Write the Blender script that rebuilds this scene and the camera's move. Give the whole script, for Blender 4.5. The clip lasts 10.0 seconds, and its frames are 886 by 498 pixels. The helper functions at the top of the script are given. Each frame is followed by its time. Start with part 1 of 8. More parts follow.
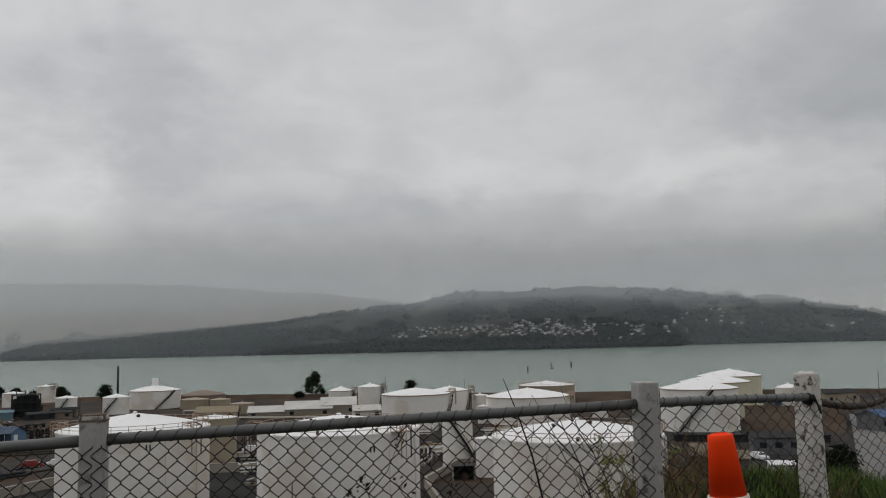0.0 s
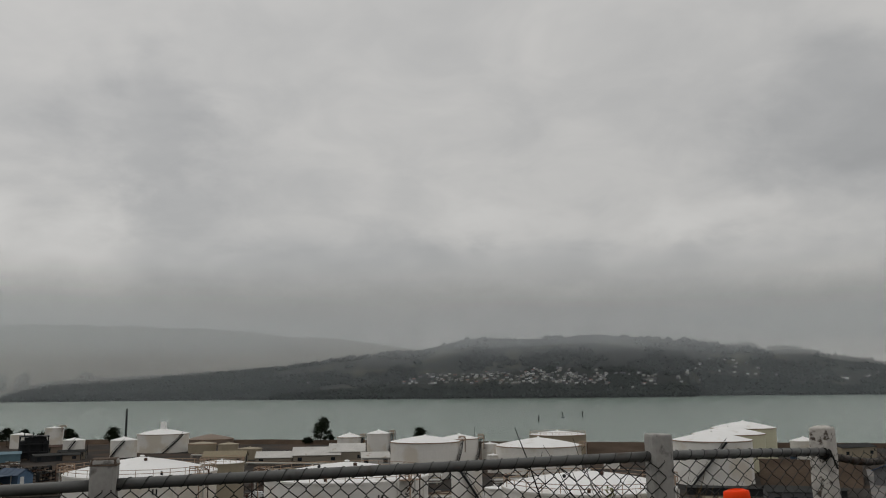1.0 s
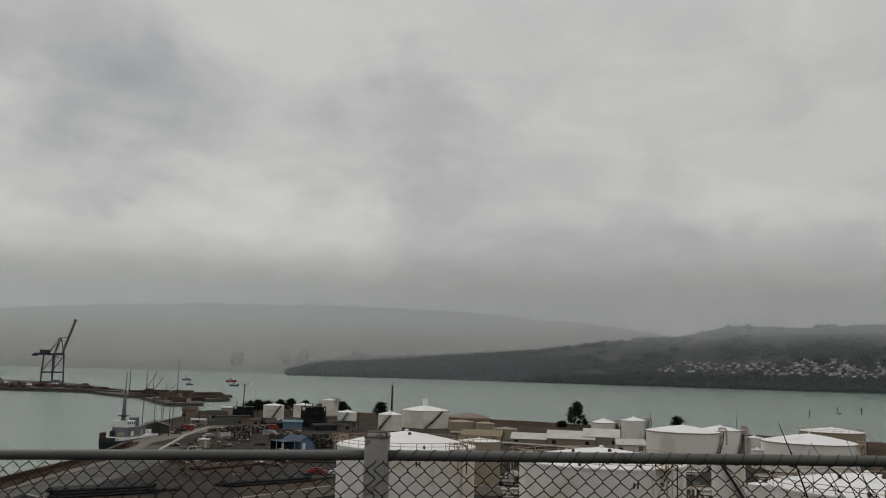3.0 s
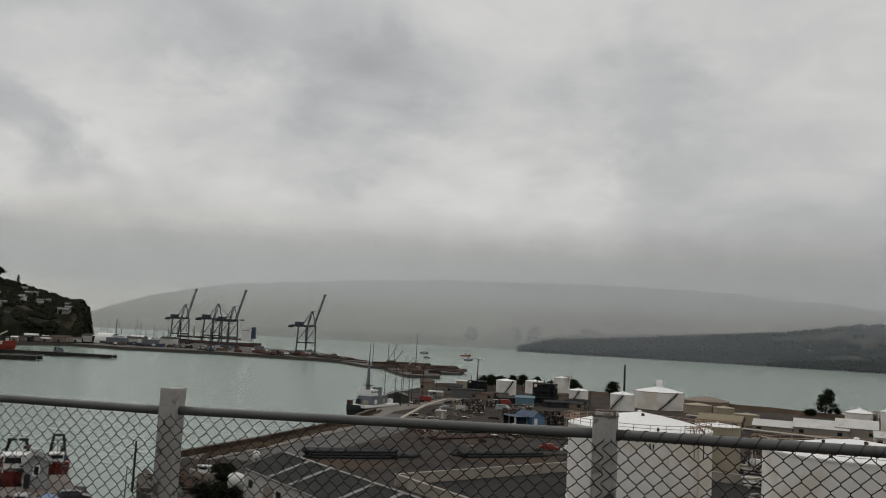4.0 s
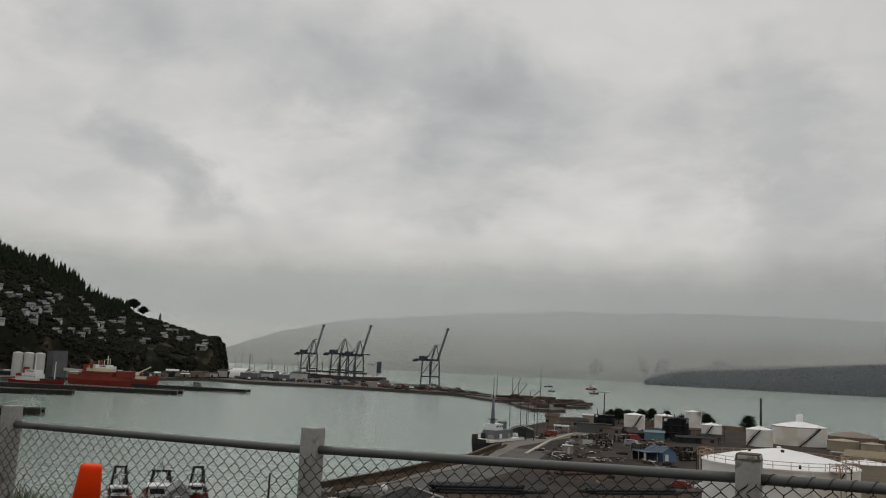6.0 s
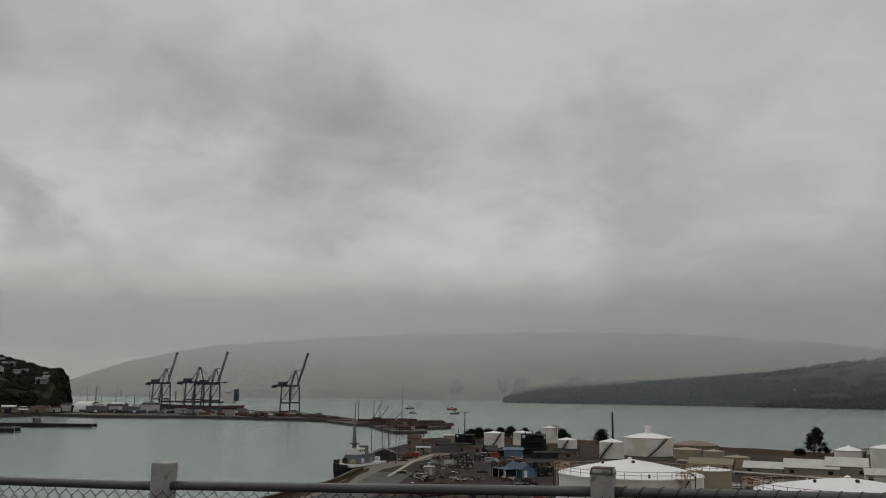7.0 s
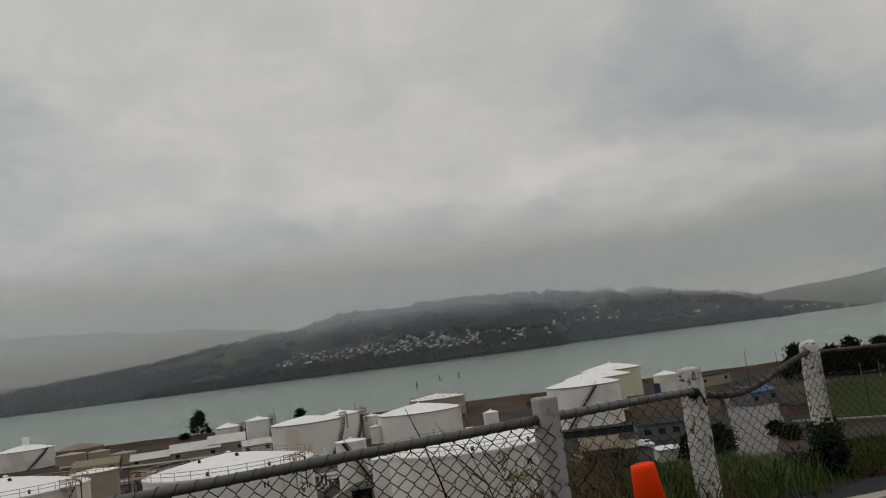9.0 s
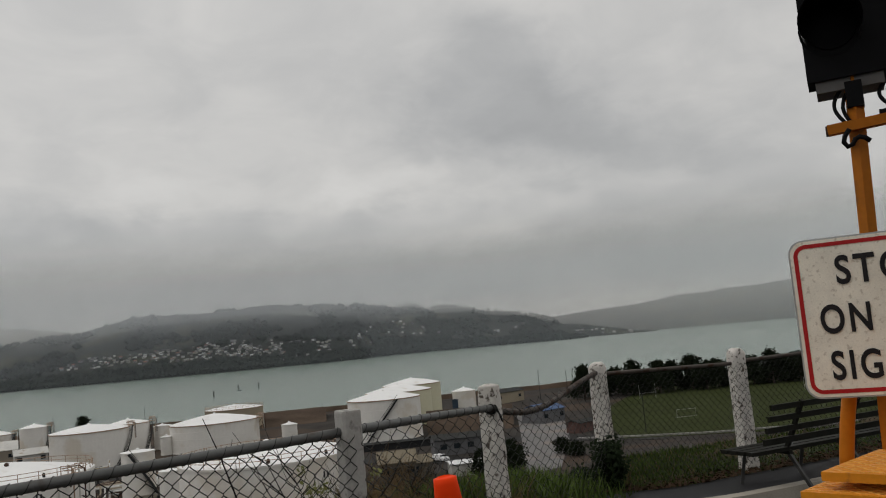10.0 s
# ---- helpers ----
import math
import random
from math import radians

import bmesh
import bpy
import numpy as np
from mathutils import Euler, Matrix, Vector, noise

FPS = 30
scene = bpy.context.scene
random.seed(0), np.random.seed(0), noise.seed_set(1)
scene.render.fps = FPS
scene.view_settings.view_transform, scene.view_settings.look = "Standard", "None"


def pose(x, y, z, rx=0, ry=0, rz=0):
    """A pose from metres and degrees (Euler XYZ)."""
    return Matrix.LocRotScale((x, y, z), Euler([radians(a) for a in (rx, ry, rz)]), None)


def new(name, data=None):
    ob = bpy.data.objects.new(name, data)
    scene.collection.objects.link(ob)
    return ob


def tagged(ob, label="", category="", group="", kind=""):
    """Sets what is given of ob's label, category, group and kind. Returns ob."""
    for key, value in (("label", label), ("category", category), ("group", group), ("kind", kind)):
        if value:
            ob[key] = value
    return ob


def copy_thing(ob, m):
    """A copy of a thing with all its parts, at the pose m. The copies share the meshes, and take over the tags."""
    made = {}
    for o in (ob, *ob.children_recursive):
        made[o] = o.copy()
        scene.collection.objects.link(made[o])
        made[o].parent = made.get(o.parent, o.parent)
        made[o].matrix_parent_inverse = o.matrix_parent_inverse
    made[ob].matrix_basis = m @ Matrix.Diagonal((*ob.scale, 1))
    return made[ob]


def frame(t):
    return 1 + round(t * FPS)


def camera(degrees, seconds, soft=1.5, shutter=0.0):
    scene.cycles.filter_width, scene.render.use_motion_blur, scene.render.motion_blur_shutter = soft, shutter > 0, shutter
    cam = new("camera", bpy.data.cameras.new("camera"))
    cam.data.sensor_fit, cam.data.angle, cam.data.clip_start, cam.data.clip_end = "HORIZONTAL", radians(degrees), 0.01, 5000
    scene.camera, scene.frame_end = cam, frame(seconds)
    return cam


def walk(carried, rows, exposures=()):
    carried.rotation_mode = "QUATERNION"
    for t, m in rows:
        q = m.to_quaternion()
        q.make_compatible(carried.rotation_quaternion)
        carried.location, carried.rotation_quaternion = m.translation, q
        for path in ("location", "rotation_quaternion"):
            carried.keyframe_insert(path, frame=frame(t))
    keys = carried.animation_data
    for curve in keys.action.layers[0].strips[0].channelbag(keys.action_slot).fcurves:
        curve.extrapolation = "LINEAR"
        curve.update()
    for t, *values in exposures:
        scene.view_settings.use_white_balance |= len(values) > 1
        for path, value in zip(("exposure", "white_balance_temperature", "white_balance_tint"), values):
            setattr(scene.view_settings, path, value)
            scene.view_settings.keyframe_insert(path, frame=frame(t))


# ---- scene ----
# ---- camera ----
cam = camera(54.7, 10.0, soft=1.1)
PATH = [
    (0.0, pose(0.035, 0.116, 26.958, 96.21, 1.37, 0.15)),
    (0.5, pose(0.031, 0.108, 26.964, 98.13, 0.84, 0.79)),
    (1.0, pose(0.027, 0.099, 26.964, 99.31, 0.53, 0.83)),
    (1.5, pose(0.023, 0.091, 26.965, 99.37, 1.03, 0.76)),
    (2.0, pose(0.025, 0.099, 26.970, 99.07, -0.43, 5.44)),
    (2.2, pose(0.025, 0.079, 26.968, 99.03, -0.30, 7.98)),
    (3.3, pose(0.059, 0.012, 26.973, 97.46, -2.37, 22.10)),
    (3.5, pose(0.072, 0.002, 26.970, 97.01, -2.80, 25.73)),
    (4.0, pose(0.071, -0.009, 26.974, 96.04, -3.08, 32.74)),
    (4.5, pose(0.061, -0.047, 26.979, 95.52, -3.13, 36.33)),
    (5.0, pose(0.065, -0.053, 26.977, 95.21, -2.83, 40.09)),
    (5.2, pose(0.062, -0.055, 26.972, 95.23, -2.58, 40.94)),
    (6.3, pose(0.068, -0.080, 27.016, 98.83, -2.35, 40.24)),
    (6.5, pose(0.061, -0.069, 27.014, 99.14, -2.18, 38.97)),
    (7.0, pose(0.057, -0.058, 27.014, 99.61, -0.71, 31.78)),
    (7.5, pose(0.027, 0.032, 27.008, 99.25, 2.36, 18.05)),
    (8.0, pose(-0.006, 0.127, 27.015, 98.08, 5.03, 7.06)),
    (8.5, pose(-0.003, 0.103, 27.025, 97.37, 6.24, -0.37)),
    (9.0, pose(-0.018, 0.114, 27.029, 96.82, 7.35, -7.41)),
    (9.5, pose(-0.031, 0.096, 27.032, 96.32, 7.24, -13.94)),
    (10.0, pose(-0.032, 0.118, 27.029, 96.23, 5.20, -20.45)),
]
walk(cam, PATH, exposures=[
    (0.0, 0.04, 6440, 12), (0.5, -0.02, 6580, 11), (1.0, -0.14, 6640, 11), (1.5, -0.2, 6660, 11), (2.2, -0.14, 6660, 11), (3.5, -0.06, 6640, 11), (4.5, 0.12, 6600, 11),
    (5.2, 0.14, 6640, 11), (6.5, -0.1, 6680, 11), (7.0, -0.24, 6680, 11), (8.0, -0.2, 6660, 11), (9.0, -0.12, 6640, 11), (9.5, -0.14, 6640, 11), (10.0, 0.05, 6640, 11)])

# ---- world and light: low overcast over a harbour ----
SUN_EL, SUN_AZ = radians(50), radians(-65)
world = bpy.data.worlds.new("overcast_sky")
scene.world = world
world.use_nodes = True
wn, wl = world.node_tree.nodes, world.node_tree.links
wn.clear()


def wnode(kind, **values):
    n = wn.new(kind)
    for k, v in values.items():
        n.inputs[k].default_value = v
    return n


def wmath(op, a, b=None, clamp=False):
    n = wn.new("ShaderNodeMath")
    n.operation, n.use_clamp = op, clamp
    for i, s in enumerate((a, b)):
        if s is None:
            continue
        if isinstance(s, (int, float)):
            n.inputs[i].default_value = s
        else:
            wl.new(s, n.inputs[i])
    return n.outputs[0]


sky = wn.new("ShaderNodeTexSky")
sky.sky_type, sky.sun_disc = "NISHITA", False
sky.sun_elevation, sky.sun_rotation = SUN_EL, SUN_AZ
geo = wn.new("ShaderNodeTexCoord")
sep = wn.new("ShaderNodeSeparateXYZ")
wl.new(geo.outputs["Generated"], sep.inputs[0])
up = wmath("MAXIMUM", sep.outputs[2], 0.0)
depth = wmath("ADD", up, 0.3)
comb = wn.new("ShaderNodeCombineXYZ")
wl.new(wmath("DIVIDE", sep.outputs[0], depth), comb.inputs[0])
wl.new(wmath("DIVIDE", sep.outputs[1], depth), comb.inputs[1])


def cloud_noise(scale, detail, rough, dist, shift):
    m = wn.new("ShaderNodeMapping")
    m.inputs["Location"].default_value = shift
    wl.new(comb.outputs[0], m.inputs["Vector"])
    n = wnode("ShaderNodeTexNoise", Scale=scale, Detail=detail, Roughness=rough, Distortion=dist)
    wl.new(m.outputs[0], n.inputs["Vector"])
    return n.outputs[0]


broad = cloud_noise(1.7, 5.0, 0.55, 0.3, (3.1, 1.7, 0.4))
fine = cloud_noise(5.5, 4.0, 0.55, 0.5, (0.3, 5.2, 2.0))
ramp = wn.new("ShaderNodeMapRange")
ramp.interpolation_type = "SMOOTHSTEP"
for key, value in (("From Min", 0.32), ("From Max", 0.66), ("To Min", 0.9), ("To Max", 1.06)):
    ramp.inputs[key].default_value = value
wl.new(wmath("ADD", wmath("MULTIPLY", broad, 0.55), wmath("MULTIPLY", fine, 0.45)), ramp.inputs["Value"])

# bearing (degrees to the left of north) and height of each direction, ruffled by billows
billow = wnode("ShaderNodeTexNoise", Scale=7.0, Detail=5.0, Roughness=0.55, Distortion=0.25)
stretch = wn.new("ShaderNodeMapping")
stretch.inputs["Scale"].default_value = (1, 1, 1.7)
wl.new(geo.outputs["Generated"], stretch.inputs["Vector"])
wl.new(stretch.outputs[0], billow.inputs["Vector"])
ruffle = wn.new("ShaderNodeSeparateColor")
wl.new(billow.outputs[1], ruffle.inputs[0])
bearing = wmath("MULTIPLY", wmath("ARCTAN2", wmath("MULTIPLY", sep.outputs[0], -1.0), sep.outputs[1]), 57.29578)
height = wmath("MULTIPLY", wmath("ARCSINE", sep.outputs[2]), 57.29578)
bearing = wmath("ADD", bearing, wmath("MULTIPLY", wmath("SUBTRACT", ruffle.outputs[0], 0.5), 17.0))
height = wmath("ADD", height, wmath("MULTIPLY", wmath("SUBTRACT", ruffle.outputs[1], 0.5), 10.0))


def cloud_mass(az, el, wide, high, amount):
    """One darker (amount below 0) or thinner, brighter part of the cloud cover, round a bearing and height in degrees."""
    u = wmath("MULTIPLY", wmath("SUBTRACT", bearing, az), 1 / wide)
    v = wmath("MULTIPLY", wmath("SUBTRACT", height, el), 1 / high)
    d = wmath("SQRT", wmath("ADD", wmath("MULTIPLY", u, u), wmath("MULTIPLY", v, v)))
    f = wn.new("ShaderNodeMapRange")
    f.interpolation_type = "SMOOTHSTEP"
    for key, value in (("From Min", 0.25), ("From Max", 1.55), ("To Min", amount), ("To Max", 0.0)):
        f.inputs[key].default_value = value
    wl.new(d, f.inputs["Value"])
    return f.outputs[0]


MASSES = [
    (60, 6.6, 7.0, 2.2, 0.14), (52, 5.4, 6.0, 2.0, 0.1),
    (43, 19.4, 7.6, 3.8, -0.2), (38.5, 16.0, 5.6, 3.4, -0.17), (33, 17.0, 6.0, 3.6, -0.13), (51, 18.4, 4.6, 2.4, -0.12), (60, 22.5, 9.0, 3.4, -0.16),
    (62, 13.2, 3.4, 1.8, -0.17), (58.4, 11.0, 2.8, 1.8, -0.2), (55.6, 8.4, 2.2, 1.4, -0.13), (64, 19.5, 5.0, 3.0, -0.16),
    (41, 10.0, 2.6, 1.0, -0.1), (51.5, 7.2, 3.0, 1.0, -0.07), (21.6, 17.2, 4.4, 3.6, -0.19), (18, 12.6, 4.4, 3.0, -0.13),
    (-25, 16.5, 5.6, 4.2, -0.18), (-29.5, 13.2, 4.6, 2.6, -0.12), (-35, 11.5, 6.0, 2.6, -0.12),
    (8, 6.6, 13.0, 2.8, -0.13), (-11, 5.8, 14.0, 2.8, -0.17), (16, 6.0, 7.0, 2.0, -0.06), (-34, 5.0, 12.0, 3.0, -0.14), (30, 4.2, 11.0, 1.3, -0.08),
    (45.5, 9.0, 5.0, 2.0, 0.1), (33, 10.0, 5.0, 2.6, 0.13), (26, 10.4, 3.6, 2.2, 0.09), (53.5, 11.5, 2.6, 2.4, 0.1),
    (50, 13.8, 5.0, 1.6, 0.07), (-16.8, 10.8, 5.4, 2.2, 0.12), (-2.5, 11.4, 6.0, 2.4, 0.08), (4, 15.4, 7.0, 2.8, 0.05), (24, 11.0, 3.0, 2.0, 0.06),
    (17, 4.4, 15.0, 2.0, -0.1), (-40, 3.0, 10.0, 2.2, -0.13)]
mass = 1.0
for row in MASSES:
    mass = wmath("ADD", cloud_mass(*row), mass)
# brighter overhead than near the horizon, as under every closed cloud cover
rise = wn.new("ShaderNodeMapRange")
rise.interpolation_type = "SMOOTHSTEP"
for key, value in (("From Min", 0.0), ("From Max", 0.15), ("To Min", 0.42), ("To Max", 0.49)):
    rise.inputs[key].default_value = value
wl.new(up, rise.inputs["Value"])
zenith = wmath("MULTIPLY", wmath("POWER", up, 1.3), 0.26)
# the side of the hidden sun is a little brighter
side = wmath("ADD", wmath("MULTIPLY", sep.outputs[0], math.sin(SUN_AZ)), wmath("MULTIPLY", sep.outputs[1], math.cos(SUN_AZ)))
toward = wmath("ADD", wmath("MULTIPLY", side, 0.03), 0.95)
cover = wmath("MULTIPLY", ramp.outputs[0], mass)
level = wmath("MULTIPLY", wmath("MULTIPLY", cover, toward), wmath("ADD", rise.outputs[0], zenith))
tint = wn.new("ShaderNodeMix")
tint.data_type = "RGBA"
tint.inputs[6].default_value = (0.965, 0.985, 0.985, 1)
tint.inputs[7].default_value = (1.0, 1.0, 0.975, 1)
shade = wn.new("ShaderNodeMapRange")
shade.inputs["From Min"].default_value, shade.inputs["From Max"].default_value = 0.75, 1.05
wl.new(cover, shade.inputs["Value"])
wl.new(shade.outputs[0], tint.inputs[0])
cloud = wn.new("ShaderNodeBackground")
wl.new(tint.outputs[2], cloud.inputs[0])
wl.new(level, cloud.inputs[1])
clear = wn.new("ShaderNodeBackground")
clear.inputs[1].default_value = 0.006
wl.new(sky.outputs[0], clear.inputs[0])
both = wn.new("ShaderNodeAddShader")
wl.new(cloud.outputs[0], both.inputs[0])
wl.new(clear.outputs[0], both.inputs[1])
wout = wn.new("ShaderNodeOutputWorld")
wl.new(both.outputs[0], wout.inputs[0])

sun = new("sun", bpy.data.lights.new("sun", "SUN"))
sun.data.energy, sun.data.angle, sun.data.color = 0.5, radians(35), (1, 0.98, 0.95)
sun.matrix_world = pose(0, 0, 300, 90 - 50, 0, 180 + 65)

# ---- materials ----
MATS = {}


def mat(name, color, rough=0.7, metal=0.0, var=0.18, scale=2.0, fine=18.0, bump=0.0, spec=0.3, stain=None, stain_scale=0.5, stain_at=0.6, per_object=0.0, transmission=0.0):
    """A surface with grain at two scales, optional stains and relief, in metres of the world."""
    if name in MATS:
        return MATS[name]
    m = bpy.data.materials.new(name)
    m.use_nodes = True
    nt = m.node_tree
    bsdf = nt.nodes["Principled BSDF"]
    bsdf.inputs["Roughness"].default_value, bsdf.inputs["Metallic"].default_value = rough, metal
    bsdf.inputs["Specular IOR Level"].default_value = spec
    if transmission:
        bsdf.inputs["Transmission Weight"].default_value = transmission
    co = nt.nodes.new("ShaderNodeNewGeometry")
    def noise_at(s, detail=4.0):
        n = nt.nodes.new("ShaderNodeTexNoise")
        n.inputs["Scale"].default_value, n.inputs["Detail"].default_value = s, detail
        nt.links.new(co.outputs["Position"], n.inputs["Vector"])
        return n.outputs[0]
    def math_node(op, a, b):
        n = nt.nodes.new("ShaderNodeMath")
        n.operation = op
        for i, s in enumerate((a, b)):
            if isinstance(s, (int, float)):
                n.inputs[i].default_value = s
            else:
                nt.links.new(s, n.inputs[i])
        return n.outputs[0]
    def mix(fac, a, b):
        n = nt.nodes.new("ShaderNodeMix")
        n.data_type = "RGBA"
        nt.links.new(fac, n.inputs[0])
        for i, s in ((6, a), (7, b)):
            if isinstance(s, tuple):
                n.inputs[i].default_value = (*s, 1)
            else:
                nt.links.new(s, n.inputs[i])
        return n.outputs[2]
    coarse, grain = noise_at(scale), noise_at(fine, 3.0)
    f = math_node("ADD", math_node("MULTIPLY", coarse, 0.65), math_node("MULTIPLY", grain, 0.35))
    if per_object:
        oi = nt.nodes.new("ShaderNodeObjectInfo")
        f = math_node("ADD", math_node("MULTIPLY", f, 1 - per_object), math_node("MULTIPLY", oi.outputs["Random"], per_object))
    spread = nt.nodes.new("ShaderNodeMapRange")
    spread.inputs["From Min"].default_value, spread.inputs["From Max"].default_value = 0.3, 0.7
    nt.links.new(f, spread.inputs["Value"])
    lo, hi = tuple(c * (1 - var) for c in color), tuple(min(1, c * (1 + var)) for c in color)
    col = mix(spread.outputs[0], lo, hi)
    if stain:
        sr = nt.nodes.new("ShaderNodeMapRange")
        sr.interpolation_type = "SMOOTHSTEP"
        sr.inputs["From Min"].default_value, sr.inputs["From Max"].default_value = stain_at, stain_at + 0.12
        nt.links.new(noise_at(stain_scale, 8.0), sr.inputs["Value"])
        col = mix(sr.outputs[0], col, stain)
    nt.links.new(col, bsdf.inputs["Base Color"])
    if bump:
        b = nt.nodes.new("ShaderNodeBump")
        b.inputs["Strength"].default_value, b.inputs["Distance"].default_value = 0.6, bump
        nt.links.new(math_node("ADD", grain, coarse), b.inputs["Height"])
        nt.links.new(b.outputs[0], bsdf.inputs["Normal"])
    MATS[name] = m
    return m


ASPHALT = mat("wet_asphalt", (0.02, 0.02, 0.021), 0.7, spec=0.12, scale=1.5, fine=60, bump=0.004, stain=(0.03, 0.03, 0.032), stain_scale=0.8)
KERB = mat("kerb_concrete", (0.34, 0.31, 0.26), 0.8, scale=1.2, fine=40, bump=0.003, stain=(0.2, 0.18, 0.15), stain_scale=1.5)
CONCRETE = mat("old_concrete", (0.36, 0.35, 0.33), 0.85, scale=4, fine=60, bump=0.003, stain=(0.13, 0.125, 0.115), stain_scale=11, stain_at=0.56)
LIMEWASH = mat("peeling_white_paint", (0.6, 0.57, 0.53), 0.85, scale=6, fine=60, bump=0.006, stain=(0.11, 0.09, 0.075), stain_scale=26, stain_at=0.54, spec=0.1)
RAIL = mat("galvanised_rail", (0.12, 0.122, 0.118), 0.5, 0.3, scale=6, fine=60, stain=(0.07, 0.06, 0.05), stain_scale=7)
WIRE = mat("dull_wire", (0.018, 0.018, 0.017), 0.6, 0.4, scale=8)
ORANGE = mat("cone_orange", (0.95, 0.055, 0.003), 0.7, var=0.06, scale=9, fine=60, spec=0.15)
REFLECTIVE = mat("dirty_reflective_sleeve", (0.66, 0.61, 0.54), 0.4, scale=60, fine=220, bump=0.008, var=0.3, stain=(0.34, 0.25, 0.17), stain_scale=45, stain_at=0.57)
RUBBER = mat("black_rubber", (0.015, 0.015, 0.015), 0.8, spec=0.1)
GRASSM = mat("grass_blades", (0.046, 0.07, 0.016), 0.8, spec=0.08, var=0.45, scale=1.5, fine=9)
SOIL = mat("rough_bank", (0.022, 0.026, 0.012), 0.95, spec=0.05, var=0.4, scale=0.5, fine=6, bump=0.05, stain=(0.06, 0.045, 0.028), stain_scale=0.6, stain_at=0.5)
TANKW = mat("white_tank_paint", (0.74, 0.72, 0.68), 0.55, var=0.06, scale=0.15, fine=1.2, stain=(0.65, 0.6, 0.52), stain_scale=0.12, stain_at=0.52)
ROOFW = mat("white_tank_roof", (0.82, 0.82, 0.81), 0.5, var=0.05, scale=0.2, fine=2, stain=(0.68, 0.66, 0.62), stain_scale=0.3, stain_at=0.58)
TANKY = mat("cream_tank_paint", (0.6, 0.58, 0.42), 0.6, var=0.06, scale=0.15, fine=1)
TANKB = mat("brown_tank_paint", (0.2, 0.155, 0.12), 0.7, var=0.15, scale=0.2, fine=1.5)
TANKT = mat("tan_tank_paint", (0.32, 0.275, 0.2), 0.65, var=0.1, scale=0.2, fine=1.5, stain=(0.3, 0.24, 0.17), stain_scale=0.4)
RUST = mat("rust", (0.07, 0.04, 0.029), 0.85, var=0.3, scale=1, fine=8)
STEELD = mat("dark_steel", (0.022, 0.023, 0.025), 0.7, 0.1, var=0.3, scale=1)
YARD = mat("gravel_yard", (0.04, 0.035, 0.031), 0.95, spec=0.1, var=0.4, scale=0.09, fine=0.9, bump=0.08, stain=(0.062, 0.044, 0.032), stain_scale=0.05, stain_at=0.5)
ROADM = mat("yard_asphalt", (0.027, 0.026, 0.025), 0.85, spec=0.1, var=0.2, scale=0.1, fine=1)
BANKM = mat("sea_bank", (0.072, 0.052, 0.038), 0.95, spec=0.05, var=0.35, scale=0.1, fine=0.7, bump=0.2)
PALEROOF = mat("pale_iron_roof", (0.52, 0.51, 0.48), 0.5, var=0.15, scale=0.3, fine=3, stain=(0.35, 0.3, 0.24), stain_scale=0.5)
DARKROOF = mat("dark_shed_roof", (0.036, 0.037, 0.036), 0.85, var=0.25, scale=0.3, fine=3, spec=0.15)
PALEWALL = mat("pale_wall", (0.5, 0.49, 0.46), 0.8, var=0.08, scale=0.4, fine=4)
CREAMWALL = mat("cream_wall", (0.26, 0.23, 0.185), 0.8, var=0.1, scale=0.3, fine=3)
BLUEIRON = mat("blue_iron", (0.04, 0.07, 0.115), 0.65, var=0.15, scale=0.4, fine=4)
GLASSD = mat("dark_window_glass", (0.02, 0.025, 0.03), 0.12, var=0.1)
CRANEB = mat("crane_blue_grey", (0.05, 0.06, 0.075), 0.6, var=0.15, scale=0.2)
REDHULL = mat("red_hull", (0.17, 0.017, 0.013), 0.6, spec=0.15, var=0.15, scale=0.3, fine=3)
ORANGEHULL = mat("orange_hull", (0.2, 0.03, 0.018), 0.5, var=0.12, scale=0.2, fine=2)
BLUEHULL = mat("blue_hull", (0.05, 0.07, 0.1), 0.5, var=0.15, scale=0.3)
SHIPW = mat("ship_white", (0.72, 0.72, 0.7), 0.5, var=0.07, scale=0.5, fine=4, stain=(0.45, 0.35, 0.26), stain_scale=0.6, stain_at=0.62)
TIMBER = mat("weathered_timber", (0.07, 0.06, 0.05), 0.85, var=0.3, scale=1, fine=10)
LOGM = mat("stacked_logs", (0.1, 0.066, 0.052), 0.9, var=0.65, scale=0.3, fine=3, per_object=0.6)
HILLM = mat("far_hillside", (0.019, 0.021, 0.018), 0.95, spec=0.03, var=0.5, scale=0.006, fine=0.05, stain=(0.04, 0.041, 0.028), stain_scale=0.0065, stain_at=0.5)
HILLN = mat("scrub_hillside", (0.016, 0.018, 0.012), 0.95, spec=0.03, var=0.4, scale=0.02, fine=0.2, stain=(0.06, 0.05, 0.036), stain_scale=0.03, stain_at=0.52)
# FARHILL is paler than the other hills: part of the haze is in its colour
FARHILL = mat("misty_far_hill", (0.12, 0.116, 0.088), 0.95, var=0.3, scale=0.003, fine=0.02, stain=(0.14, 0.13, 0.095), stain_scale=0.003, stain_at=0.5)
LEAFD = mat("dark_foliage", (0.018, 0.025, 0.013), 0.85, spec=0.06, var=0.4, scale=0.2, fine=2, per_object=0.2)
FARLEAF = mat("far_foliage", (0.015, 0.019, 0.015), 0.95, spec=0.03, var=0.4, scale=0.02, fine=0.2)
BARK = mat("bark", (0.07, 0.055, 0.045), 0.9, var=0.3, scale=2, fine=15)
FIELD = mat("playing_field", (0.033, 0.041, 0.013), 0.95, spec=0.04, var=0.2, scale=0.05, fine=1.5)
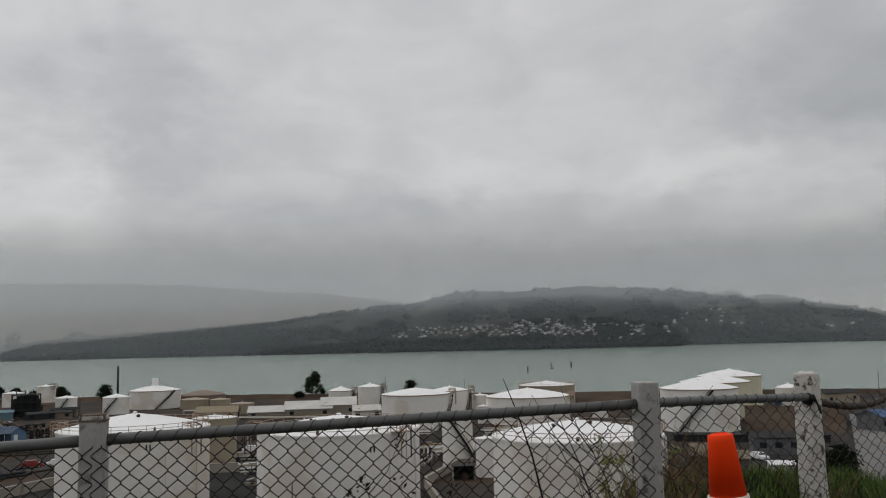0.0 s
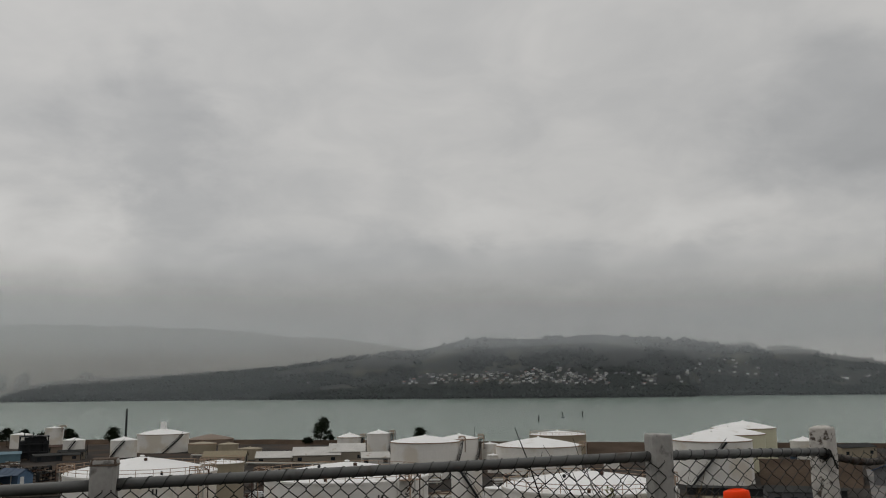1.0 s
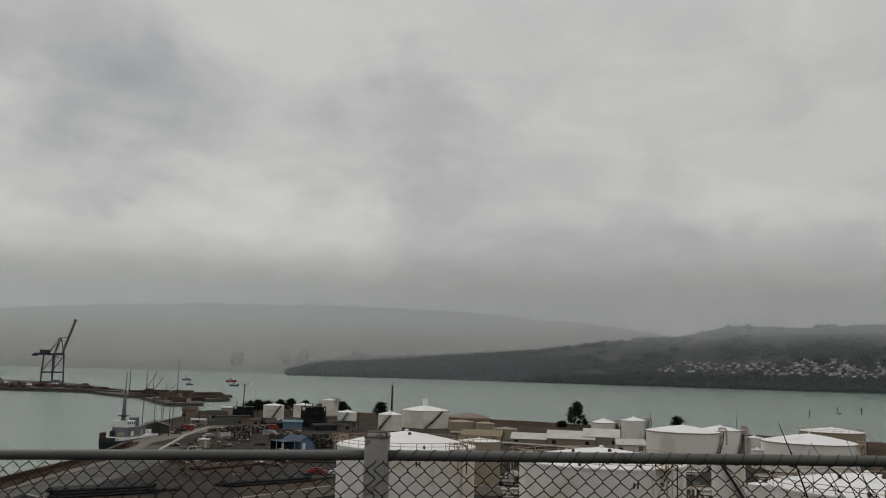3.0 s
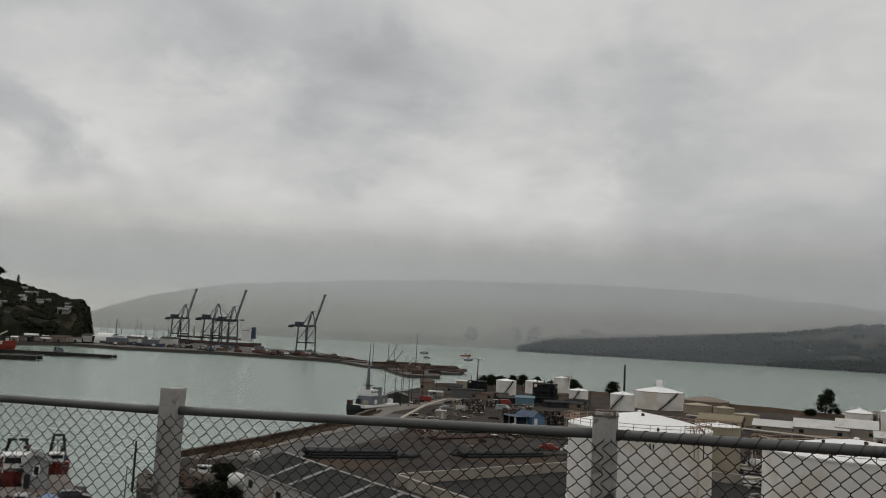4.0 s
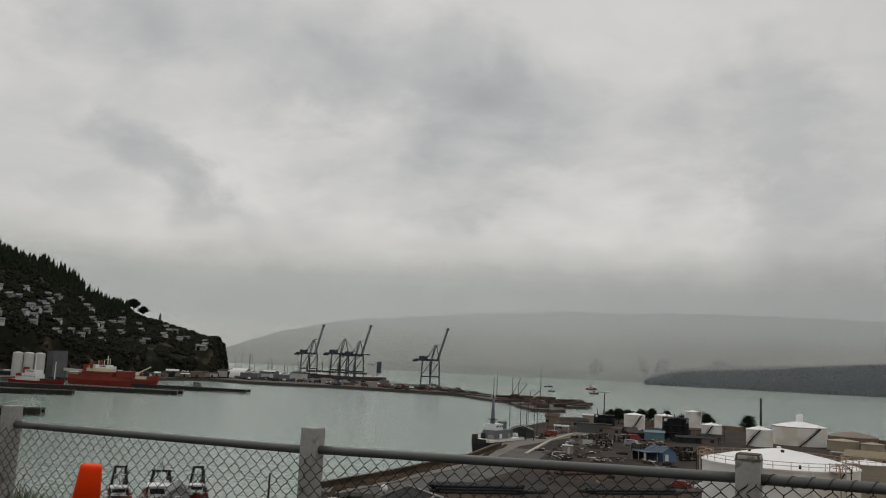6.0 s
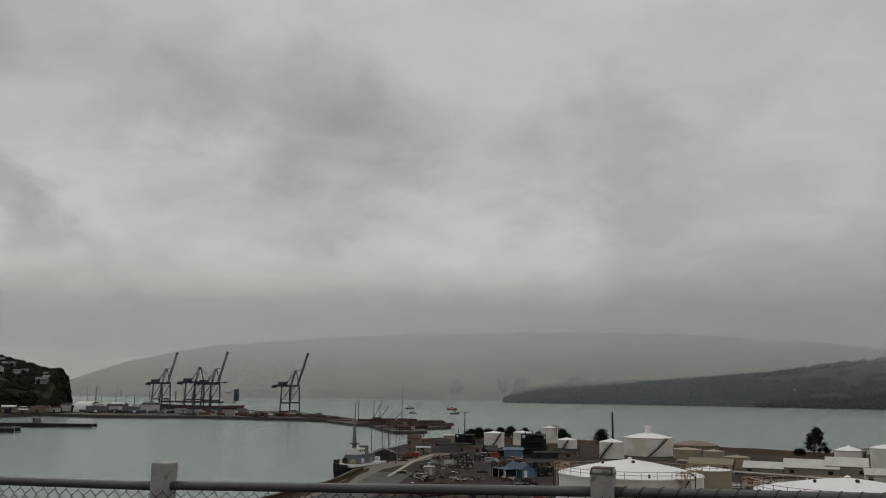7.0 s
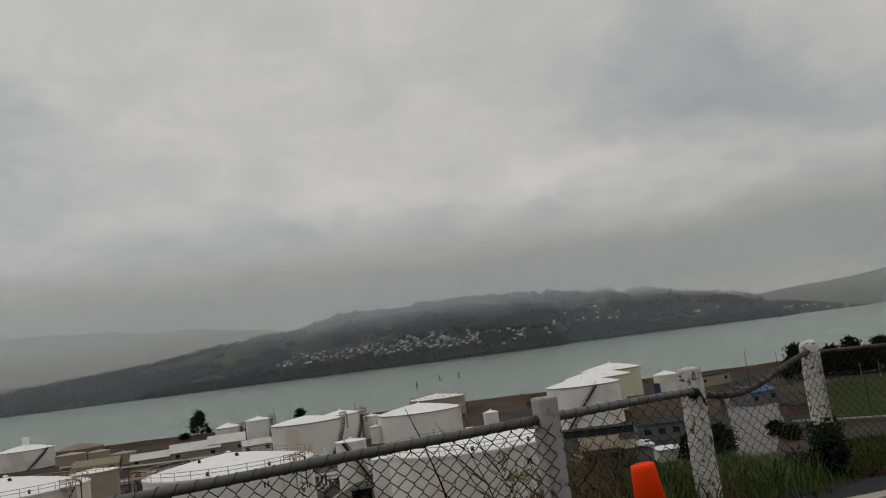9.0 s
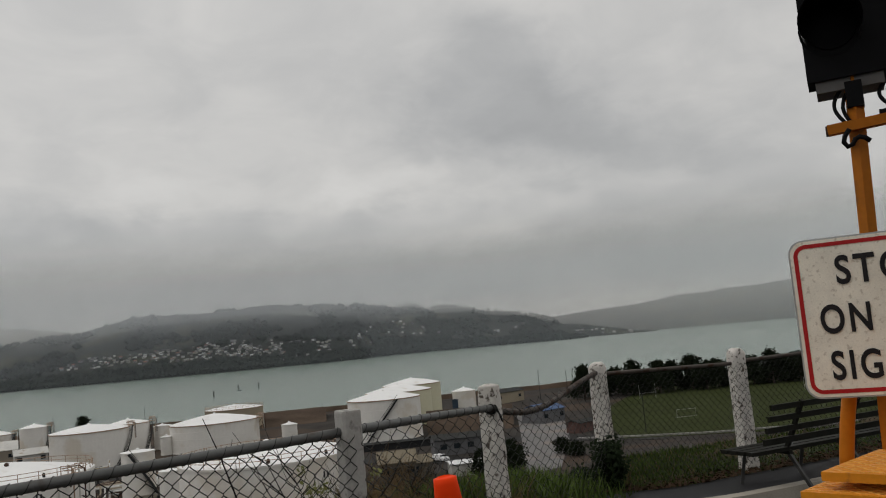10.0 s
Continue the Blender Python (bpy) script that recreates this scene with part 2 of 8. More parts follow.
ROCK = mat("cliff_rock", (0.12, 0.1, 0.075), 0.95, var=0.4, scale=0.03, fine=0.3, bump=0.5)

WATER = bpy.data.materials.new("harbour_water")
WATER.use_nodes = True
nt = WATER.node_tree
wb = nt.nodes["Principled BSDF"]
wb.inputs["Roughness"].default_value, wb.inputs["IOR"].default_value = 0.22, 1.33
wpos = nt.nodes.new("ShaderNodeNewGeometry")
wmap = nt.nodes.new("ShaderNodeMapping")
wmap.inputs["Scale"].default_value = (0.25, 0.5, 1)
nt.links.new(wpos.outputs["Position"], wmap.inputs["Vector"])
ripple = nt.nodes.new("ShaderNodeTexNoise")
ripple.inputs["Scale"].default_value, ripple.inputs["Detail"].default_value = 1.0, 6.0
nt.links.new(wmap.outputs[0], ripple.inputs["Vector"])
wbump = nt.nodes.new("ShaderNodeBump")
wbump.inputs["Strength"].default_value, wbump.inputs["Distance"].default_value = 0.22, 0.5
nt.links.new(ripple.outputs[0], wbump.inputs["Height"])
nt.links.new(wbump.outputs[0], wb.inputs["Normal"])
silt = nt.nodes.new("ShaderNodeTexNoise")
silt.inputs["Scale"].default_value, silt.inputs["Detail"].default_value = 0.004, 4.0
nt.links.new(wpos.outputs["Position"], silt.inputs["Vector"])
wmix = nt.nodes.new("ShaderNodeMix")
wmix.data_type = "RGBA"
wmix.inputs[6].default_value, wmix.inputs[7].default_value = (0.145, 0.2, 0.168, 1), (0.172, 0.23, 0.195, 1)
nt.links.new(silt.outputs[0], wmix.inputs[0])
nt.links.new(wmix.outputs[2], wb.inputs["Base Color"])


# ---- mesh tools ----
def polar(az, r):
    """The place r metres away at a bearing of az degrees, counted to the left of straight ahead."""
    a = radians(az)
    return (-r * math.sin(a), r * math.cos(a))


class Geo:
    """Collects vertices and faces of one mesh."""

    def __init__(self):
        self.v, self.f = [], []

    def add(self, verts, faces):
        k = len(self.v)
        self.v += [tuple(p) for p in verts]
        self.f += [tuple(i + k for i in q) for q in faces]
        return self

    def box(self, c, s, rz=0.0, taper=1.0):
        a, (x, y, z) = radians(rz), c
        ca, sa = math.cos(a), math.sin(a)
        vs = []
        for dz, k in ((-0.5, 1.0), (0.5, taper)):
            for dx, dy in ((-0.5, -0.5), (0.5, -0.5), (0.5, 0.5), (-0.5, 0.5)):
                px, py = dx * s[0] * k, dy * s[1] * k
                vs.append((x + px * ca - py * sa, y + px * sa + py * ca, z + dz * s[2]))
        return self.add(vs, [(3, 2, 1, 0), (4, 5, 6, 7), (0, 1, 5, 4), (1, 2, 6, 5), (2, 3, 7, 6), (3, 0, 4, 7)])

    def bar(self, p, q, w, h=None):
        """A rectangular bar from p to q."""
        p, q = Vector(p), Vector(q)
        d = (q - p).normalized()
        side = d.cross(Vector((0, 0, 1)))
        side = side.normalized() if side.length > 1e-4 else Vector((1, 0, 0))
        top = side.cross(d)
        h = h or w
        vs = [e + side * (sx * w / 2) + top * (sz * h / 2) for e in (p, q) for sx, sz in ((-1, -1), (1, -1), (1, 1), (-1, 1))]
        return self.add(vs, [(0, 1, 2, 3), (7, 6, 5, 4), (0, 4, 5, 1), (1, 5, 6, 2), (2, 6, 7, 3), (3, 7, 4, 0)])

    def tube(self, pts, r, n=6, close=True):
        """A round bar along points; r is one radius or one for each point."""
        pts = [Vector(p) for p in pts]
        rs = r if isinstance(r, (list, tuple)) else [r] * len(pts)
        k, vs, fs = len(pts), [], []
        ref = None
        for i, p in enumerate(pts):
            d = (pts[min(i + 1, k - 1)] - pts[max(i - 1, 0)]).normalized()
            if ref is None:
                ref = Vector((0, 0, 1)) if abs(d.z) < 0.9 else Vector((1, 0, 0))
            a = d.cross(ref).normalized()
            b = a.cross(d)
            ref = b if b.length > 1e-5 else ref
            vs += [p + (a * math.cos(t) + b * math.sin(t)) * rs[i] for t in (2 * math.pi * j / n for j in range(n))]
        for i in range(k - 1):
            for j in range(n):
                fs.append((i * n + j, i * n + (j + 1) % n, (i + 1) * n + (j + 1) % n, (i + 1) * n + j))
        if close:
            fs += [tuple(range(n - 1, -1, -1)), tuple(range((k - 1) * n, k * n))]
        return self.add(vs, fs)

    def lathe(self, profile, c=(0, 0, 0), n=48, wob=0.0):
        """Turns (radius, height) pairs round the vertical through c."""
        vs, fs = [], []
        for r, z in profile:
            for j in range(n):
                t = 2 * math.pi * j / n
                vs.append((c[0] + r * math.cos(t), c[1] + r * math.sin(t), c[2] + z))
        for i in range(len(profile) - 1):
            for j in range(n):
                fs.append((i * n + j, i * n + (j + 1) % n, (i + 1) * n + (j + 1) % n, (i + 1) * n + j))
        fs += [tuple(range(n - 1, -1, -1)), tuple(range((len(profile) - 1) * n, len(profile) * n))]
        return self.add(vs, fs)

    def prism(self, outline, z0, z1):
        """An upright block over an outline that runs counter-clockwise."""
        k = len(outline)
        vs = [(x, y, z0) for x, y in outline] + [(x, y, z1) for x, y in outline]
        fs = [tuple(range(k - 1, -1, -1)), tuple(range(k, 2 * k))]
        fs += [(i, (i + 1) % k, k + (i + 1) % k, k + i) for i in range(k)]
        return self.add(vs, fs)

    def gable(self, c, s, rise, rz=0.0, over=0.3, thick=0.15):
        """A pitched roof over a box of s = (length, depth), its eaves at c."""
        a = radians(rz)
        ca, sa = math.cos(a), math.sin(a)
        L, W = s[0] / 2 + over, s[1] / 2 + over
        low = -rise * over / (s[1] / 2)
        vs = []
        for dz in (0, thick):
            for px, py, pz in ((-L, -W, low), (L, -W, low), (L, 0, rise), (-L, 0, rise), (-L, W, low), (L, W, low)):
                vs.append((c[0] + px * ca - py * sa, c[1] + px * sa + py * ca, c[2] + pz + dz))
        fs = [(3, 2, 1, 0), (4, 5, 2, 3), (6, 7, 8, 9), (9, 8, 11, 10), (0, 1, 7, 6), (5, 4, 10, 11), (1, 2, 8, 7), (2, 5, 11, 8), (3, 0, 6, 9), (4, 3, 9, 10)]
        return self.add(vs, fs)

    def mesh(self, name, material, smooth=False):
        me = bpy.data.meshes.new(name)
        me.from_pydata(self.v, [], self.f)
        me.materials.append(material)
        if smooth:
            me.polygons.foreach_set("use_smooth", [True] * len(me.polygons))
        me.update()
        return me


def thing(name, at, label, category, group="", rz=0.0, kind=""):
    """An empty at a thing's base, to which its parts belong."""
    ob = new(name)
    ob.empty_display_size = 0.2
    ob.matrix_basis = pose(at[0], at[1], at[2], 0, 0, rz)
    return tagged(ob, label, category, group, kind)


def part(name, g, material, parent, label="", smooth=False):
    ob = new(name, g.mesh(name, material, smooth))
    ob.parent = parent
    return tagged(ob, label)


def solid(name, g, material, label, category, group="", kind="", smooth=False):
    return tagged(new(name, g.mesh(name, material, smooth)), label, category, group, kind)


def sheet(name, nu, nv, place, material, label, category, kind="structure", smooth=True):
    """A surface of nu by nv cells; place(u, v) gives a point for u and v from 0 to 1."""
    g = Geo()
    g.v = [place(i / nu, j / nv) for j in range(nv + 1) for i in range(nu + 1)]
    w = nu + 1
    g.f = [(j * w + i, j * w + i + 1, (j + 1) * w + i + 1, (j + 1) * w + i) for j in range(nv) for i in range(nu)]
    return solid(name, g, material, label, category, "", kind, smooth)


def interp(x, table):
    """Smooth value at x from (x, value) pairs in rising order."""
    if x <= table[0][0]:
        return table[0][1]
    for (x0, y0), (x1, y1) in zip(table, table[1:]):
        if x <= x1:
            t = (x - x0) / (x1 - x0)
            return y0 + (y1 - y0) * t
    return table[-1][1]


def smooth01(t):
    t = min(1.0, max(0.0, t))
    return t * t * (3 - 2 * t)


def bumpy(x, y, s, seed=0.0):
    return noise.fractal(Vector((x / s, y / s, seed)), 0.9, 2.1, 5)

# ---- the setting: water, land and hills ----
GROUND = 2.5
sheet("water", 120, 120, lambda u, v: ((u - 0.5) * 9800, (v - 0.5) * 9800, 0.0), WATER, "milky green harbour water with small ripples", "water")

# reclaimed flat land of the tank farm, with a sloping sea bank
RIM = [(-75, 430), (-60, 425), (-45, 415), (-30, 402), (-20, 388), (-12, 380), (-4, 384), (5, 405), (12, 425), (18, 448), (24, 470), (29, 478), (33.5, 455), (35.2, 400), (35.3, 345), (36.3, 298), (38.3, 243), (43.7, 195), (47.5, 176), (49.3, 167), (48.5, 140), (50, 118), (53.9, 117), (54.4, 140), (57.5, 141), (60.3, 122), (63, 112), (75, 105), (90, 95)]


def land_outline(grow):
    pts = [polar(a, r + grow) for a, r in RIM]
    return pts + [(-90, -60), (400, -60)]


land = Geo()
top, foot = land_outline(0), land_outline(5)
k = len(top)
land.v = [(x, y, GROUND) for x, y in top] + [(x, y, -1.0) for x, y in foot]
land.f = [tuple(range(k))] + [(i, k + i, k + (i + 1) % k, (i + 1) % k) for i in range(k)]
solid("ground", land, YARD, "dark gravel and dirt yard of the tank farm", "ground", kind="structure")

bank = Geo()
for (a0, r0), (a1, r1) in zip(RIM[3:12], RIM[4:13]):
    p0, p1, q0, q1 = polar(a0, r0 - 2), polar(a1, r1 - 2), polar(a0, r0 - 9), polar(a1, r1 - 9)
    for s in range(6):
        t0, t1 = s / 6, (s + 1) / 6
        A = [p0[i] + (p1[i] - p0[i]) * t0 for i in (0, 1)]
        B = [p0[i] + (p1[i] - p0[i]) * t1 for i in (0, 1)]
        C = [q0[i] + (q1[i] - q0[i]) * t1 for i in (0, 1)]
        D = [q0[i] + (q1[i] - q0[i]) * t0 for i in (0, 1)]
        h0, h1 = 1.9 + 0.5 * bumpy(A[0], A[1], 20), 1.9 + 0.5 * bumpy(B[0], B[1], 20)
        bank.add([(*A, GROUND - 0.4), (*B, GROUND - 0.4), (*C, GROUND - 0.1), (*D, GROUND - 0.1),
                  ((A[0] + D[0]) / 2, (A[1] + D[1]) / 2, GROUND + h0), ((B[0] + C[0]) / 2, (B[1] + C[1]) / 2, GROUND + h1)],
                 [(0, 1, 5, 4), (2, 3, 4, 5)])
solid("sea_wall", bank, BANKM, "brown earth and rock bank along the shore", "sea wall", kind="structure")

# the hillside on which the camera stands: a road shelf that falls away behind the fence
FENCE = [(-9.5, 1.3), (-5.85, 2.42), (-3.54, 3.04), (-1.36, 3.62), (0.97, 4.2), (2.28, 5.52), (4.35, 7.6), (6.05, 7.62), (8.2, 7.7), (12, 7.9)]


def beyond_fence(x, y):
    """Metres outwards from the fence line."""
    best = 1e9
    for (ax, ay), (bx, by) in zip(FENCE, FENCE[1:]):
        dx, dy = bx - ax, by - ay
        L = dx * dx + dy * dy
        t = min(1, max(0, ((x - ax) * dx + (y - ay) * dy) / L))
        d = math.hypot(x - ax - t * dx, y - ay - t * dy)
        s = dx * (y - ay) - dy * (x - ax)
        if d < abs(best):
            best = d if s > 0 else -d
    return best


def road_level(x):
    """Height of the road, which falls a little to the right."""
    return 25.84 - 0.5 * smooth01((x - 0.6) / 4.6) - 0.24 * smooth01((-1.6 - x) / 2.2)


def shelf(x, y):
    return road_level(x) + 0.1


def hill_height(x, y):
    s = beyond_fence(x, y)
    az = math.degrees(math.atan2(-x, y))
    verge = 0.45 + 1.3 * smooth01((-26.5 - az) / 5) - 0.5 * smooth01((az - 25) / 12)
    z = shelf(x, y) - 0.03
    if s > 0.25:
        z += 0.06 * bumpy(x, y, 0.8)
    if s > verge:
        d = s - verge
        z -= min(d * 0.62 + 0.02 * d * d, 0.62 * d + 8) * smooth01(d / 1.5 + 0.2)
        z += 0.35 * bumpy(x, y, 5) * smooth01(d / 6)
    return max(z, -2)


def hill_place(u, v):
    # a fan that starts at the kerb line
    az = 108 - 186 * u
    r = kerb_reach(az) + 100 * v ** 2.4
    x, y = polar(az, r)
    return (x, y, hill_height(x, y))


KERBLINE = [(-12, -0.4), (-5.6, 1.35), (-3.2, 1.95), (-1.2, 2.5), (0.9, 3.1), (2.0, 4.3), (3.2, 5.75), (4.3, 6.45), (5.6, 6.5), (9, 6.65), (14, 6.9)]


def kerb_reach(az):
    """How far the kerb is at a bearing."""
    a = radians(az)
    dx, dy = -math.sin(a), math.cos(a)
    best = 14.0
    for (ax, ay), (bx, by) in zip(KERBLINE, KERBLINE[1:]):
        ex, ey = bx - ax, by - ay
        den = dx * ey - dy * ex
        if abs(den) > 1e-9:
            t, s = (ax * ey - ay * ex) / den, (ax * dy - ay * dx) / den
            if t > 0 and -1e-6 <= s <= 1 + 1e-6:
                best = min(best, t)
    return best


sheet("hillside", 260, 120, hill_place, SOIL, "rough grass and scrub bank below the road fence", "hillside")


def ribbon(name, inner, outer, drop, material, label, category, rise=0.0):
    """A strip between two lines that follow the kerb, at the height of the shelf."""
    g = Geo()
    n = 80
    def along(line, t):
        f = t * (len(line) - 1)
        i = min(len(line) - 2, int(f))
        k = f - i
        return [line[i][j] + (line[i + 1][j] - line[i][j]) * k for j in (0, 1)]
    for i in range(n + 1):
        (ax, ay), (bx, by) = along(inner, i / n), along(outer, i / n)
        za, zb = shelf(ax, ay) + rise, shelf(bx, by) + rise
        g.v += [(ax, ay, za), (bx, by, zb), (bx, by, zb - drop), (ax, ay, za - drop)]
    for i in range(n):
        for j in range(4):
            g.f.append((4 * i + j, 4 * i + (j + 1) % 4, 4 * i + 4 + (j + 1) % 4, 4 * i + 4 + j))
    return solid(name, g, material, label, category, kind="structure")


def shifted(line, d):
    out = []
    for i, p in enumerate(line):
        a, b = line[max(0, i - 1)], line[min(len(line) - 1, i + 1)]
        L = math.hypot(b[0] - a[0], b[1] - a[1])
        out.append((p[0] - (b[1] - a[1]) / L * d, p[1] + (b[0] - a[0]) / L * d))
    return out


ribbon("kerb", KERBLINE, shifted(KERBLINE, 0.14), 0.3, KERB, "worn beige concrete kerb", "kerb", 0.012)
ribbon("footpath", shifted(KERBLINE, 0.14), shifted(KERBLINE, 0.85), 0.25, ASPHALT, "dark wet asphalt footpath beside the fence", "footpath")


def road_place(u, v):
    x = -14 + 28 * u
    y0 = -8.0
    line = shifted(KERBLINE, 0.02)
    y1 = interp(x, line)
    y = y0 + (y1 - y0) * v
    return (x, y, road_level(x))


sheet("road", 60, 20, road_place, ASPHALT, "dark wet asphalt road beside the footpath", "road")

# an unseen steep hill added behind the road to shut off the sky on that side
def behind_place(u, v):
    x = -420 + 840 * u
    y = -8.0 - 260 * v
    z = 25.4 + 45 * v ** 0.9 + 0.9 * bumpy(x, y, 22) * min(1, v * 12) - 0.4 * (v == 0)
    return (x, y, z)


sheet("hill_behind", 70, 30, behind_place, HILLN, "unseen dark hill added behind the road to block the sky", "hill")


# ---- far land across the water ----
def far_place(az0, az1, shore, ridge, width, back, rough=0.08, wob=1.0):
    def place(u, v):
        az = az0 + (az1 - az0) * u
        r0, h = interp(az, shore), interp(az, ridge)
        d = width * (v * 1.8)
        r = r0 + d
        x, y = polar(az, r)
        t = d / width
        rise = min(1.0, 0.10 * smooth01(t * 12) + 0.9 * smooth01(t) ** 0.85) if t < 1 else 1 - back * (t - 1)
        z = h * rise * (1 + rough * (bumpy(x, y, 260) * 0.7 + bumpy(x, y, 70) * 0.3) * wob)
        return (x, y, max(z, 0) - (1.5 if v == 0 else 0))
    return place


def heights(D, table, extra=0.0):
    return [(a, 27 + D * math.tan(radians(e)) + extra) for a, e in table]


SHORE = [(-31, 3300), (-29, 2800), (-26, 2850), (-20, 2850), (-15.6, 2780), (-15.0, 2500), (-8, 2420), (1, 2480), (14, 2750), (22, 2900), (27.5, 3000)]
RIDGE = sorted([(27.6, -0.35), (27.0, -0.05), (26.3, 0.25), (25.2, 0.5), (22.7, 0.68), (16, 1.08), (11, 1.45), (7, 2.1), (3.3, 2.5), (-0.5, 3.1), (-4.3, 3.2), (-9.9, 3.4), (-13.5, 3.08), (-16.7, 2.9), (-18.8, 2.95), (-19.7, 2.6), (-22, 2.45), (-23.6, 2.05), (-25.2, 1.75), (-27.2, 1.1), (-28.3, 0.6), (-28.9, -0.35), (-31, -0.6)])
DIAMOND = far_place(-31, 27.7, SHORE, heights(3350, RIDGE), 850, 0.3)
sheet("hill_across_harbour", 300, 60, DIAMOND, HILLM, "dark green settled hillside across the harbour", "hill")

WEST = far_place(-62, -22, [(-62, 3600), (-45, 3600), (-22, 3620)], heights(4150, sorted([(-22, 0.2), (-25, 0.7), (-28, 1.0), (-32, 1.25), (-36, 1.6), (-45, 2.0), (-62, 2.4)])), 520, 0.2)
sheet("misty_hill_west", 80, 30, WEST, HILLM, "far hills lost in low cloud", "hill")

SPUR = far_place(-34.5, -26, [(-34.5, 3080), (-31, 3060), (-26, 3050)], heights(3320, [(-34.5, -0.6), (-33.2, -0.35), (-31, 0.15), (-29.4, 0.45), (-26, 0.7)]), 250, 0.3)
sheet("spur_hill", 60, 20, SPUR, HILLM, "low hazy spur with a few houses beyond the cape", "hill")

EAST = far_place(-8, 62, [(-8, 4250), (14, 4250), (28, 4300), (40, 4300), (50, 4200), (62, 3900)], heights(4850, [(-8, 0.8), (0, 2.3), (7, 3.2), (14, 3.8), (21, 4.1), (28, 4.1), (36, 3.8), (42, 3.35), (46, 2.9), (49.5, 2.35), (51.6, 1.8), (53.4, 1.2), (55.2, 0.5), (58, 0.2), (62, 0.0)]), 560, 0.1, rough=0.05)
# haze on these hills comes from the pale colour as well as the mist layers
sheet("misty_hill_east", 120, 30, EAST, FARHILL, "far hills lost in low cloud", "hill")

# steep settled headland with a cliff end
LSHORE = [(54.9, 1075), (55.6, 1040), (58, 1005), (62, 935), (68, 850), (80, 690), (95, 560)]
LRIDGE = [(54.9, 1.0), (55.3, 40), (55.6, 48), (57.4, 60), (59.1, 71), (61.1, 84), (62.6, 90), (65, 119), (67, 139), (69, 150), (75, 182), (95, 215)]


def head_place(u, v):
    az = 54.9 + 40 * u ** 1.5
    r0, h = interp(az, LSHORE), interp(az, LRIDGE)
    w = 260 + 8 * (az - 55)
    t = v * 1.5
    x, y = polar(az, r0 + w * t)
    face = 0.22 * smooth01(t * 14) + 0.78 * min(1, t) ** 0.85
    if az < 57.5:
        k = smooth01((57.5 - az) / 2)
        face = face * (1 - k) + k * smooth01(t * 3.2)
    z = h * (face if t < 1 else 1 - 0.25 * (t - 1)) * (1 + 0.07 * bumpy(x, y, 60) + 0.03 * bumpy(x, y, 15))
    return (x, y, max(0, z) - (1 if v == 0 else 0))


sheet("headland", 200, 70, head_place, HILLN, "steep scrubby headland with houses above the port", "hill")


def mist_material(name, shade, haze, cloud, z0, z1, z2, z3, scale, shift):
    """Thin hanging mist: white droplets that let most of the view through; a light haze below z0, cloud between z1 and z2, nothing above z3."""
    m = bpy.data.materials.new(name)
    m.use_nodes = True
    nt = m.node_tree
    nt.nodes.clear()
    g = nt.nodes.new("ShaderNodeNewGeometry")
    s = nt.nodes.new("ShaderNodeSeparateXYZ")
    nt.links.new(g.outputs["Position"], s.inputs[0])
    n = nt.nodes.new("ShaderNodeTexNoise")
    n.inputs["Scale"].default_value, n.inputs["Detail"].default_value = scale, 3.0
    mp = nt.nodes.new("ShaderNodeMapping")
    mp.inputs["Scale"].default_value, mp.inputs["Location"].default_value = (1, 1, 2.2), (shift, shift * 0.7, 0)
    nt.links.new(g.outputs["Position"], mp.inputs["Vector"])
    nt.links.new(mp.outputs[0], n.inputs["Vector"])
    h = nt.nodes.new("ShaderNodeMath")
    h.operation = "MULTIPLY_ADD"
    nt.links.new(n.outputs[0], h.inputs[0])
    h.inputs[1].default_value = (z1 - z0) * 0.9
    nt.links.new(s.outputs[2], h.inputs[2])
    off = (z1 - z0) * 0.45
    ends = []
    for a, b, lo, hi in ((z0, z1, haze, cloud), (z2, z3, 1.0, 0.0)):
        r = nt.nodes.new("ShaderNodeMapRange")
        r.interpolation_type = "SMOOTHSTEP"
        for key, value in (("From Min", a + off), ("From Max", b + off), ("To Min", lo), ("To Max", hi)):
            r.inputs[key].default_value = value
        nt.links.new(h.outputs[0], r.inputs["Value"])
        ends.append(r.outputs[0])
    dens = nt.nodes.new("ShaderNodeMath")
    dens.operation = "MULTIPLY"
    nt.links.new(ends[0], dens.inputs[0])
    nt.links.new(ends[1], dens.inputs[1])
    d = nt.nodes.new("ShaderNodeBsdfDiffuse")
    d.inputs[0].default_value = (*shade, 1)
    t = nt.nodes.new("ShaderNodeBsdfTranslucent")
    t.inputs[0].default_value = (*shade, 1)
    half = nt.nodes.new("ShaderNodeMixShader")
    nt.links.new(d.outputs[0], half.inputs[1])
    nt.links.new(t.outputs[0], half.inputs[2])
    clear = nt.nodes.new("ShaderNodeBsdfTransparent")
    mix = nt.nodes.new("ShaderNodeMixShader")
    nt.links.new(dens.outputs[0], mix.inputs[0])
    nt.links.new(clear.outputs[0], mix.inputs[1])
    nt.links.new(half.outputs[0], mix.inputs[2])
    out = nt.nodes.new("ShaderNodeOutputMaterial")
    nt.links.new(mix.outputs[0], out.inputs[0])
    return m


def mist(name, az0, az1, r, ztop, material):
    ob = sheet(name, 90, 1, lambda u, v: (*polar(az0 + (az1 - az0) * u, r), -0.5 + v * ztop), material, "pale low cloud and drizzle hanging over the water", "mist", kind="structure")
    ob.visible_shadow = False
    return ob


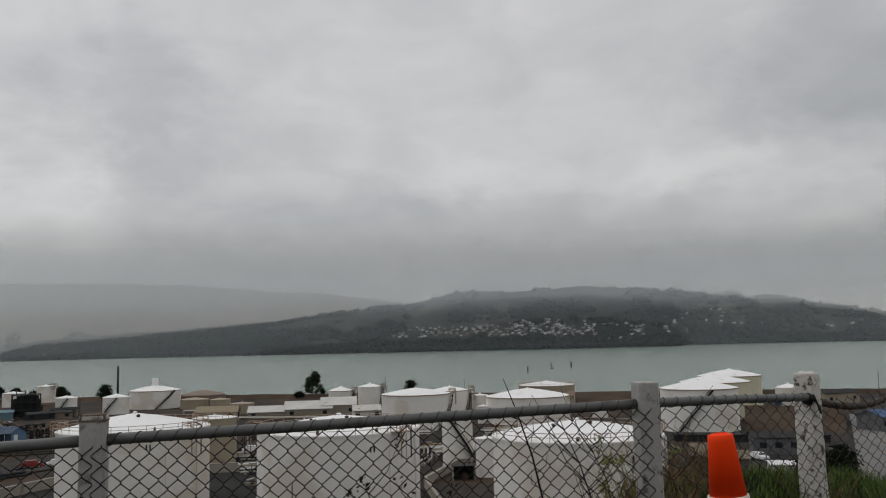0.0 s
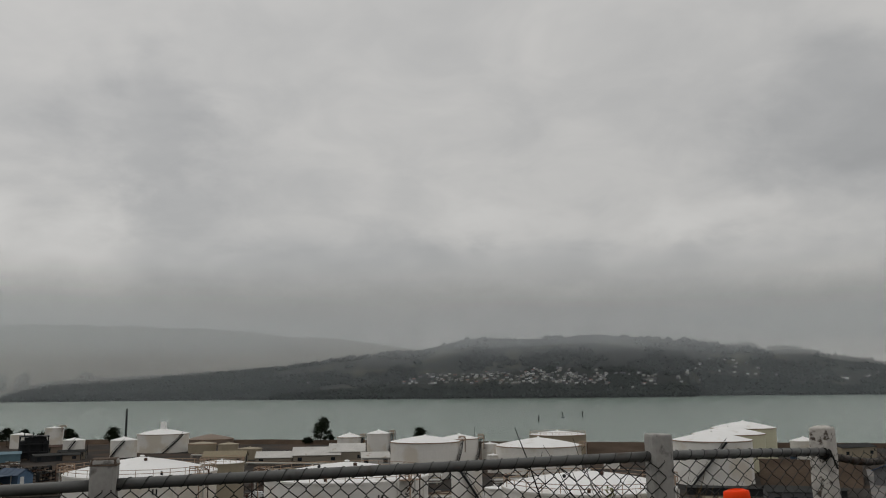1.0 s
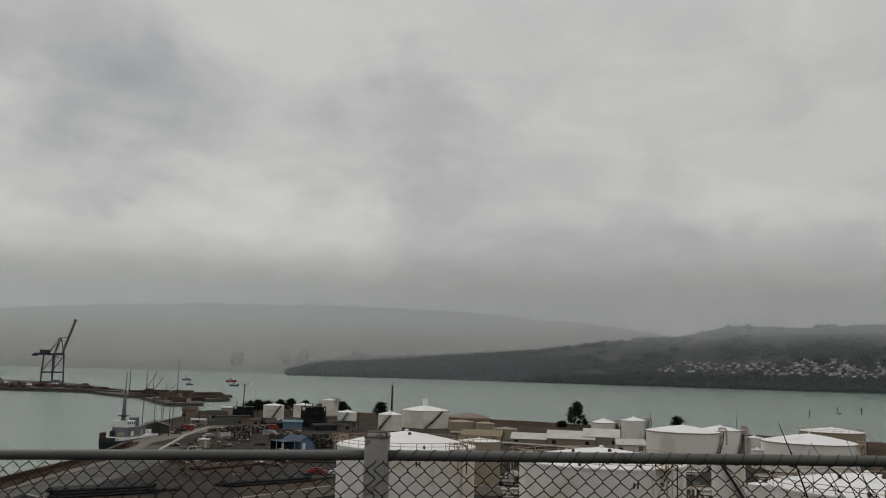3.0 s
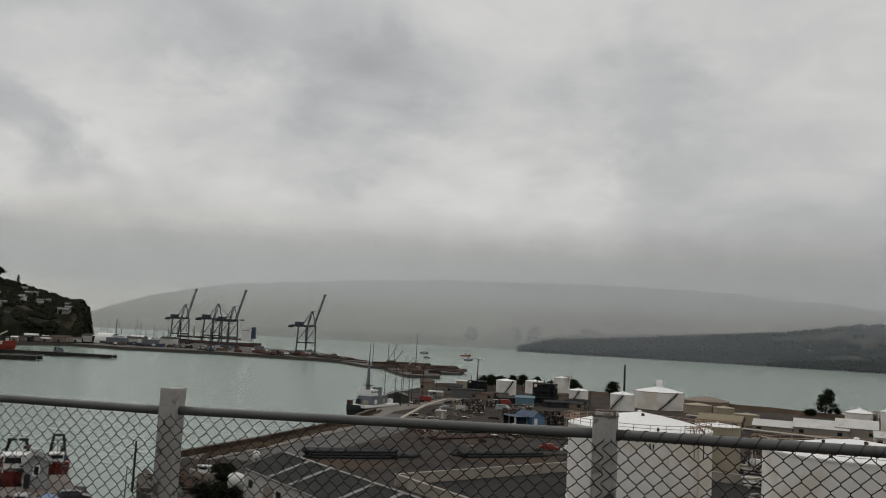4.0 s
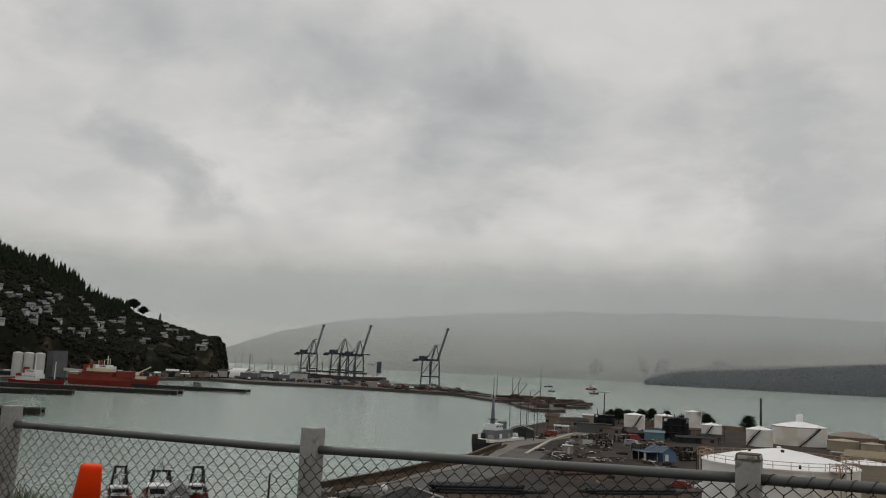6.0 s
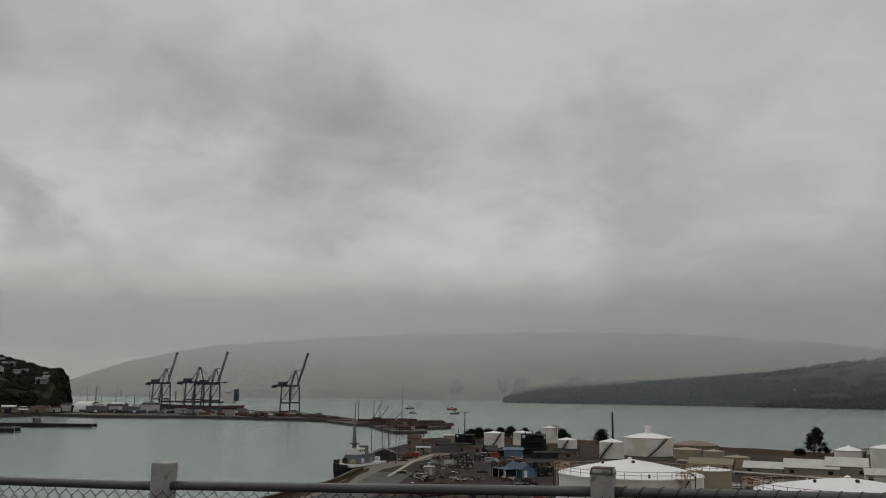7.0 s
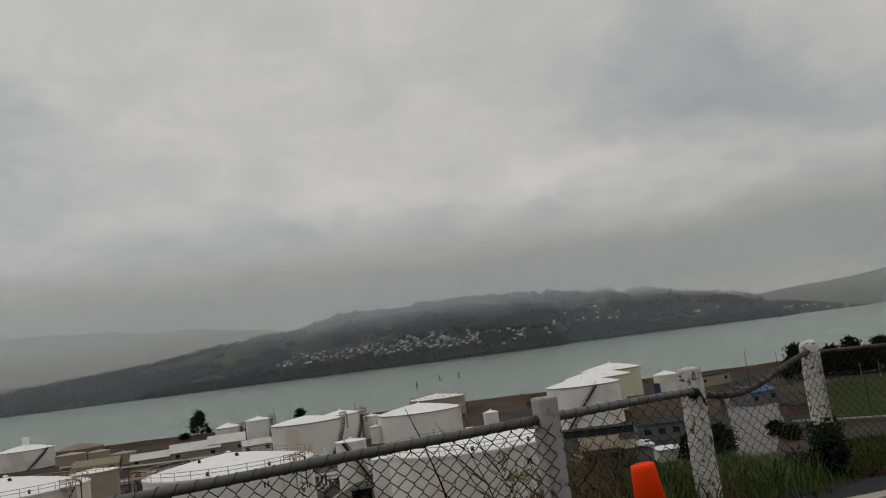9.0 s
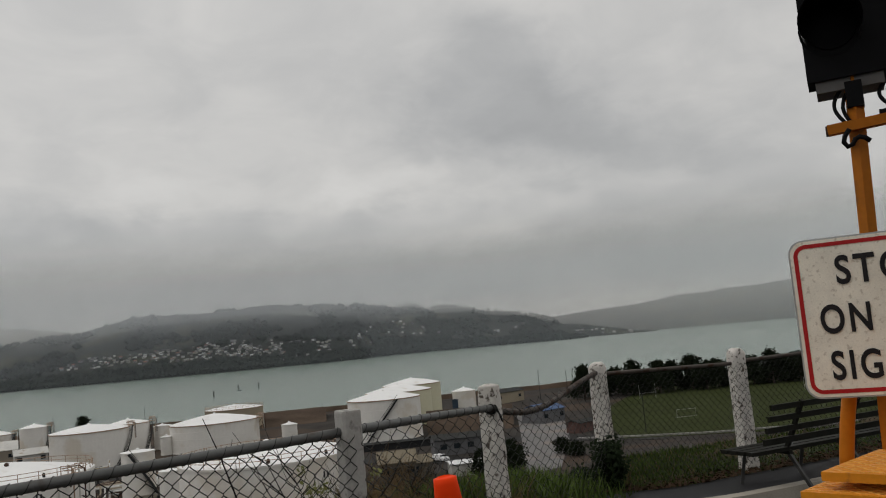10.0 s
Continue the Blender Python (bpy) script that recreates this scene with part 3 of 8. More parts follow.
BLUISH, GREY, WARM = (0.73, 0.775, 0.83), (0.79, 0.8, 0.8), (0.83, 0.825, 0.795)
for k, (r, shade, haze, cloud, z0, z1, z2, z3, scale) in enumerate((
        (2340, BLUISH, 0.11, 0.24, 80, 175, 200, 330, 0.0026),
        (2480, GREY, 0.0, 0.24, 105, 195, 215, 350, 0.0024),
        (2720, BLUISH, 0.08, 0.24, 105, 195, 220, 370, 0.0022),
        (3000, GREY, 0.05, 0.24, 100, 195, 250, 430, 0.0018),
        (3450, WARM, 0.14, 0.24, -20, 170, 270, 520, 0.0014),
        (3520, WARM, 0.1, 0.245, 0, 135, 300, 580, 0.0012),
        (3590, WARM, 0.1, 0.245, 0, 135, 320, 620, 0.001))):
    mist("mist_layer", -80, 110, r, 1400, mist_material("mist_%d" % k, shade, haze, cloud, z0, z1, z2, z3, scale, 700.0 * k))

RUSTRAIL = mat("rusty_rail", (0.34, 0.24, 0.17), 0.8, var=0.3, scale=1, fine=8)


# ---- tank farm ----
def tank(az, c, radius, rim, rise, wall=TANKW, roof=ROOFW, label="", base=GROUND, rails=True, stair=None, vent=False, seams=4, group="storage tanks"):
    x, y = polar(az, c)
    h = rim - base
    ob = thing("storage_tank", (x, y, base), label or "white steel fuel storage tank with a low cone roof", "storage tank", group)
    prof = [(radius * 1.012, 0), (radius * 1.012, 0.25), (radius, 0.26)]
    for i in range(1, seams):
        z = h * i / seams
        prof += [(radius, z - 0.05), (radius + 0.03, z - 0.03), (radius + 0.03, z + 0.03), (radius, z + 0.05)]
    prof += [(radius, h - 0.3), (radius + 0.12, h - 0.28), (radius + 0.12, h - 0.05), (radius - 0.15, h - 0.05)]
    part("shell", Geo().lathe(prof, n=72), wall, ob, smooth=False)
    rp = [(radius - 0.05, h - 0.06), (radius + 0.05, h), (radius * 0.66, h + rise * 0.42), (radius * 0.33, h + rise * 0.76), (0.3, h + rise)]
    cover = part("roof", Geo().lathe(rp, n=72), roof, ob, "white painted cone roof" if roof is ROOFW else "")
    g = Geo()
    g.lathe([(0.3, h + rise - 0.25), (0.3, h + rise + 0.12), (0.45, h + rise + 0.15), (0.1, h + rise + 0.3)], n=12)
    part("vent", g, roof, cover)
    if c > 200 and radius > 5:
        part("rim_band", Geo().lathe([(radius + 0.06, h - 0.28), (radius + 0.16, h - 0.27), (radius + 0.16, h - 0.04), (radius + 0.06, h - 0.03)], n=72), RUSTRAIL, ob, "rust-stained rim angle")
    if vent:
        part("vent_box", Geo().box((0, 0, h + rise + 1.3), (2.0, 2.0, 3.0)), roof, cover)
    if c < 150:
        # fittings on the roof, a drain pipe and a plain painted mark on the shell
        for k, (rr, a, w) in enumerate(((0.25, -60, 0.45), (0.4, -140, 0.35), (0.93, -98, 0.35), (0.93, -55, 0.3))):
            zz = h + rise * (1 - rr)
            part("roof_fitting", Geo().lathe([(w * 0.6, -0.2), (w * 0.6, 0.35), (w * 0.75, 0.4), (0.1, 0.55)], (rr * radius * math.cos(radians(a)), rr * radius * math.sin(radians(a)), zz), 10), STEELD if k % 2 else RUST, cover)
        for a in (-48, -20):
            t = radians(a)
            part("drain_pipe", Geo().tube([((radius + 0.25) * math.cos(t), (radius + 0.25) * math.sin(t), 0.3), ((radius + 0.25) * math.cos(t), (radius + 0.25) * math.sin(t), h - 0.2)], 0.13, 8), wall, ob)
        t = radians(-62)
        for k in (0, 1):
            tt = t + k * 0.045
            part("painted_mark", Geo().box(((radius + 0.03) * math.cos(tt), (radius + 0.03) * math.sin(tt), h * 0.83), (0.05, 0.22, 0.8), math.degrees(tt)), STEELD, ob)
    if rails:
        g = Geo()
        n = max(20, int(radius * 2.6))
        ring = [(radius * 0.985 * math.cos(2 * math.pi * i / n), radius * 0.985 * math.sin(2 * math.pi * i / n)) for i in range(n + 1)]
        for p in ring[:-1]:
            g.tube([(*p, h - 0.1), (*p, h + 1.05)], 0.045, 4)
        for zz in (0.55, 1.05):
            g.tube([(*p, h + zz) for p in ring], 0.04, 4)
        part("guard_rail", g, RUSTRAIL, ob, "rusty guard rail round the roof")
    if stair is not None:
        a0, turn = stair
        g, steps = Geo(), 44
        for i in range(steps):
            t = radians(a0 + turn * i / steps)
            t2 = radians(a0 + turn * (i + 1) / steps)
            r1 = radius + 0.5
            z = h * (i + 0.5) / steps
            g.box((r1 * math.cos(t), r1 * math.sin(t), z), (0.8, 0.5, 0.06), math.degrees(t))
            g.bar(((r1 + 0.4) * math.cos(t), (r1 + 0.4) * math.sin(t), h * i / steps + 1.0), ((r1 + 0.4) * math.cos(t2), (r1 + 0.4) * math.sin(t2), h * (i + 1) / steps + 1.0), 0.09)
            g.bar(((r1 + 0.4) * math.cos(t), (r1 + 0.4) * math.sin(t), h * i / steps - 0.1), ((r1 + 0.4) * math.cos(t2), (r1 + 0.4) * math.sin(t2), h * (i + 1) / steps - 0.1), 0.12, 0.4)
        part("stair", g, STEELD, ob, "dark steel stair that winds round the shell")
    return ob


BIG = "big white steel fuel tank with railed cone roof"
tank(19.73, 146.3, 11.45, 14.76, 2.2, label=BIG)
tank(7.08, 130.2, 11.9, 14.76, 1.85, label=BIG)
tank(-8.45, 114.8, 10.98, 14.76, 1.75, label=BIG)
tank(2.02, 252, 9.95, 12.4, 1.6, stair=(-52, 50), rails=False)
tank(-0.2, 280, 6.2, 11.6, 1.2, stair=(-50, 45), rails=False)
tank(-5.35, 265, 12.7, 10.3, 2.2, rails=False)
tank(-6.6, 330, 10.5, 10.1, 1.3, TANKT, label="tan open tank with white roof ribs")
tank(-16.2, 240, 10.0, 13.4, 2.0, stair=(-135, 48), rails=False)
tank(-17.2, 276, 10.4, 13.2, 2.0, rails=False, wall=TANKY)
tank(-18.1, 312, 10.4, 13.4, 2.1, TANKY, label="cream steel tank with white cone roof", rails=False)
tank(-21.5, 322, 4.3, 8.7, 1.2, rails=False, label="small white tank behind a blue fence")
tank(-2.52, 160, 1.9, 9.4, 0.3, rails=False, label="small white upright tank with stencilled marks", seams=2)
tank(6.94, 376, 5.2, 7.4, 1.6, rails=False, stair=(-40, 38))
tank(5.04, 358, 4.9, 9.6, 1.2, rails=False, stair=(-35, 33))
tank(18.57, 384, 10.4, 9.9, 2.0, vent=True, rails=False, stair=(-72, 45))
tank(20.85, 360, 4.9, 8.9, 1.1, rails=False, stair=(-125, 60))
tank(15.7, 425, 10.4, 4.9 + 0.4, 2.0, TANKB, TANKB, "brown rusty tank with a low roof", rails=False)
tank(16.2, 372, 5.6, 6.1, 0.7, TANKT, TANKT, "tan tank with a flat roof", rails=False)
tank(14.6, 366, 4.0, 6.0, 0.6, TANKT, TANKT, "tan tank with a flat roof", rails=False)
tank(13.25, 330, 4.3, 6.3, 0.5, TANKT, TANKT, "tan tank with a flat roof", rails=False)
tank(24.8, 409, 3.7, 12.3, 0.5, rails=False, label="tall narrow white tank")
tank(23.67, 362, 3.9, 9.3, 0.7, rails=False, stair=(-120, 60), label="narrow white tank with a stair")
tank(28.4, 416, 4.8, 9.2, 0.7, rails=False, stair=(-75, 50))
tank(26.55, 440, 4.6, 8.6, 0.7, rails=False)
tank(14.95, 192, 4.6, 12.2, 0.5, TANKT, ROOFW, "tan tank with a railed pale roof beside the big tank")
tank(-0.67, 175, 3.05, 11.95, 0.35, stair=(-20, -95), rails=False, label="tall white tank with a rust-stained rim and a winding stair", seams=3)
tank(-2.2, 283, 2.6, 9.6, 0.4, rails=False, label="narrow white tank between two larger tanks", seams=3)
tank(-2.4, 262, 1.7, 7.6, 0.3, rails=False, label="narrow white tank between two larger tanks", seams=2)

# ---- fence along the footpath ----
POSTS = [(-5.85, 2.42, 26.62), (-3.54, 3.04, 26.65), (-1.385, 3.615, 26.7), (0.97, 4.2, 26.75), (2.28, 5.52, 26.72), (4.35, 7.6, 26.7), (6.05, 7.62, 26.69), (8.2, 7.7, 26.68)]


def concrete_post(i, x, y, topz):
    z0 = shelf(x, y) - 0.25
    old = i >= 4
    w = 0.102 if not old else (0.126 if i == 4 else 0.15)
    nx, ny = FENCE[i][0] - FENCE[i + 1][0], FENCE[i][1] - FENCE[i + 1][1]
    rz = math.degrees(math.atan2(ny, nx)) - 90
    if i < 4:
        rz = 14 + 90
    g, h, n = Geo(), topz - z0, 24
    levels = [(-h / 2 + h * k / 26, 1.0) for k in range(24)]
    if old:
        levels = [(z, 1.0 + 0.12 * (1 - (z + h / 2) / h)) for z, _ in levels if z < h / 2 - w * 0.55]
        cap = 0.14 if i == 4 else 0.5
        levels += [(h / 2 - w * cap * (1 - math.sin(radians(a))), max(0.05, math.cos(radians(a)) ** (0.3 if i == 4 else 0.6))) for a in (0, 15, 30, 45, 58, 70, 80, 87)]
    else:
        levels += [(h / 2 - 0.012, 1.0), (h / 2 - 0.003, 0.97), (h / 2, 0.9)]
    for z, k in levels:
        for j in range(n):
            t = 2 * math.pi * (j + 0.5) / n
            c, s_ = math.cos(t), math.sin(t)
            q = (abs(c) ** 14 + abs(s_) ** 14) ** (-1 / 14)
            v = Vector((q * c * w / 2 * k, q * s_ * w / 2 * k, z))
            d = (0.007 if old else 0.003) * noise.noise(v * 14 + Vector((i * 3.1, 0, 0)))
            g.v.append((v.x + d * c, v.y + d * s_, v.z + d))
    for a in range(len(levels) - 1):
        for j in range(n):
            g.f.append((a * n + j, a * n + (j + 1) % n, (a + 1) * n + (j + 1) % n, (a + 1) * n + j))
    g.f += [tuple(range(n - 1, -1, -1)), tuple(range((len(levels) - 1) * n, len(levels) * n))]
    me = g.mesh("fence_post", LIMEWASH if old else CONCRETE)
    ob = tagged(new("fence_post", me), ("worn square fence post in peeling white paint" if i == 4 else "round-topped fence post in peeling white paint") if old else "square weathered concrete fence post", "fence post", "fence posts")
    ob.matrix_basis = pose(x, y, (topz + z0) / 2, 0, 0, rz)
    if i == 2:
        part("broken_cap", Geo().box((0, 0, h / 2 - 0.01), (w * 1.03, w * 1.03, 0.028), 0, 0.86), mat("exposed_aggregate", (0.13, 0.1, 0.08), 0.95, var=0.5, scale=30, fine=120, bump=0.01, spec=0.1), ob, "worn brown aggregate top")
        part("tie_wire", Geo().tube([(-w * 0.56, -w * 0.56, h / 2 - 0.115), (0, -w * 0.58, h / 2 - 0.125), (w * 0.56, -w * 0.56, h / 2 - 0.128), (w * 0.58, w * 0.3, h / 2 - 0.12)], 0.0025, 4), WIRE, ob)
    return (x, y, topz)


TOPS = [concrete_post(i, *p) for i, p in enumerate(POSTS)]


def chain_link(a, b, za, zb, low_a, low_b, pitch, tall, off):
    """Woven wire between two ends: upright zigzags that hook into one another."""
    A, B = Vector((a[0], a[1], 0)), Vector((b[0], b[1], 0))
    L = (B - A).length
    n = max(2, int(L / (pitch / 2)))
    out = (B - A).normalized().cross(Vector((0, 0, 1)))
    g = Geo()
    for i in range(n):
        t0, t1 = i / n, (i + 1) / n
        hi = za + (zb - za) * (t0 + t1) / 2
        lo = low_a + (low_b - low_a) * (t0 + t1) / 2
        rows = int((hi - lo) / (tall * 0.5))
        pts = []
        for j in range(rows + 1):
            t = t0 if (j + i) % 2 else t1
            p = A + (B - A) * t
            side = 0.003 if j % 2 else -0.003
            sway = 0.012 * noise.noise(Vector((p.x * 1.3, p.y * 1.3, j * 0.12)))
            q = p + out * (side + sway + off[0] + (off[1] - off[0]) * t)
            bend = 0.006 * noise.noise(Vector((i * 0.35, j * 0.3, p.x)))
            q += (B - A).normalized() * bend
            zz = hi - j * tall * 0.5 + 0.5 * bend
            # a short upright knuckle where two wires hook together
            pts.append((q.x, q.y, zz + tall * 0.055))
            pts.append((q.x, q.y, zz - tall * 0.055))
        g.tube(pts, 0.0024, 4, close=False)
    return g


LASH = mat("lashing_wire", (0.04, 0.04, 0.038), 0.6, 0.3, scale=8)
RUSTYPIPE = mat("rusty_pipe", (0.075, 0.062, 0.054), 0.7, var=0.3, scale=9, fine=60, stain=(0.05, 0.028, 0.018), stain_scale=10, stain_at=0.5, spec=0.2)
RAIL_DROP = [(0.12, 0.12), (0.115, 0.1), (0.1, 0.1), (0.1, 0.15), (0.16, 0.1), (0.12, 0.16), (0.14, 0.12)]


# width and height of the meshes in each bay: the old wire by the bend is pulled wide
MESH = [(0.072, 0.074), (0.072, 0.074), (0.072, 0.074), (0.15, 0.084), (0.18, 0.086), (0.075, 0.08), (0.075, 0.08)]


def fence_bay(i):
    pitch, tall = MESH[i]
    (ax, ay, az_), (bx, by, bz) = TOPS[i], TOPS[i + 1]
    da, db = RAIL_DROP[i]
    ob = thing("fence_bay", ((ax + bx) / 2, (ay + by) / 2, 0), "chain-link fence bay hung from a grey pipe rail", "fence", "fence bays")
    mid = Vector(((ax + bx) / 2, (ay + by) / 2, 0))
    A, B = Vector((ax, ay, az_ - da)) - mid, Vector((bx, by, bz - db)) - mid
    pts = [A + (B - A) * (k / 12) for k in range(13)]
    if i == 4:
        for k in range(13):
            t = k / 12
            pts[k].z += -0.105 * math.sin(math.pi * t) - 0.035 * math.sin(2 * math.pi * t)
    if i in (3, 4):
        # both rails run on past the road side of the post at the bend
        px, py, _ = TOPS[4]
        near = Vector((-px, -py, 0)).normalized()
        for k in range(13):
            t = k / 12 if i == 4 else 1 - k / 12
            pts[k] += near * 0.092 * max(0.0, 1 - t / 0.45)
    thick = 0.023 if i < 5 else 0.02
    part("top_rail", Geo().tube(pts, thick, 12), RAIL if i < 4 else RUSTYPIPE, ob, "bent rusty pipe rail" if i == 4 else "", smooth=True)
    # lashing wire wound round the rail
    g, spins, steps = Geo(), int((B - A).length / (0.078 if i < 3 else 0.12)), 10
    wind = []
    d = (B - A).normalized()
    s1 = d.cross(Vector((0, 0, 1))).normalized()
    s2 = s1.cross(d)
    n = spins * steps
    for k in range(n + 1):
        t = k / n
        f = t * 12
        j = min(11, int(f))
        c = pts[j] + (pts[j + 1] - pts[j]) * (f - j)
        w = 2 * math.pi * k / steps
        wind.append(c + (s1 * math.cos(w) + s2 * math.sin(w)) * (thick + 0.002))
    if 2 <= i < 5:
        part("lashing_wire", g.tube(wind, 0.0021, 4, close=False), LASH, ob)
    if i == 4:
        # twisted wire clamp that ties the two rails to the post
        coil = []
        for k in range(61):
            w = 2 * math.pi * k / 12
            c = pts[0] + d * (-0.02 + 0.0011 * k + 0.008 * math.sin(k * 0.7))
            coil.append(c + (s1 * math.cos(w) + s2 * math.sin(w)) * (thick + 0.008))
        coil += [coil[-1] + Vector((0.01, -0.02, -0.05)), coil[-1] + Vector((0.02, -0.03, -0.09))]
        part("wire_clamp", Geo().tube(coil, 0.006, 5), WIRE, ob, "dark twisted wire clamp")
    ga = shelf(ax, ay) - 0.02
    gb = shelf(bx, by) - 0.02
    part("wire_mesh", chain_link((A.x, A.y), (B.x, B.y), A.z - 0.02, B.z - 0.02, ga, gb, pitch, tall, [0.06 if k < 4 else 0.072 if k == 4 else 0.084 for k in (i, i + 1)]), WIRE, ob)
    return ob


for i in range(len(TOPS) - 1):
    fence_bay(i)


# ---- traffic cones ----
def traffic_cone(x, y, tip, h, r0, slope, red, lean):
    zb = tip - h
    ob = thing("traffic_cone", (x, y, zb), "orange traffic cone with a dirty white reflective sleeve", "traffic cone", "traffic cones")
    def rad(z):
        return r0 + slope * (h - z)
    part("base", Geo().box((0, 0, 0.02), (rad(0) * 2.6, rad(0) * 2.6, 0.04)), RUBBER, ob, "black rubber base")
    part("lower_cone", Geo().lathe([(rad(0.04), 0.04), (rad(h * 0.4), h * 0.4)], n=32), ORANGE, ob, smooth=True)
    part("sleeve", Geo().lathe([(rad(h * 0.4) + 0.003, h * 0.4), (rad(h - red) + 0.003, h - red)], n=32), REFLECTIVE, ob, "dirty white reflective sleeve", smooth=True)
    part("tip", Geo().lathe([(rad(h - red), h - red), (rad(h - 0.012), h - 0.012), (rad(h - 0.003), h - 0.003), (r0 - 0.008, h), (0.012, h - 0.002)], n=32), ORANGE, ob, smooth=True)
    ob.matrix_basis = pose(x, y, zb, lean[0], lean[1], 0)
    return ob


traffic_cone(0.55, 1.54, 26.8, 0.92, 0.0202, 0.097, 0.1, (-1.2, -4))
traffic_cone(-2.268, 1.075, 26.7, 0.86, 0.028, 0.088, 0.132, (-3.2, 2.4))

# ---- container cranes ----
def crane(az, r, base, boom_up, turn, scale=1.0):
    x, y = polar(az, r)
    ob = thing("container_crane", (x, y, base), "blue-grey ship-to-shore container crane with its boom %s" % ("raised" if boom_up else "lowered"), "container crane", "container cranes", rz=turn)
    ob.scale = (scale,) * 3
    L, W, H = 15.0, 17.0, 32.0
    for sx in (-1, 1):
        for sy in (-1, 1):
            part("leg", Geo().bar((sx * L / 2, sy * W / 2, 0), (sx * L / 2 * 0.98, sy * W / 2 * 0.8, H), 1.15), CRANEB, ob)
            part("bogie", Geo().box((sx * L / 2, sy * W / 2, 0.5), (2.2, 6.0, 1.2)), STEELD, ob)
    for sx in (-1, 1):
        part("sill_beam", Geo().bar((sx * L / 2, -W / 2, 2.2), (sx * L / 2, W / 2, 2.2), 1.1, 1.6), CRANEB, ob)
        part("cross_beam", Geo().bar((sx * L / 2, -W * 0.4, H), (sx * L / 2, W * 0.4, H), 1.2, 1.8), CRANEB, ob)
    for sy in (-1, 1):
        part("portal_beam", Geo().bar((-L / 2, sy * W * 0.46, 12.5), (L / 2, sy * W * 0.46, 12.5), 1.2, 1.6), CRANEB, ob)
        part("brace", Geo().tube([(-L / 2, sy * W * 0.45, 13.5), (L / 2, sy * W * 0.41, H - 1)], 0.4, 6), CRANEB, ob)
        part("girder", Geo().bar((-L / 2 - 18, sy * 1.1, H), (L / 2 + 3, sy * 1.1, H), 1.0, 2.4), CRANEB, ob)
        part("apex_leg", Geo().tube([(L / 2, sy * 6.5, H), (L / 2 - 1, sy * 1.2, H + 18)], 0.55, 6), CRANEB, ob)
        part("back_stay", Geo().tube([(L / 2 - 1, sy * 1.2, H + 18), (-L / 2, sy * 1.1, H + 1)], 0.3, 6), CRANEB, ob)
        part("mid_leg", Geo().tube([(L / 2 - 1, sy * 1.2, H + 17), (L / 2 - 7, sy * 1.1, H)], 0.4, 6), CRANEB, ob)
        tip = (L / 2 + 3 + 14, sy * 1.1, H + 37) if boom_up else (L / 2 + 3 + 38, sy * 1.1, H)
        part("boom", Geo().bar((L / 2 + 3, sy * 1.1, H), tip, 0.55, 1.0), CRANEB, ob)
        mid = tuple((a + b) / 2 for a, b in zip((L / 2 + 3, sy * 1.1, H), tip))
        part("fore_stay", Geo().tube([(L / 2 - 1, sy * 1.2, H + 18), mid], 0.22, 5), CRANEB, ob)
        if sy == 1:
            at_boom = lambda f: Vector((L / 2 + 3, 1.1, H)).lerp(Vector(tip), f)
            for k in range(1, 10):
                p, q = at_boom(k / 10), at_boom((k + 1) / 10)
                part("boom_tie", Geo().bar(p, (q.x, -q.y, q.z), 0.4), CRANEB, ob)
            part("boom_head", Geo().box(tuple(at_boom(1.0) - Vector((0, 1.1, 0))), (1.6, 3.4, 1.6)), STEELD, ob)
            for k in range(5):
                x0, x1 = L / 2 - k * 5.5, L / 2 - (k + 1) * 5.5
                part("girder_tie", Geo().bar((x0, 1.1, H + 0.6), (x1, -1.1, H + 0.6), 0.35), CRANEB, ob)
    part("machinery_house", Geo().box((-L / 2 - 5, 0, H + 2.6), (9, 6, 4)), CRANEB, ob)
    part("counter_end", Geo().box((-L / 2 - 18, 0, H - 1.2), (3, 6.5, 2.5)), STEELD, ob)
    part("operator_cabin", Geo().box((3.5, 0, H - 3.2), (3, 2.6, 2.6)), SHIPW, ob)
    return ob


crane(41.75, 1000, 3.0, True, 0, 0.97)
crane(46.75, 1110, 3.0, True, 0, 1.03)
crane(47.75, 1130, 3.0, False, 0, 1.08)
crane(49.75, 1200, 3.0, True, 0, 1.05)

# ---- wharves across the basin ----
def quay(name, outline, z, material, label):
    return solid(name, Geo().prism(outline, -2, z), material, label, "wharf", kind="structure")


QUAYM = mat("quay_concrete", (0.075, 0.066, 0.058), 0.9, var=0.25, scale=0.05, fine=0.6)
quay("container_wharf", [polar(37.7, 783), polar(40.5, 830), polar(43.1, 851), polar(47.8, 893), polar(53, 900), polar(56, 960), polar(62, 905), polar(62, 1000), polar(56, 1150), polar(51, 1300), polar(46, 1220), polar(41, 1090), polar(38.4, 880)][::-1], 3.0, QUAYM, "long container wharf with a dark face")
quay("mole", [polar(a, r) for a, r in ((39.4, 800), (37.7, 726), (36.6, 715), (35.9, 640), (35, 590), (33.7, 588), (32.8, 600), (33.0, 662), (31.5, 676), (31.2, 718), (32.2, 790), (33.3, 822), (35.0, 890), (36.1, 880), (37.0, 800), (38.1, 900), (39.4, 1000))], 2.0, QUAYM, "low dark mole stacked with reddish logs and timber")
# ---- port: stacks, ships and small craft ----
rng = random.Random(7)
CONTAINER = [mat("container_%s" % n, c, 0.6, var=0.15, scale=0.5, fine=3) for n, c in (("rust", (0.13, 0.05, 0.036)), ("ochre", (0.13, 0.09, 0.06)), ("grey", (0.15, 0.155, 0.16)), ("white", (0.3, 0.29, 0.28)), ("blue", (0.06, 0.1, 0.18)))]


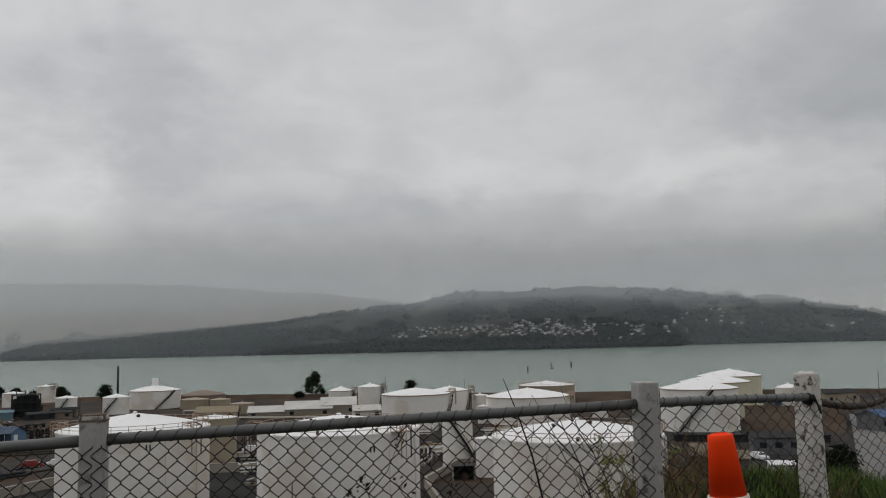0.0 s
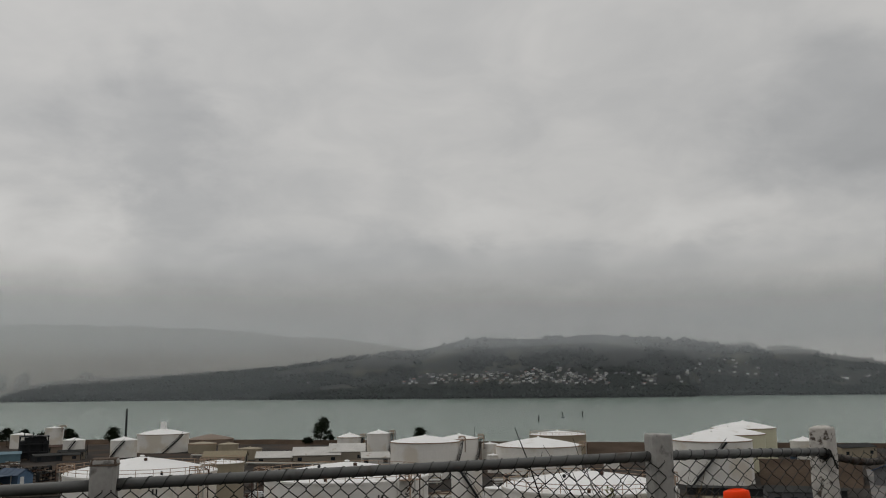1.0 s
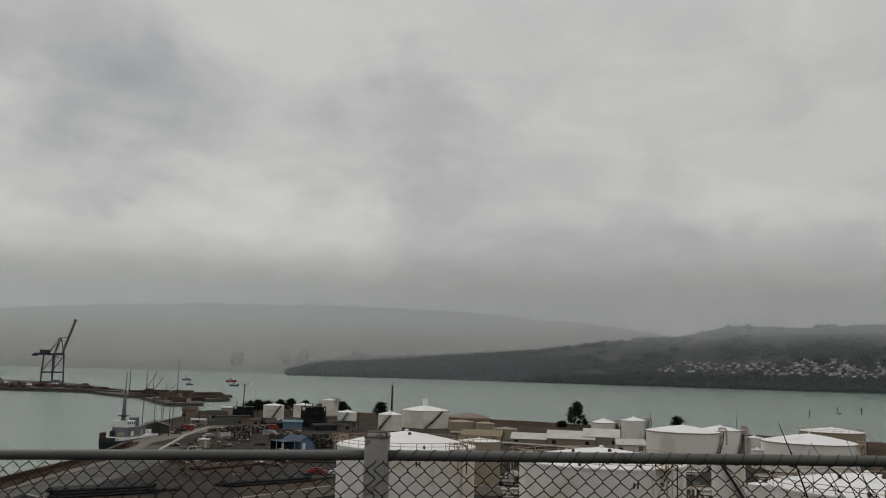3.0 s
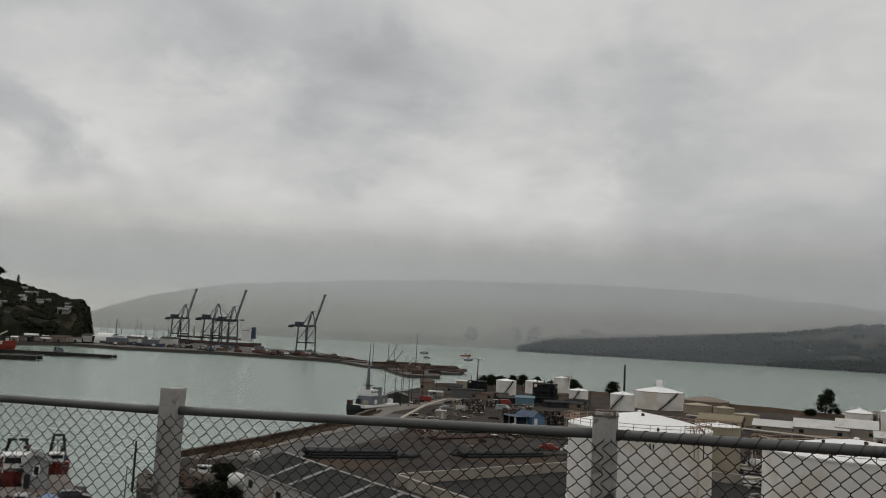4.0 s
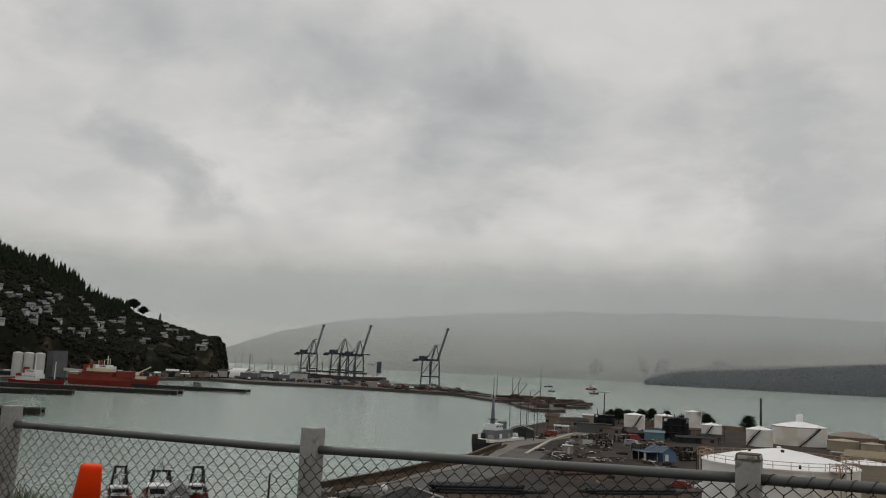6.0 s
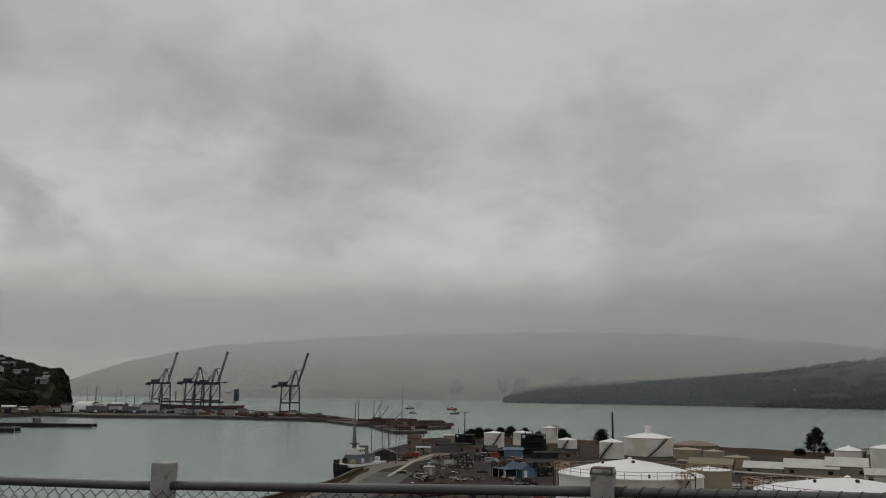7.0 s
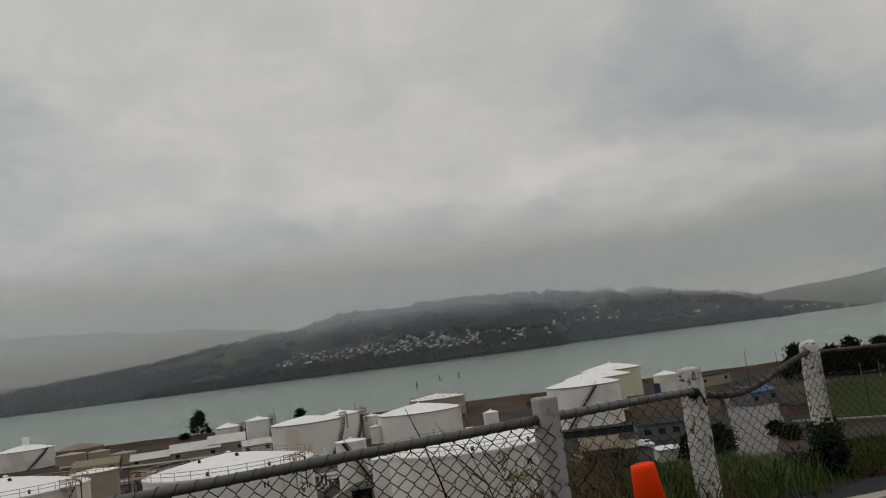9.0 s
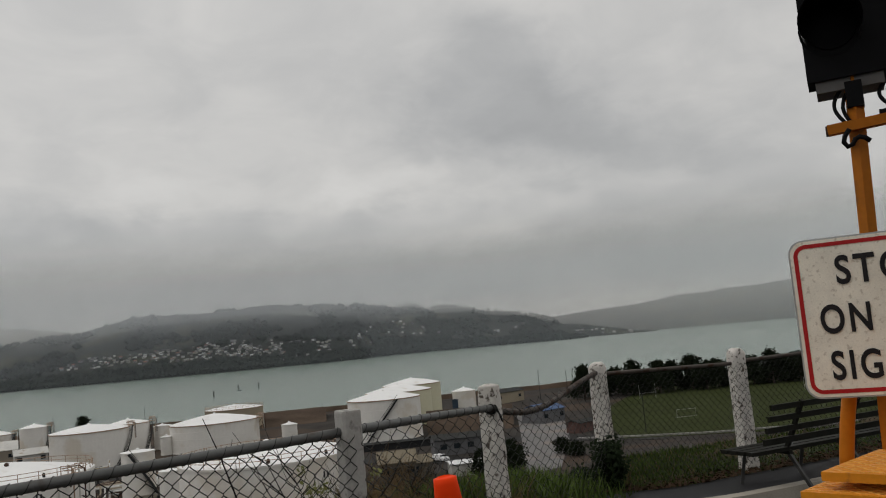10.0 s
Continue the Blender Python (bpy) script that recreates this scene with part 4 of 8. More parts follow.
def container(x, y, z, rz, m):
    ob = thing("shipping_container", (x, y, z), "weathered %s steel shipping container on the wharf" % m.name.split("_")[1], "container", "wharf containers", rz=rz)
    part("body", Geo().box((0, 0, 1.3), (12.2, 2.44, 2.6)), m, ob)
    for s in (-1, 1):
        g, pts = Geo(), []
        for i in range(24):
            x0 = -5.8 + i * 11.6 / 24
            pts += [(x0, 1.225 if i % 2 else 1.285), (x0 + 11.6 / 24 * 0.7, 1.225 if i % 2 else 1.285)]
        n = len(pts)
        g.add([(px, s * py, z0) for z0 in (0.15, 2.45) for px, py in pts], [(k, k + 1, n + k + 1, n + k) for k in range(n - 1)])
        part("corrugated_side", g, m, ob)
    part("door", Geo().box((6.13, 0, 1.3), (0.06, 2.3, 2.4)), m, ob)
    return ob


def quay_point(f, back):
    """A place along the container wharf, f from 0 at its near end to 1, some metres back from the edge."""
    az = 38.5 + 12.5 * f
    r = interp(az, [(37.7, 783), (40.5, 830), (43.1, 851), (51.1, 925), (56, 990)]) + back
    return polar(az, r)


first = {}
for i in range(34):
    f = rng.uniform(0.2, 1.2)
    x, y = quay_point(f, rng.uniform(25, 170))
    rz = rng.choice((25, 115)) + rng.uniform(-3, 3)
    m = rng.choice(CONTAINER[:4] + CONTAINER[:2])
    for lev in range(rng.choice((1, 1, 1, 2))):
        key = m.name
        if key not in first:
            first[key] = container(x, y, 3.0 + lev * 2.62, rz, m)
        else:
            copy_thing(first[key], pose(x, y, 3.0 + lev * 2.62, 0, 0, rz))


def hull(g, L, B, H, sheer=0.8, n=14, z0=0.0):
    """A ship's hull along x with a raised bow at +x."""
    ring = []
    for i in range(n + 1):
        t = i / n
        w = B / 2 * min(1, 1.25 * (1 - t) ** 0.55 + 0.0) if t > 0.55 else B / 2 * (0.86 + 0.14 * smooth01(t / 0.25))
        x = -L / 2 + L * t
        top = H + sheer * (abs(t - 0.4) / 0.6) ** 2 * H
        ring.append((x, w, top))
    vs, fs = [], []
    for x, w, top in ring:
        k = 0.75 if w > 0.3 else 1
        vs += [(x - (0.03 * L if x > L * 0.4 else 0), -w * k, z0 - 0.8), (x, -w, z0 + top * 0.6), (x, -w * 0.98, z0 + top), (x, w * 0.98, z0 + top), (x, w, z0 + top * 0.6), (x - (0.03 * L if x > L * 0.4 else 0), w * k, z0 - 0.8)]
    for i in range(n):
        for j in range(5):
            a = i * 6 + j
            fs.append((a, a + 6, a + 7, a + 1))
    fs += [(0, 1, 2, 3, 4, 5), tuple(n * 6 + j for j in (5, 4, 3, 2, 1, 0))]
    return g.add(vs, fs)


def windows(parent, y, z, x0, x1, n, w=0.7, h=0.6):
    for i in range(n):
        part("window", Geo().box((x0 + (x1 - x0) * i / max(1, n - 1), y, z), (w, 0.08, h)), GLASSD, parent, "dark glass")


def research_ship():
    x, y = -640, 346
    ob = thing("supply_ship", (x, y, 0), "orange-red icebreaking ship with pale upper works at a wharf", "ship", rz=28)
    part("hull", hull(Geo(), 76, 15, 6.5, 0.5), ORANGEHULL, ob)
    part("deckhouse", Geo().box((-14, 0, 8.6), (30, 12, 4)), ORANGEHULL, ob)
    part("upper_deckhouse", Geo().box((-13, 0, 11.8), (20, 10, 2.6)), TANKY, ob)
    for k in range(5):
        part("deck_container", Geo().box((-22 + k * 4.4, (-1) ** k * 1.5, 13.9 + 0.5 * (k % 2)), (3.6, 5, 1.8 + (k % 2))), SHIPW if k != 3 else TANKT, ob)
    part("bridge", Geo().box((-9, 0, 14.4), (6, 10, 2.6)), SHIPW, ob)
    part("fore_deckhouse", Geo().box((12, 0, 9.2), (16, 11, 5)), ORANGEHULL, ob)
    part("hold_cover", Geo().box((22, 0, 7.4), (14, 9, 2.0)), TANKY, ob)
    part("funnel", Geo().box((-27, 0, 13), (4, 3.4, 5), taper=0.8), ORANGEHULL, ob)
    part("mast", Geo().tube([(-8, 0, 15), (-8, 0, 23)], 0.4, 8), TANKY, ob)
    part("mast_yard", Geo().tube([(-8, -3, 20), (-8, 3, 20)], 0.25, 6), TANKY, ob)
    part("crane_arm", Geo().bar((16, 0, 9), (30, 0, 16), 0.8), TANKY, ob)
    for k in range(9):
        part("deck_gear", Geo().box((-2 + k * 3.6, rng.uniform(-4, 4), 8.6 + rng.uniform(0, 2)), (rng.uniform(1.5, 4), rng.uniform(1.5, 4), rng.uniform(1.5, 4))), (TANKY, SHIPW, ORANGEHULL, STEELD, TANKT)[k % 5], ob)
    for k in range(3):
        part("aerial", Geo().tube([(-16 + k * 5, 0, 13), (-16 + k * 5, 0, 19 + k)], 0.2, 5), SHIPW, ob)
    part("helideck", Geo().box((-32, 0, 9.6), (11, 13, 0.6)), SHIPW, ob)
    for s in (-1, 1):
        part("lifeboat", Geo().lathe([(0.2, 0), (1.2, 1), (1.3, 4), (1.1, 6), (0.2, 7)], (-18, s * 6.5, 12.5), 10), ORANGEHULL, ob)
        windows(ob, s * 5.03, 14.8, -11, -7, 5, 0.7, 0.9)
        windows(ob, s * 6.03, 9.2, -27, -2, 12, 0.8, 0.8)
    return ob


research_ship()
x, y = polar(65.9, 660)
ob = thing("coastal_ship", (x, y, 0), "red and white coastal ship at the far pier", "ship", rz=20)
part("hull", hull(Geo(), 46, 10, 4.0, 0.6), REDHULL, ob)
part("deckhouse", Geo().box((-8, 0, 6.6), (18, 8, 4.6)), SHIPW, ob)
part("bridge", Geo().box((-5, 0, 10.2), (9, 7.4, 2.6)), SHIPW, ob)
part("funnel", Geo().box((-12, 0, 11), (3.4, 3, 4.6), taper=0.85), ORANGEHULL, ob)
part("mast", Geo().tube([(-4, 0, 11), (-4, 0, 22)], [0.4, 0.2], 6), SHIPW, ob)
part("fore_mast", Geo().tube([(14, 0, 5), (14, 0, 18)], [0.4, 0.2], 6), SHIPW, ob)
part("hatch", Geo().box((10, 0, 5.2), (12, 6, 1.6)), RUST, ob)
part("rescue_boat", Geo().box((-14, -4.3, 8.2), (5, 1.6, 1.5), taper=0.7), ORANGEHULL, ob)
windows(ob, -3.73, 10.6, -8, -2, 6, 0.7, 0.8)
windows(ob, -4.03, 7.2, -16, 0, 8, 0.7, 0.7)


def bulk_ship():
    x, y = polar(47.6, 1235)
    ob = thing("cargo_ship", (x, y, 0), "dark cargo ship with a white bridge beyond the wharf", "ship", rz=205)
    part("hull", hull(Geo(), 130, 22, 7.5, 0.3), mat("dull_dark_hull", (0.085, 0.05, 0.045), 0.6, var=0.25, scale=0.1, fine=1), ob)
    part("bridge", Geo().box((-48, 0, 19), (12, 18, 17)), SHIPW, ob)
    part("funnel", Geo().box((-56, 0, 22), (6, 6, 16), taper=0.85), BLUEHULL, ob)
    for i in range(4):
        part("hatch_cover", Geo().box((-30 + i * 24, 0, 12.3), (17, 15, 2.4)), RUST, ob)
        part("deck_crane", Geo().tube([(-18 + i * 24, 0, 11), (-18 + i * 24, 0, 26)], 1.0, 8), TANKT, ob)
    for s in (-1, 1):
        windows(ob, s * 9.04, 25, -52, -44, 5, 1.2, 1.2)
    return ob


bulk_ship()


def grey_ship(x, y, rz, L, label):
    ob = thing("work_ship", (x, y, 0), label, "ship", "grey work ships", rz=rz)
    part("hull", hull(Geo(), L, L * 0.2, 5.0, 0.4), BLUEHULL, ob)
    part("deckhouse", Geo().box((-L * 0.05, 0, 7.5), (L * 0.55, L * 0.15, 5)), mat("grey_deckhouse", (0.14, 0.15, 0.17), 0.6, scale=0.3), ob)
    part("bridge", Geo().box((L * 0.1, 0, 11), (L * 0.16, L * 0.13, 3)), SHIPW, ob)
    part("mast", Geo().tube([(L * 0.05, 0, 11), (L * 0.05, 0, 21)], 0.3, 6), STEELD, ob)
    windows(ob, L * 0.066, 11.4, L * 0.04, L * 0.16, 4, 0.8, 0.8)
    windows(ob, -L * 0.066, 11.4, L * 0.04, L * 0.16, 4, 0.8, 0.8)
    return ob


grey_ship(-803, 598, 15, 44, "blue-grey work ship moored at the wharf")
grey_ship(-766, 612, 15, 34, "blue-grey work ship with a low deckhouse")
tug = thing("tug", (-580, 380, 0), "small dark tug moored at a pier", "ship", rz=30)
part("hull", hull(Geo(), 17, 5, 2.2, 0.5), STEELD, tug)
part("deckhouse", Geo().box((1, 0, 3.2), (6, 3.2, 2.2)), mat("grey_deckhouse", (0.14, 0.15, 0.17), 0.6, scale=0.3), tug)
part("bridge", Geo().box((2, 0, 5.2), (3, 2.6, 1.8)), mat("grey_deckhouse", (0.14, 0.15, 0.17), 0.6, scale=0.3), tug)
part("funnel", Geo().box((-1.4, 0, 5.2), (1.2, 1.2, 2.2)), STEELD, tug)
part("mast", Geo().tube([(1, 0, 6), (1, 0, 10)], 0.14, 6), STEELD, tug)
windows(tug, -1.33, 5.5, 1, 3, 3, 0.5, 0.5)


PIERDECK = mat("wet_pier_deck", (0.035, 0.033, 0.03), 0.9, var=0.3, scale=0.3, fine=3, spec=0.08)
PILEPALE = mat("pale_pile", (0.2, 0.19, 0.17), 0.9)


def pier(p, q, width, name_label):
    p, q = Vector((*p, 0)), Vector((*q, 0))
    d = (q - p).normalized()
    s = Vector((-d.y, d.x, 0)) * width / 2
    ob = thing("pier", (p.x, p.y, 0), name_label, "pier", "finger piers")
    rel = q - p
    part("deck", Geo().bar((0, 0, 2.3), (rel.x, rel.y, 2.3), width, 0.9), PIERDECK, ob)
    part("fender_beam", Geo().bar((s.x, s.y, 1.2), (rel.x + s.x, rel.y + s.y, 1.2), 0.4, 1.4), PIERDECK, ob)
    part("fender_beam", Geo().bar((-s.x, -s.y, 1.2), (rel.x - s.x, rel.y - s.y, 1.2), 0.4, 1.4), PIERDECK, ob)
    n = max(6, int(rel.length / 5))
    for i in range(n + 1):
        for k in (-1, 1):
            c = rel * (i / n) + s * k * 0.9
            part("pile", Geo().tube([(c.x, c.y, -1.5), (c.x, c.y, 3.0)], 0.34, 6), PIERDECK if i < n - 5 else PILEPALE, ob)
    return ob


pier(polar(80, 600), polar(63.9, 562), 12, "long dark timber finger pier")
pier(polar(72, 690), polar(57.7, 606), 11, "long dark timber finger pier")
pier(polar(60.5, 715), polar(53.5, 675), 9, "dark timber pier with small fittings")
pier(polar(72, 400), polar(65.5, 388), 8, "short timber pier on dark piles")

for i, (az, m) in enumerate(((67.15, PALEWALL), (66.55, PALEWALL), (65.95, PALEWALL))):
    x, y = polar(az, 790)
    ob = thing("silo", (x, y, 3), "pale cylindrical cement silo by the port", "silo", "cement silos")
    part("shell", Geo().lathe([(4.0, 0), (4.0, 18.6), (3.7, 19.2), (1, 20)], n=32), m, ob, smooth=False)
    part("top_hatch", Geo().box((0, 0, 20.2), (2, 2, 1)), STEELD, ob)
x, y = polar(65.0, 800)
ob = thing("silo_tower", (x, y, 3), "dark grey square silo block", "silo")
part("body", Geo().box((0, 0, 11), (12, 12, 22)), mat("grey_silo", (0.11, 0.11, 0.115), 0.8, scale=0.2), ob)
part("roof_cap", Geo().box((0, 0, 22.4), (12.6, 12.6, 0.8)), STEELD, ob)
part("conveyor", Geo().bar((6, 4, 7), (62, 40, 3.5), 2.2, 2.4), PALEWALL, ob, "pale conveyor gallery")

# waterfront below the headland
solid("waterfront", Geo().prism([polar(a, r) for a, r in ((54.6, 1000), (58, 930), (62, 850), (68, 755), (80, 640), (80, 720), (68, 850), (62, 960), (58, 1030), (54.6, 1090))][::-1], -2, 3.0), QUAYM, "dark wharf apron under the headland", "wharf", kind="structure")
for i in range(26):
    az = rng.uniform(55.6, 69)
    x, y = polar(az, interp(az, [(54, 1010), (62, 880), (69, 770)]) + rng.uniform(12, 50))
    w, d, h = rng.uniform(6, 16), rng.uniform(5, 9), rng.uniform(2.5, 6)
    ob = thing("port_shed", (x, y, 3), "low port shed with a pale roof below the hill", "shed", "port sheds", rz=rng.uniform(20, 50))
    part("wall", Geo().box((0, 0, h / 2), (w, d, h)), rng.choice((PALEWALL, CREAMWALL, TANKB, STEELD)), ob)
    part("roof", Geo().gable((0, 0, h), (w, d), h * 0.25), rng.choice((PALEROOF, DARKROOF, CREAMWALL, RUST, DARKROOF)), ob)
    part("door", Geo().box((0, -d / 2 - 0.04, 1.3), (2.2, 0.1, 2.6)), STEELD, ob)
for i in range(9):
    az = 50.4 + 0.55 * i + rng.uniform(-0.2, 0.2)
    x, y = polar(az, 1040 + rng.uniform(0, 60))
    h = rng.uniform(4, 8)
    ob = thing("port_shed", (x, y, 3), "port store shed behind the wharf", "shed", "port sheds", rz=15)
    part("wall", Geo().box((0, 0, h / 2), (18, 11, h)), rng.choice((PALEWALL, STEELD, TANKB)), ob)
    part("roof", Geo().gable((0, 0, h), (18, 11), 2), rng.choice((PALEROOF, DARKROOF)), ob)
x, y = polar(54.0, 1040)
ob = thing("arched_store", (x, y, 3), "white arched fabric store on the wharf", "shed", rz=15)
g = Geo()
for i in range(12):
    a0, a1 = math.pi * i / 12, math.pi * (i + 1) / 12
    g.add([(-11, -9 * math.cos(a0), 11 * math.sin(a0)), (11, -9 * math.cos(a0), 11 * math.sin(a0)), (11, -9 * math.cos(a1), 11 * math.sin(a1)), (-11, -9 * math.cos(a1), 11 * math.sin(a1))], [(0, 1, 2, 3)])
part("arched_roof", g, SHIPW, ob)
part("front", Geo().box((10.9, 0, 4), (0.2, 15, 8)), PALEWALL, ob)

# masts of yachts and light poles along the port
for i in range(26):
    az = rng.uniform(46, 55)
    x, y = polar(az, rng.uniform(1120, 1250))
    h = rng.uniform(16, 30)
    ob = thing("lamp_mast", (x, y, 2.5), "thin grey mast above the wharf", "mast", "wharf masts")
    part("pole", Geo().tube([(0, 0, 0), (0, 0, h)], [0.28, 0.16], 6), STEELD, ob)
    part("head", Geo().box((0, 0, h), (1.6, 0.4, 0.3)), STEELD, ob)

# logs and timber on the wharf and the mole
def log_pile(x, y, z, rz, L, n, layers, m=LOGM):
    ob = thing("log_stack", (x, y, z), "stack of reddish-brown logs", "log stack", "log stacks", rz=rz)
    g = Geo()
    for lev in range(layers):
        for i in range(n - lev):
            yy = (i - (n - lev - 1) / 2) * 0.9
            zz = 0.45 + lev * 0.8
            g.tube([(-L / 2 + rng.uniform(-0.8, 0.8), yy, zz), (L / 2 + rng.uniform(-0.8, 0.8), yy + rng.uniform(-0.4, 0.4), zz + rng.uniform(-0.1, 0.25))], rng.uniform(0.3, 0.48), 6)
    tagged(part("logs", g, m, ob), kind="stuff")
    part("bearer", Geo().box((0, 0, 0.08), (0.4, n * 0.9, 0.16)), TIMBER, ob)
    return ob


for i in range(70):
    az = rng.uniform(31.4, 37.0)
    lo = interp(az, [(31.2, 690), (32.9, 668), (33.2, 612), (35, 600), (36, 650), (37, 725)])
    hi = interp(az, [(31.2, 715), (32.2, 782), (33.3, 812), (35, 870), (36.2, 850), (37, 790)])
    x, y = polar(az, rng.uniform(lo + 4, hi - 4))
    log_pile(x, y, 2.0, rng.uniform(-25, 25) + 35, rng.uniform(5, 13), rng.randint(4, 8), rng.randint(1, 3), rng.choice((LOGM, LOGM, LOGM, RUST, TIMBER)))
for i in range(30):
    x, y = quay_point(rng.uniform(-0.05, 0.5), rng.uniform(5, 60))
    log_pile(x, y, 3.0, 25 + rng.uniform(-8, 8), rng.uniform(6, 12), rng.randint(5, 8), rng.randint(1, 3), rng.choice((LOGM, RUST, TIMBER)))
for i in range(70):
    # low gear, trailers and stacked cargo along the container wharf
    x, y = quay_point(rng.uniform(0.1, 1.25), rng.uniform(5, 120))
    ob = thing("cargo_trailer", (x, y, 3.0), "low trailer with stacked cargo on the wharf", "trailer", "wharf cargo", rz=25 + rng.uniform(-12, 12) + rng.choice((0, 0, 90)))
    L = rng.uniform(4, 11)
    part("bed", Geo().box((0, 0, 0.9), (L, 2.4, 0.5)), STEELD, ob)
    part("load", Geo().box((rng.uniform(-0.1, 0.1) * L, 0, 1.15 + 0.9), (L * rng.uniform(0.3, 0.9), 2.2, 1.8), 0, rng.uniform(0.7, 1)), rng.choice((CONTAINER[0], CONTAINER[1], RUST, LOGM, SHIPW, STEELD, CONTAINER[2], BLUEHULL)), ob)
    for s in (-0.35, 0.35):
        part("wheel", Geo().tube([(L * s, -1.15, 0.45), (L * s, 1.15, 0.45)], 0.45, 8), RUBBER, ob)
for az, r, h in ((36.3, 760, 19), (35.9, 765, 14), (37.3, 770, 24), (34.45, 745, 30), (35.1, 735, 9)):
    x, y = polar(az, r)
    ob = thing("derrick", (x, y, 2.2), "thin lattice mast standing on the mole", "mast", "mole masts")
    part("pole", Geo().tube([(0, 0, 0), (0, 0, h)], [0.35, 0.15], 6), STEELD, ob)
    if h < 20:
        part("jib", Geo().tube([(0, 0, h * 0.2), (7, 3, h * 0.95)], 0.25, 5), STEELD, ob)
        part("stay", Geo().tube([(0, 0, h), (7, 3, h * 0.95)], 0.1, 4), STEELD, ob)


def small_boat(x, y, rz, L, hullm, label, group="moored boats", z=0.0):
    ob = thing("boat", (x, y, z), label, "boat", group, rz=rz)
    part("hull", hull(Geo(), L, L * 0.3, L * 0.13, 0.7), hullm, ob)
    part("wheelhouse", Geo().box((L * 0.02, 0, L * 0.22), (L * 0.3, L * 0.2, L * 0.2)), SHIPW, ob)
    part("roof", Geo().box((L * 0.02, 0, L * 0.325), (L * 0.36, L * 0.24, L * 0.02)), SHIPW, ob)
    part("mast", Geo().tube([(-L * 0.1, 0, L * 0.3), (-L * 0.1, 0, L * 0.62)], L * 0.012, 6), STEELD, ob)
    for s in (-1, 1):
        part("window", Geo().box((L * 0.02, s * L * 0.101, L * 0.26), (L * 0.24, 0.05, L * 0.07)), GLASSD, ob)
    return ob


small_boat(*polar(33.94, 1560), 20, 15, BLUEHULL, "small dark boat at anchor")
small_boat(*polar(33.74, 1205), 200, 10, BLUEHULL, "small dark boat at anchor")
small_boat(*polar(31.17, 1500), 15, 18, ORANGEHULL, "fishing boat with a rusty red hull at anchor")
small_boat(*polar(30.98, 1192), 10, 13, BLUEHULL, "small dark fishing boat at anchor")
small_boat(*polar(-7.0, 820), 10, 4, BLUEHULL, "tiny dark dinghy on the water")


def beacon(az, r, h):
    x, y = polar(az, r)
    ob = thing("channel_beacon", (x, y, 0), "dark timber channel beacon standing in the water", "beacon", "channel beacons")
    part("pile", Geo().tube([(0, 0, -1), (0, 0, h)], [0.55, 0.4], 8), STEELD, ob)
    part("platform", Geo().box((0, 0, h), (1.6, 1.6, 0.3)), STEELD, ob)
    part("top_mark", Geo().lathe([(0.1, 0), (0.7, 0.2), (0.1, 1.4)], (0, 0, h + 0.2), 8), STEELD, ob)


beacon(-5.41, 740, 3.2)
beacon(-8.25, 840, 4.0)
beacon(-6.95, 900, 2.0)
# ---- houses and trees on the hills ----
HOUSEW = [mat("house_wall_%s" % n, c, 0.8, var=0.08, scale=0.3) for n, c in (("white", (0.5, 0.5, 0.49)), ("cream", (0.26, 0.25, 0.22)), ("grey", (0.13, 0.13, 0.135)))]
HOUSER = [mat("house_roof_%s" % n, c, 0.6, var=0.15, scale=0.4) for n, c in (("pale", (0.3, 0.3, 0.3)), ("grey", (0.12, 0.12, 0.125)), ("red", (0.2, 0.08, 0.055)), ("dark", (0.07, 0.07, 0.075)))]


def hill_house(w, d, h, wall, roof, label, group):
    ob = thing("house", (0, 0, 0), label, "house", group)
    part("wall", Geo().box((0, 0, h / 2 - 1), (w, d, h + 2)), wall, ob)
    top = part("roof", Geo().gable((0, 0, h), (w, d), d * 0.28, over=0.5, thick=0.25), roof, ob)
    for i in range(0 if "harbour" in label else 3):
        part("window", Geo().box((-w * 0.3 + i * w * 0.3, -d / 2 - 0.03, h * 0.55), (w * 0.13, 0.1, h * 0.35)), GLASSD, ob)
    if "harbour" not in label:
        part("chimney", Geo().box((w * 0.25, d * 0.1, h + d * 0.25), (0.9, 0.9, 2.0)), roof, top)
    return ob


KINDS = {}


def put_house(x, y, z, face, group, far):
    wi, ri = rng.choice((0, 0, 1, 1, 2)) if not far else rng.choice((0, 1, 1, 2)), rng.choice((0, 0, 1, 1, 2, 3, 3) if far else (1, 3, 3))
    key = (wi, ri, group)
    m = pose(x, y, z, 0, 0, face + rng.uniform(-35, 35))
    if key not in KINDS:
        label = "%s house with a %s roof on the %s" % (("white", "cream", "grey")[wi], ("pale", "grey", "red", "dark")[ri], "hillside across the harbour" if far else "steep scrubby headland")
        KINDS[key] = hill_house(9 if far else 8, 6 if far else 6, 3.6 if far else 3.6, HOUSEW[wi], HOUSER[ri], label, group)
        KINDS[key].matrix_basis = m
    else:
        copy_thing(KINDS[key], m)


def at_elevation(place, u, el):
    """The first place on a hillside at column u that stands el degrees above the eye's level."""
    for j in range(1, 60):
        p = place(u, j / 108)
        if math.degrees(math.atan2(p[2] - 27, math.hypot(p[0], p[1]))) >= el:
            return p
    return None


FARHOUSES = Geo()


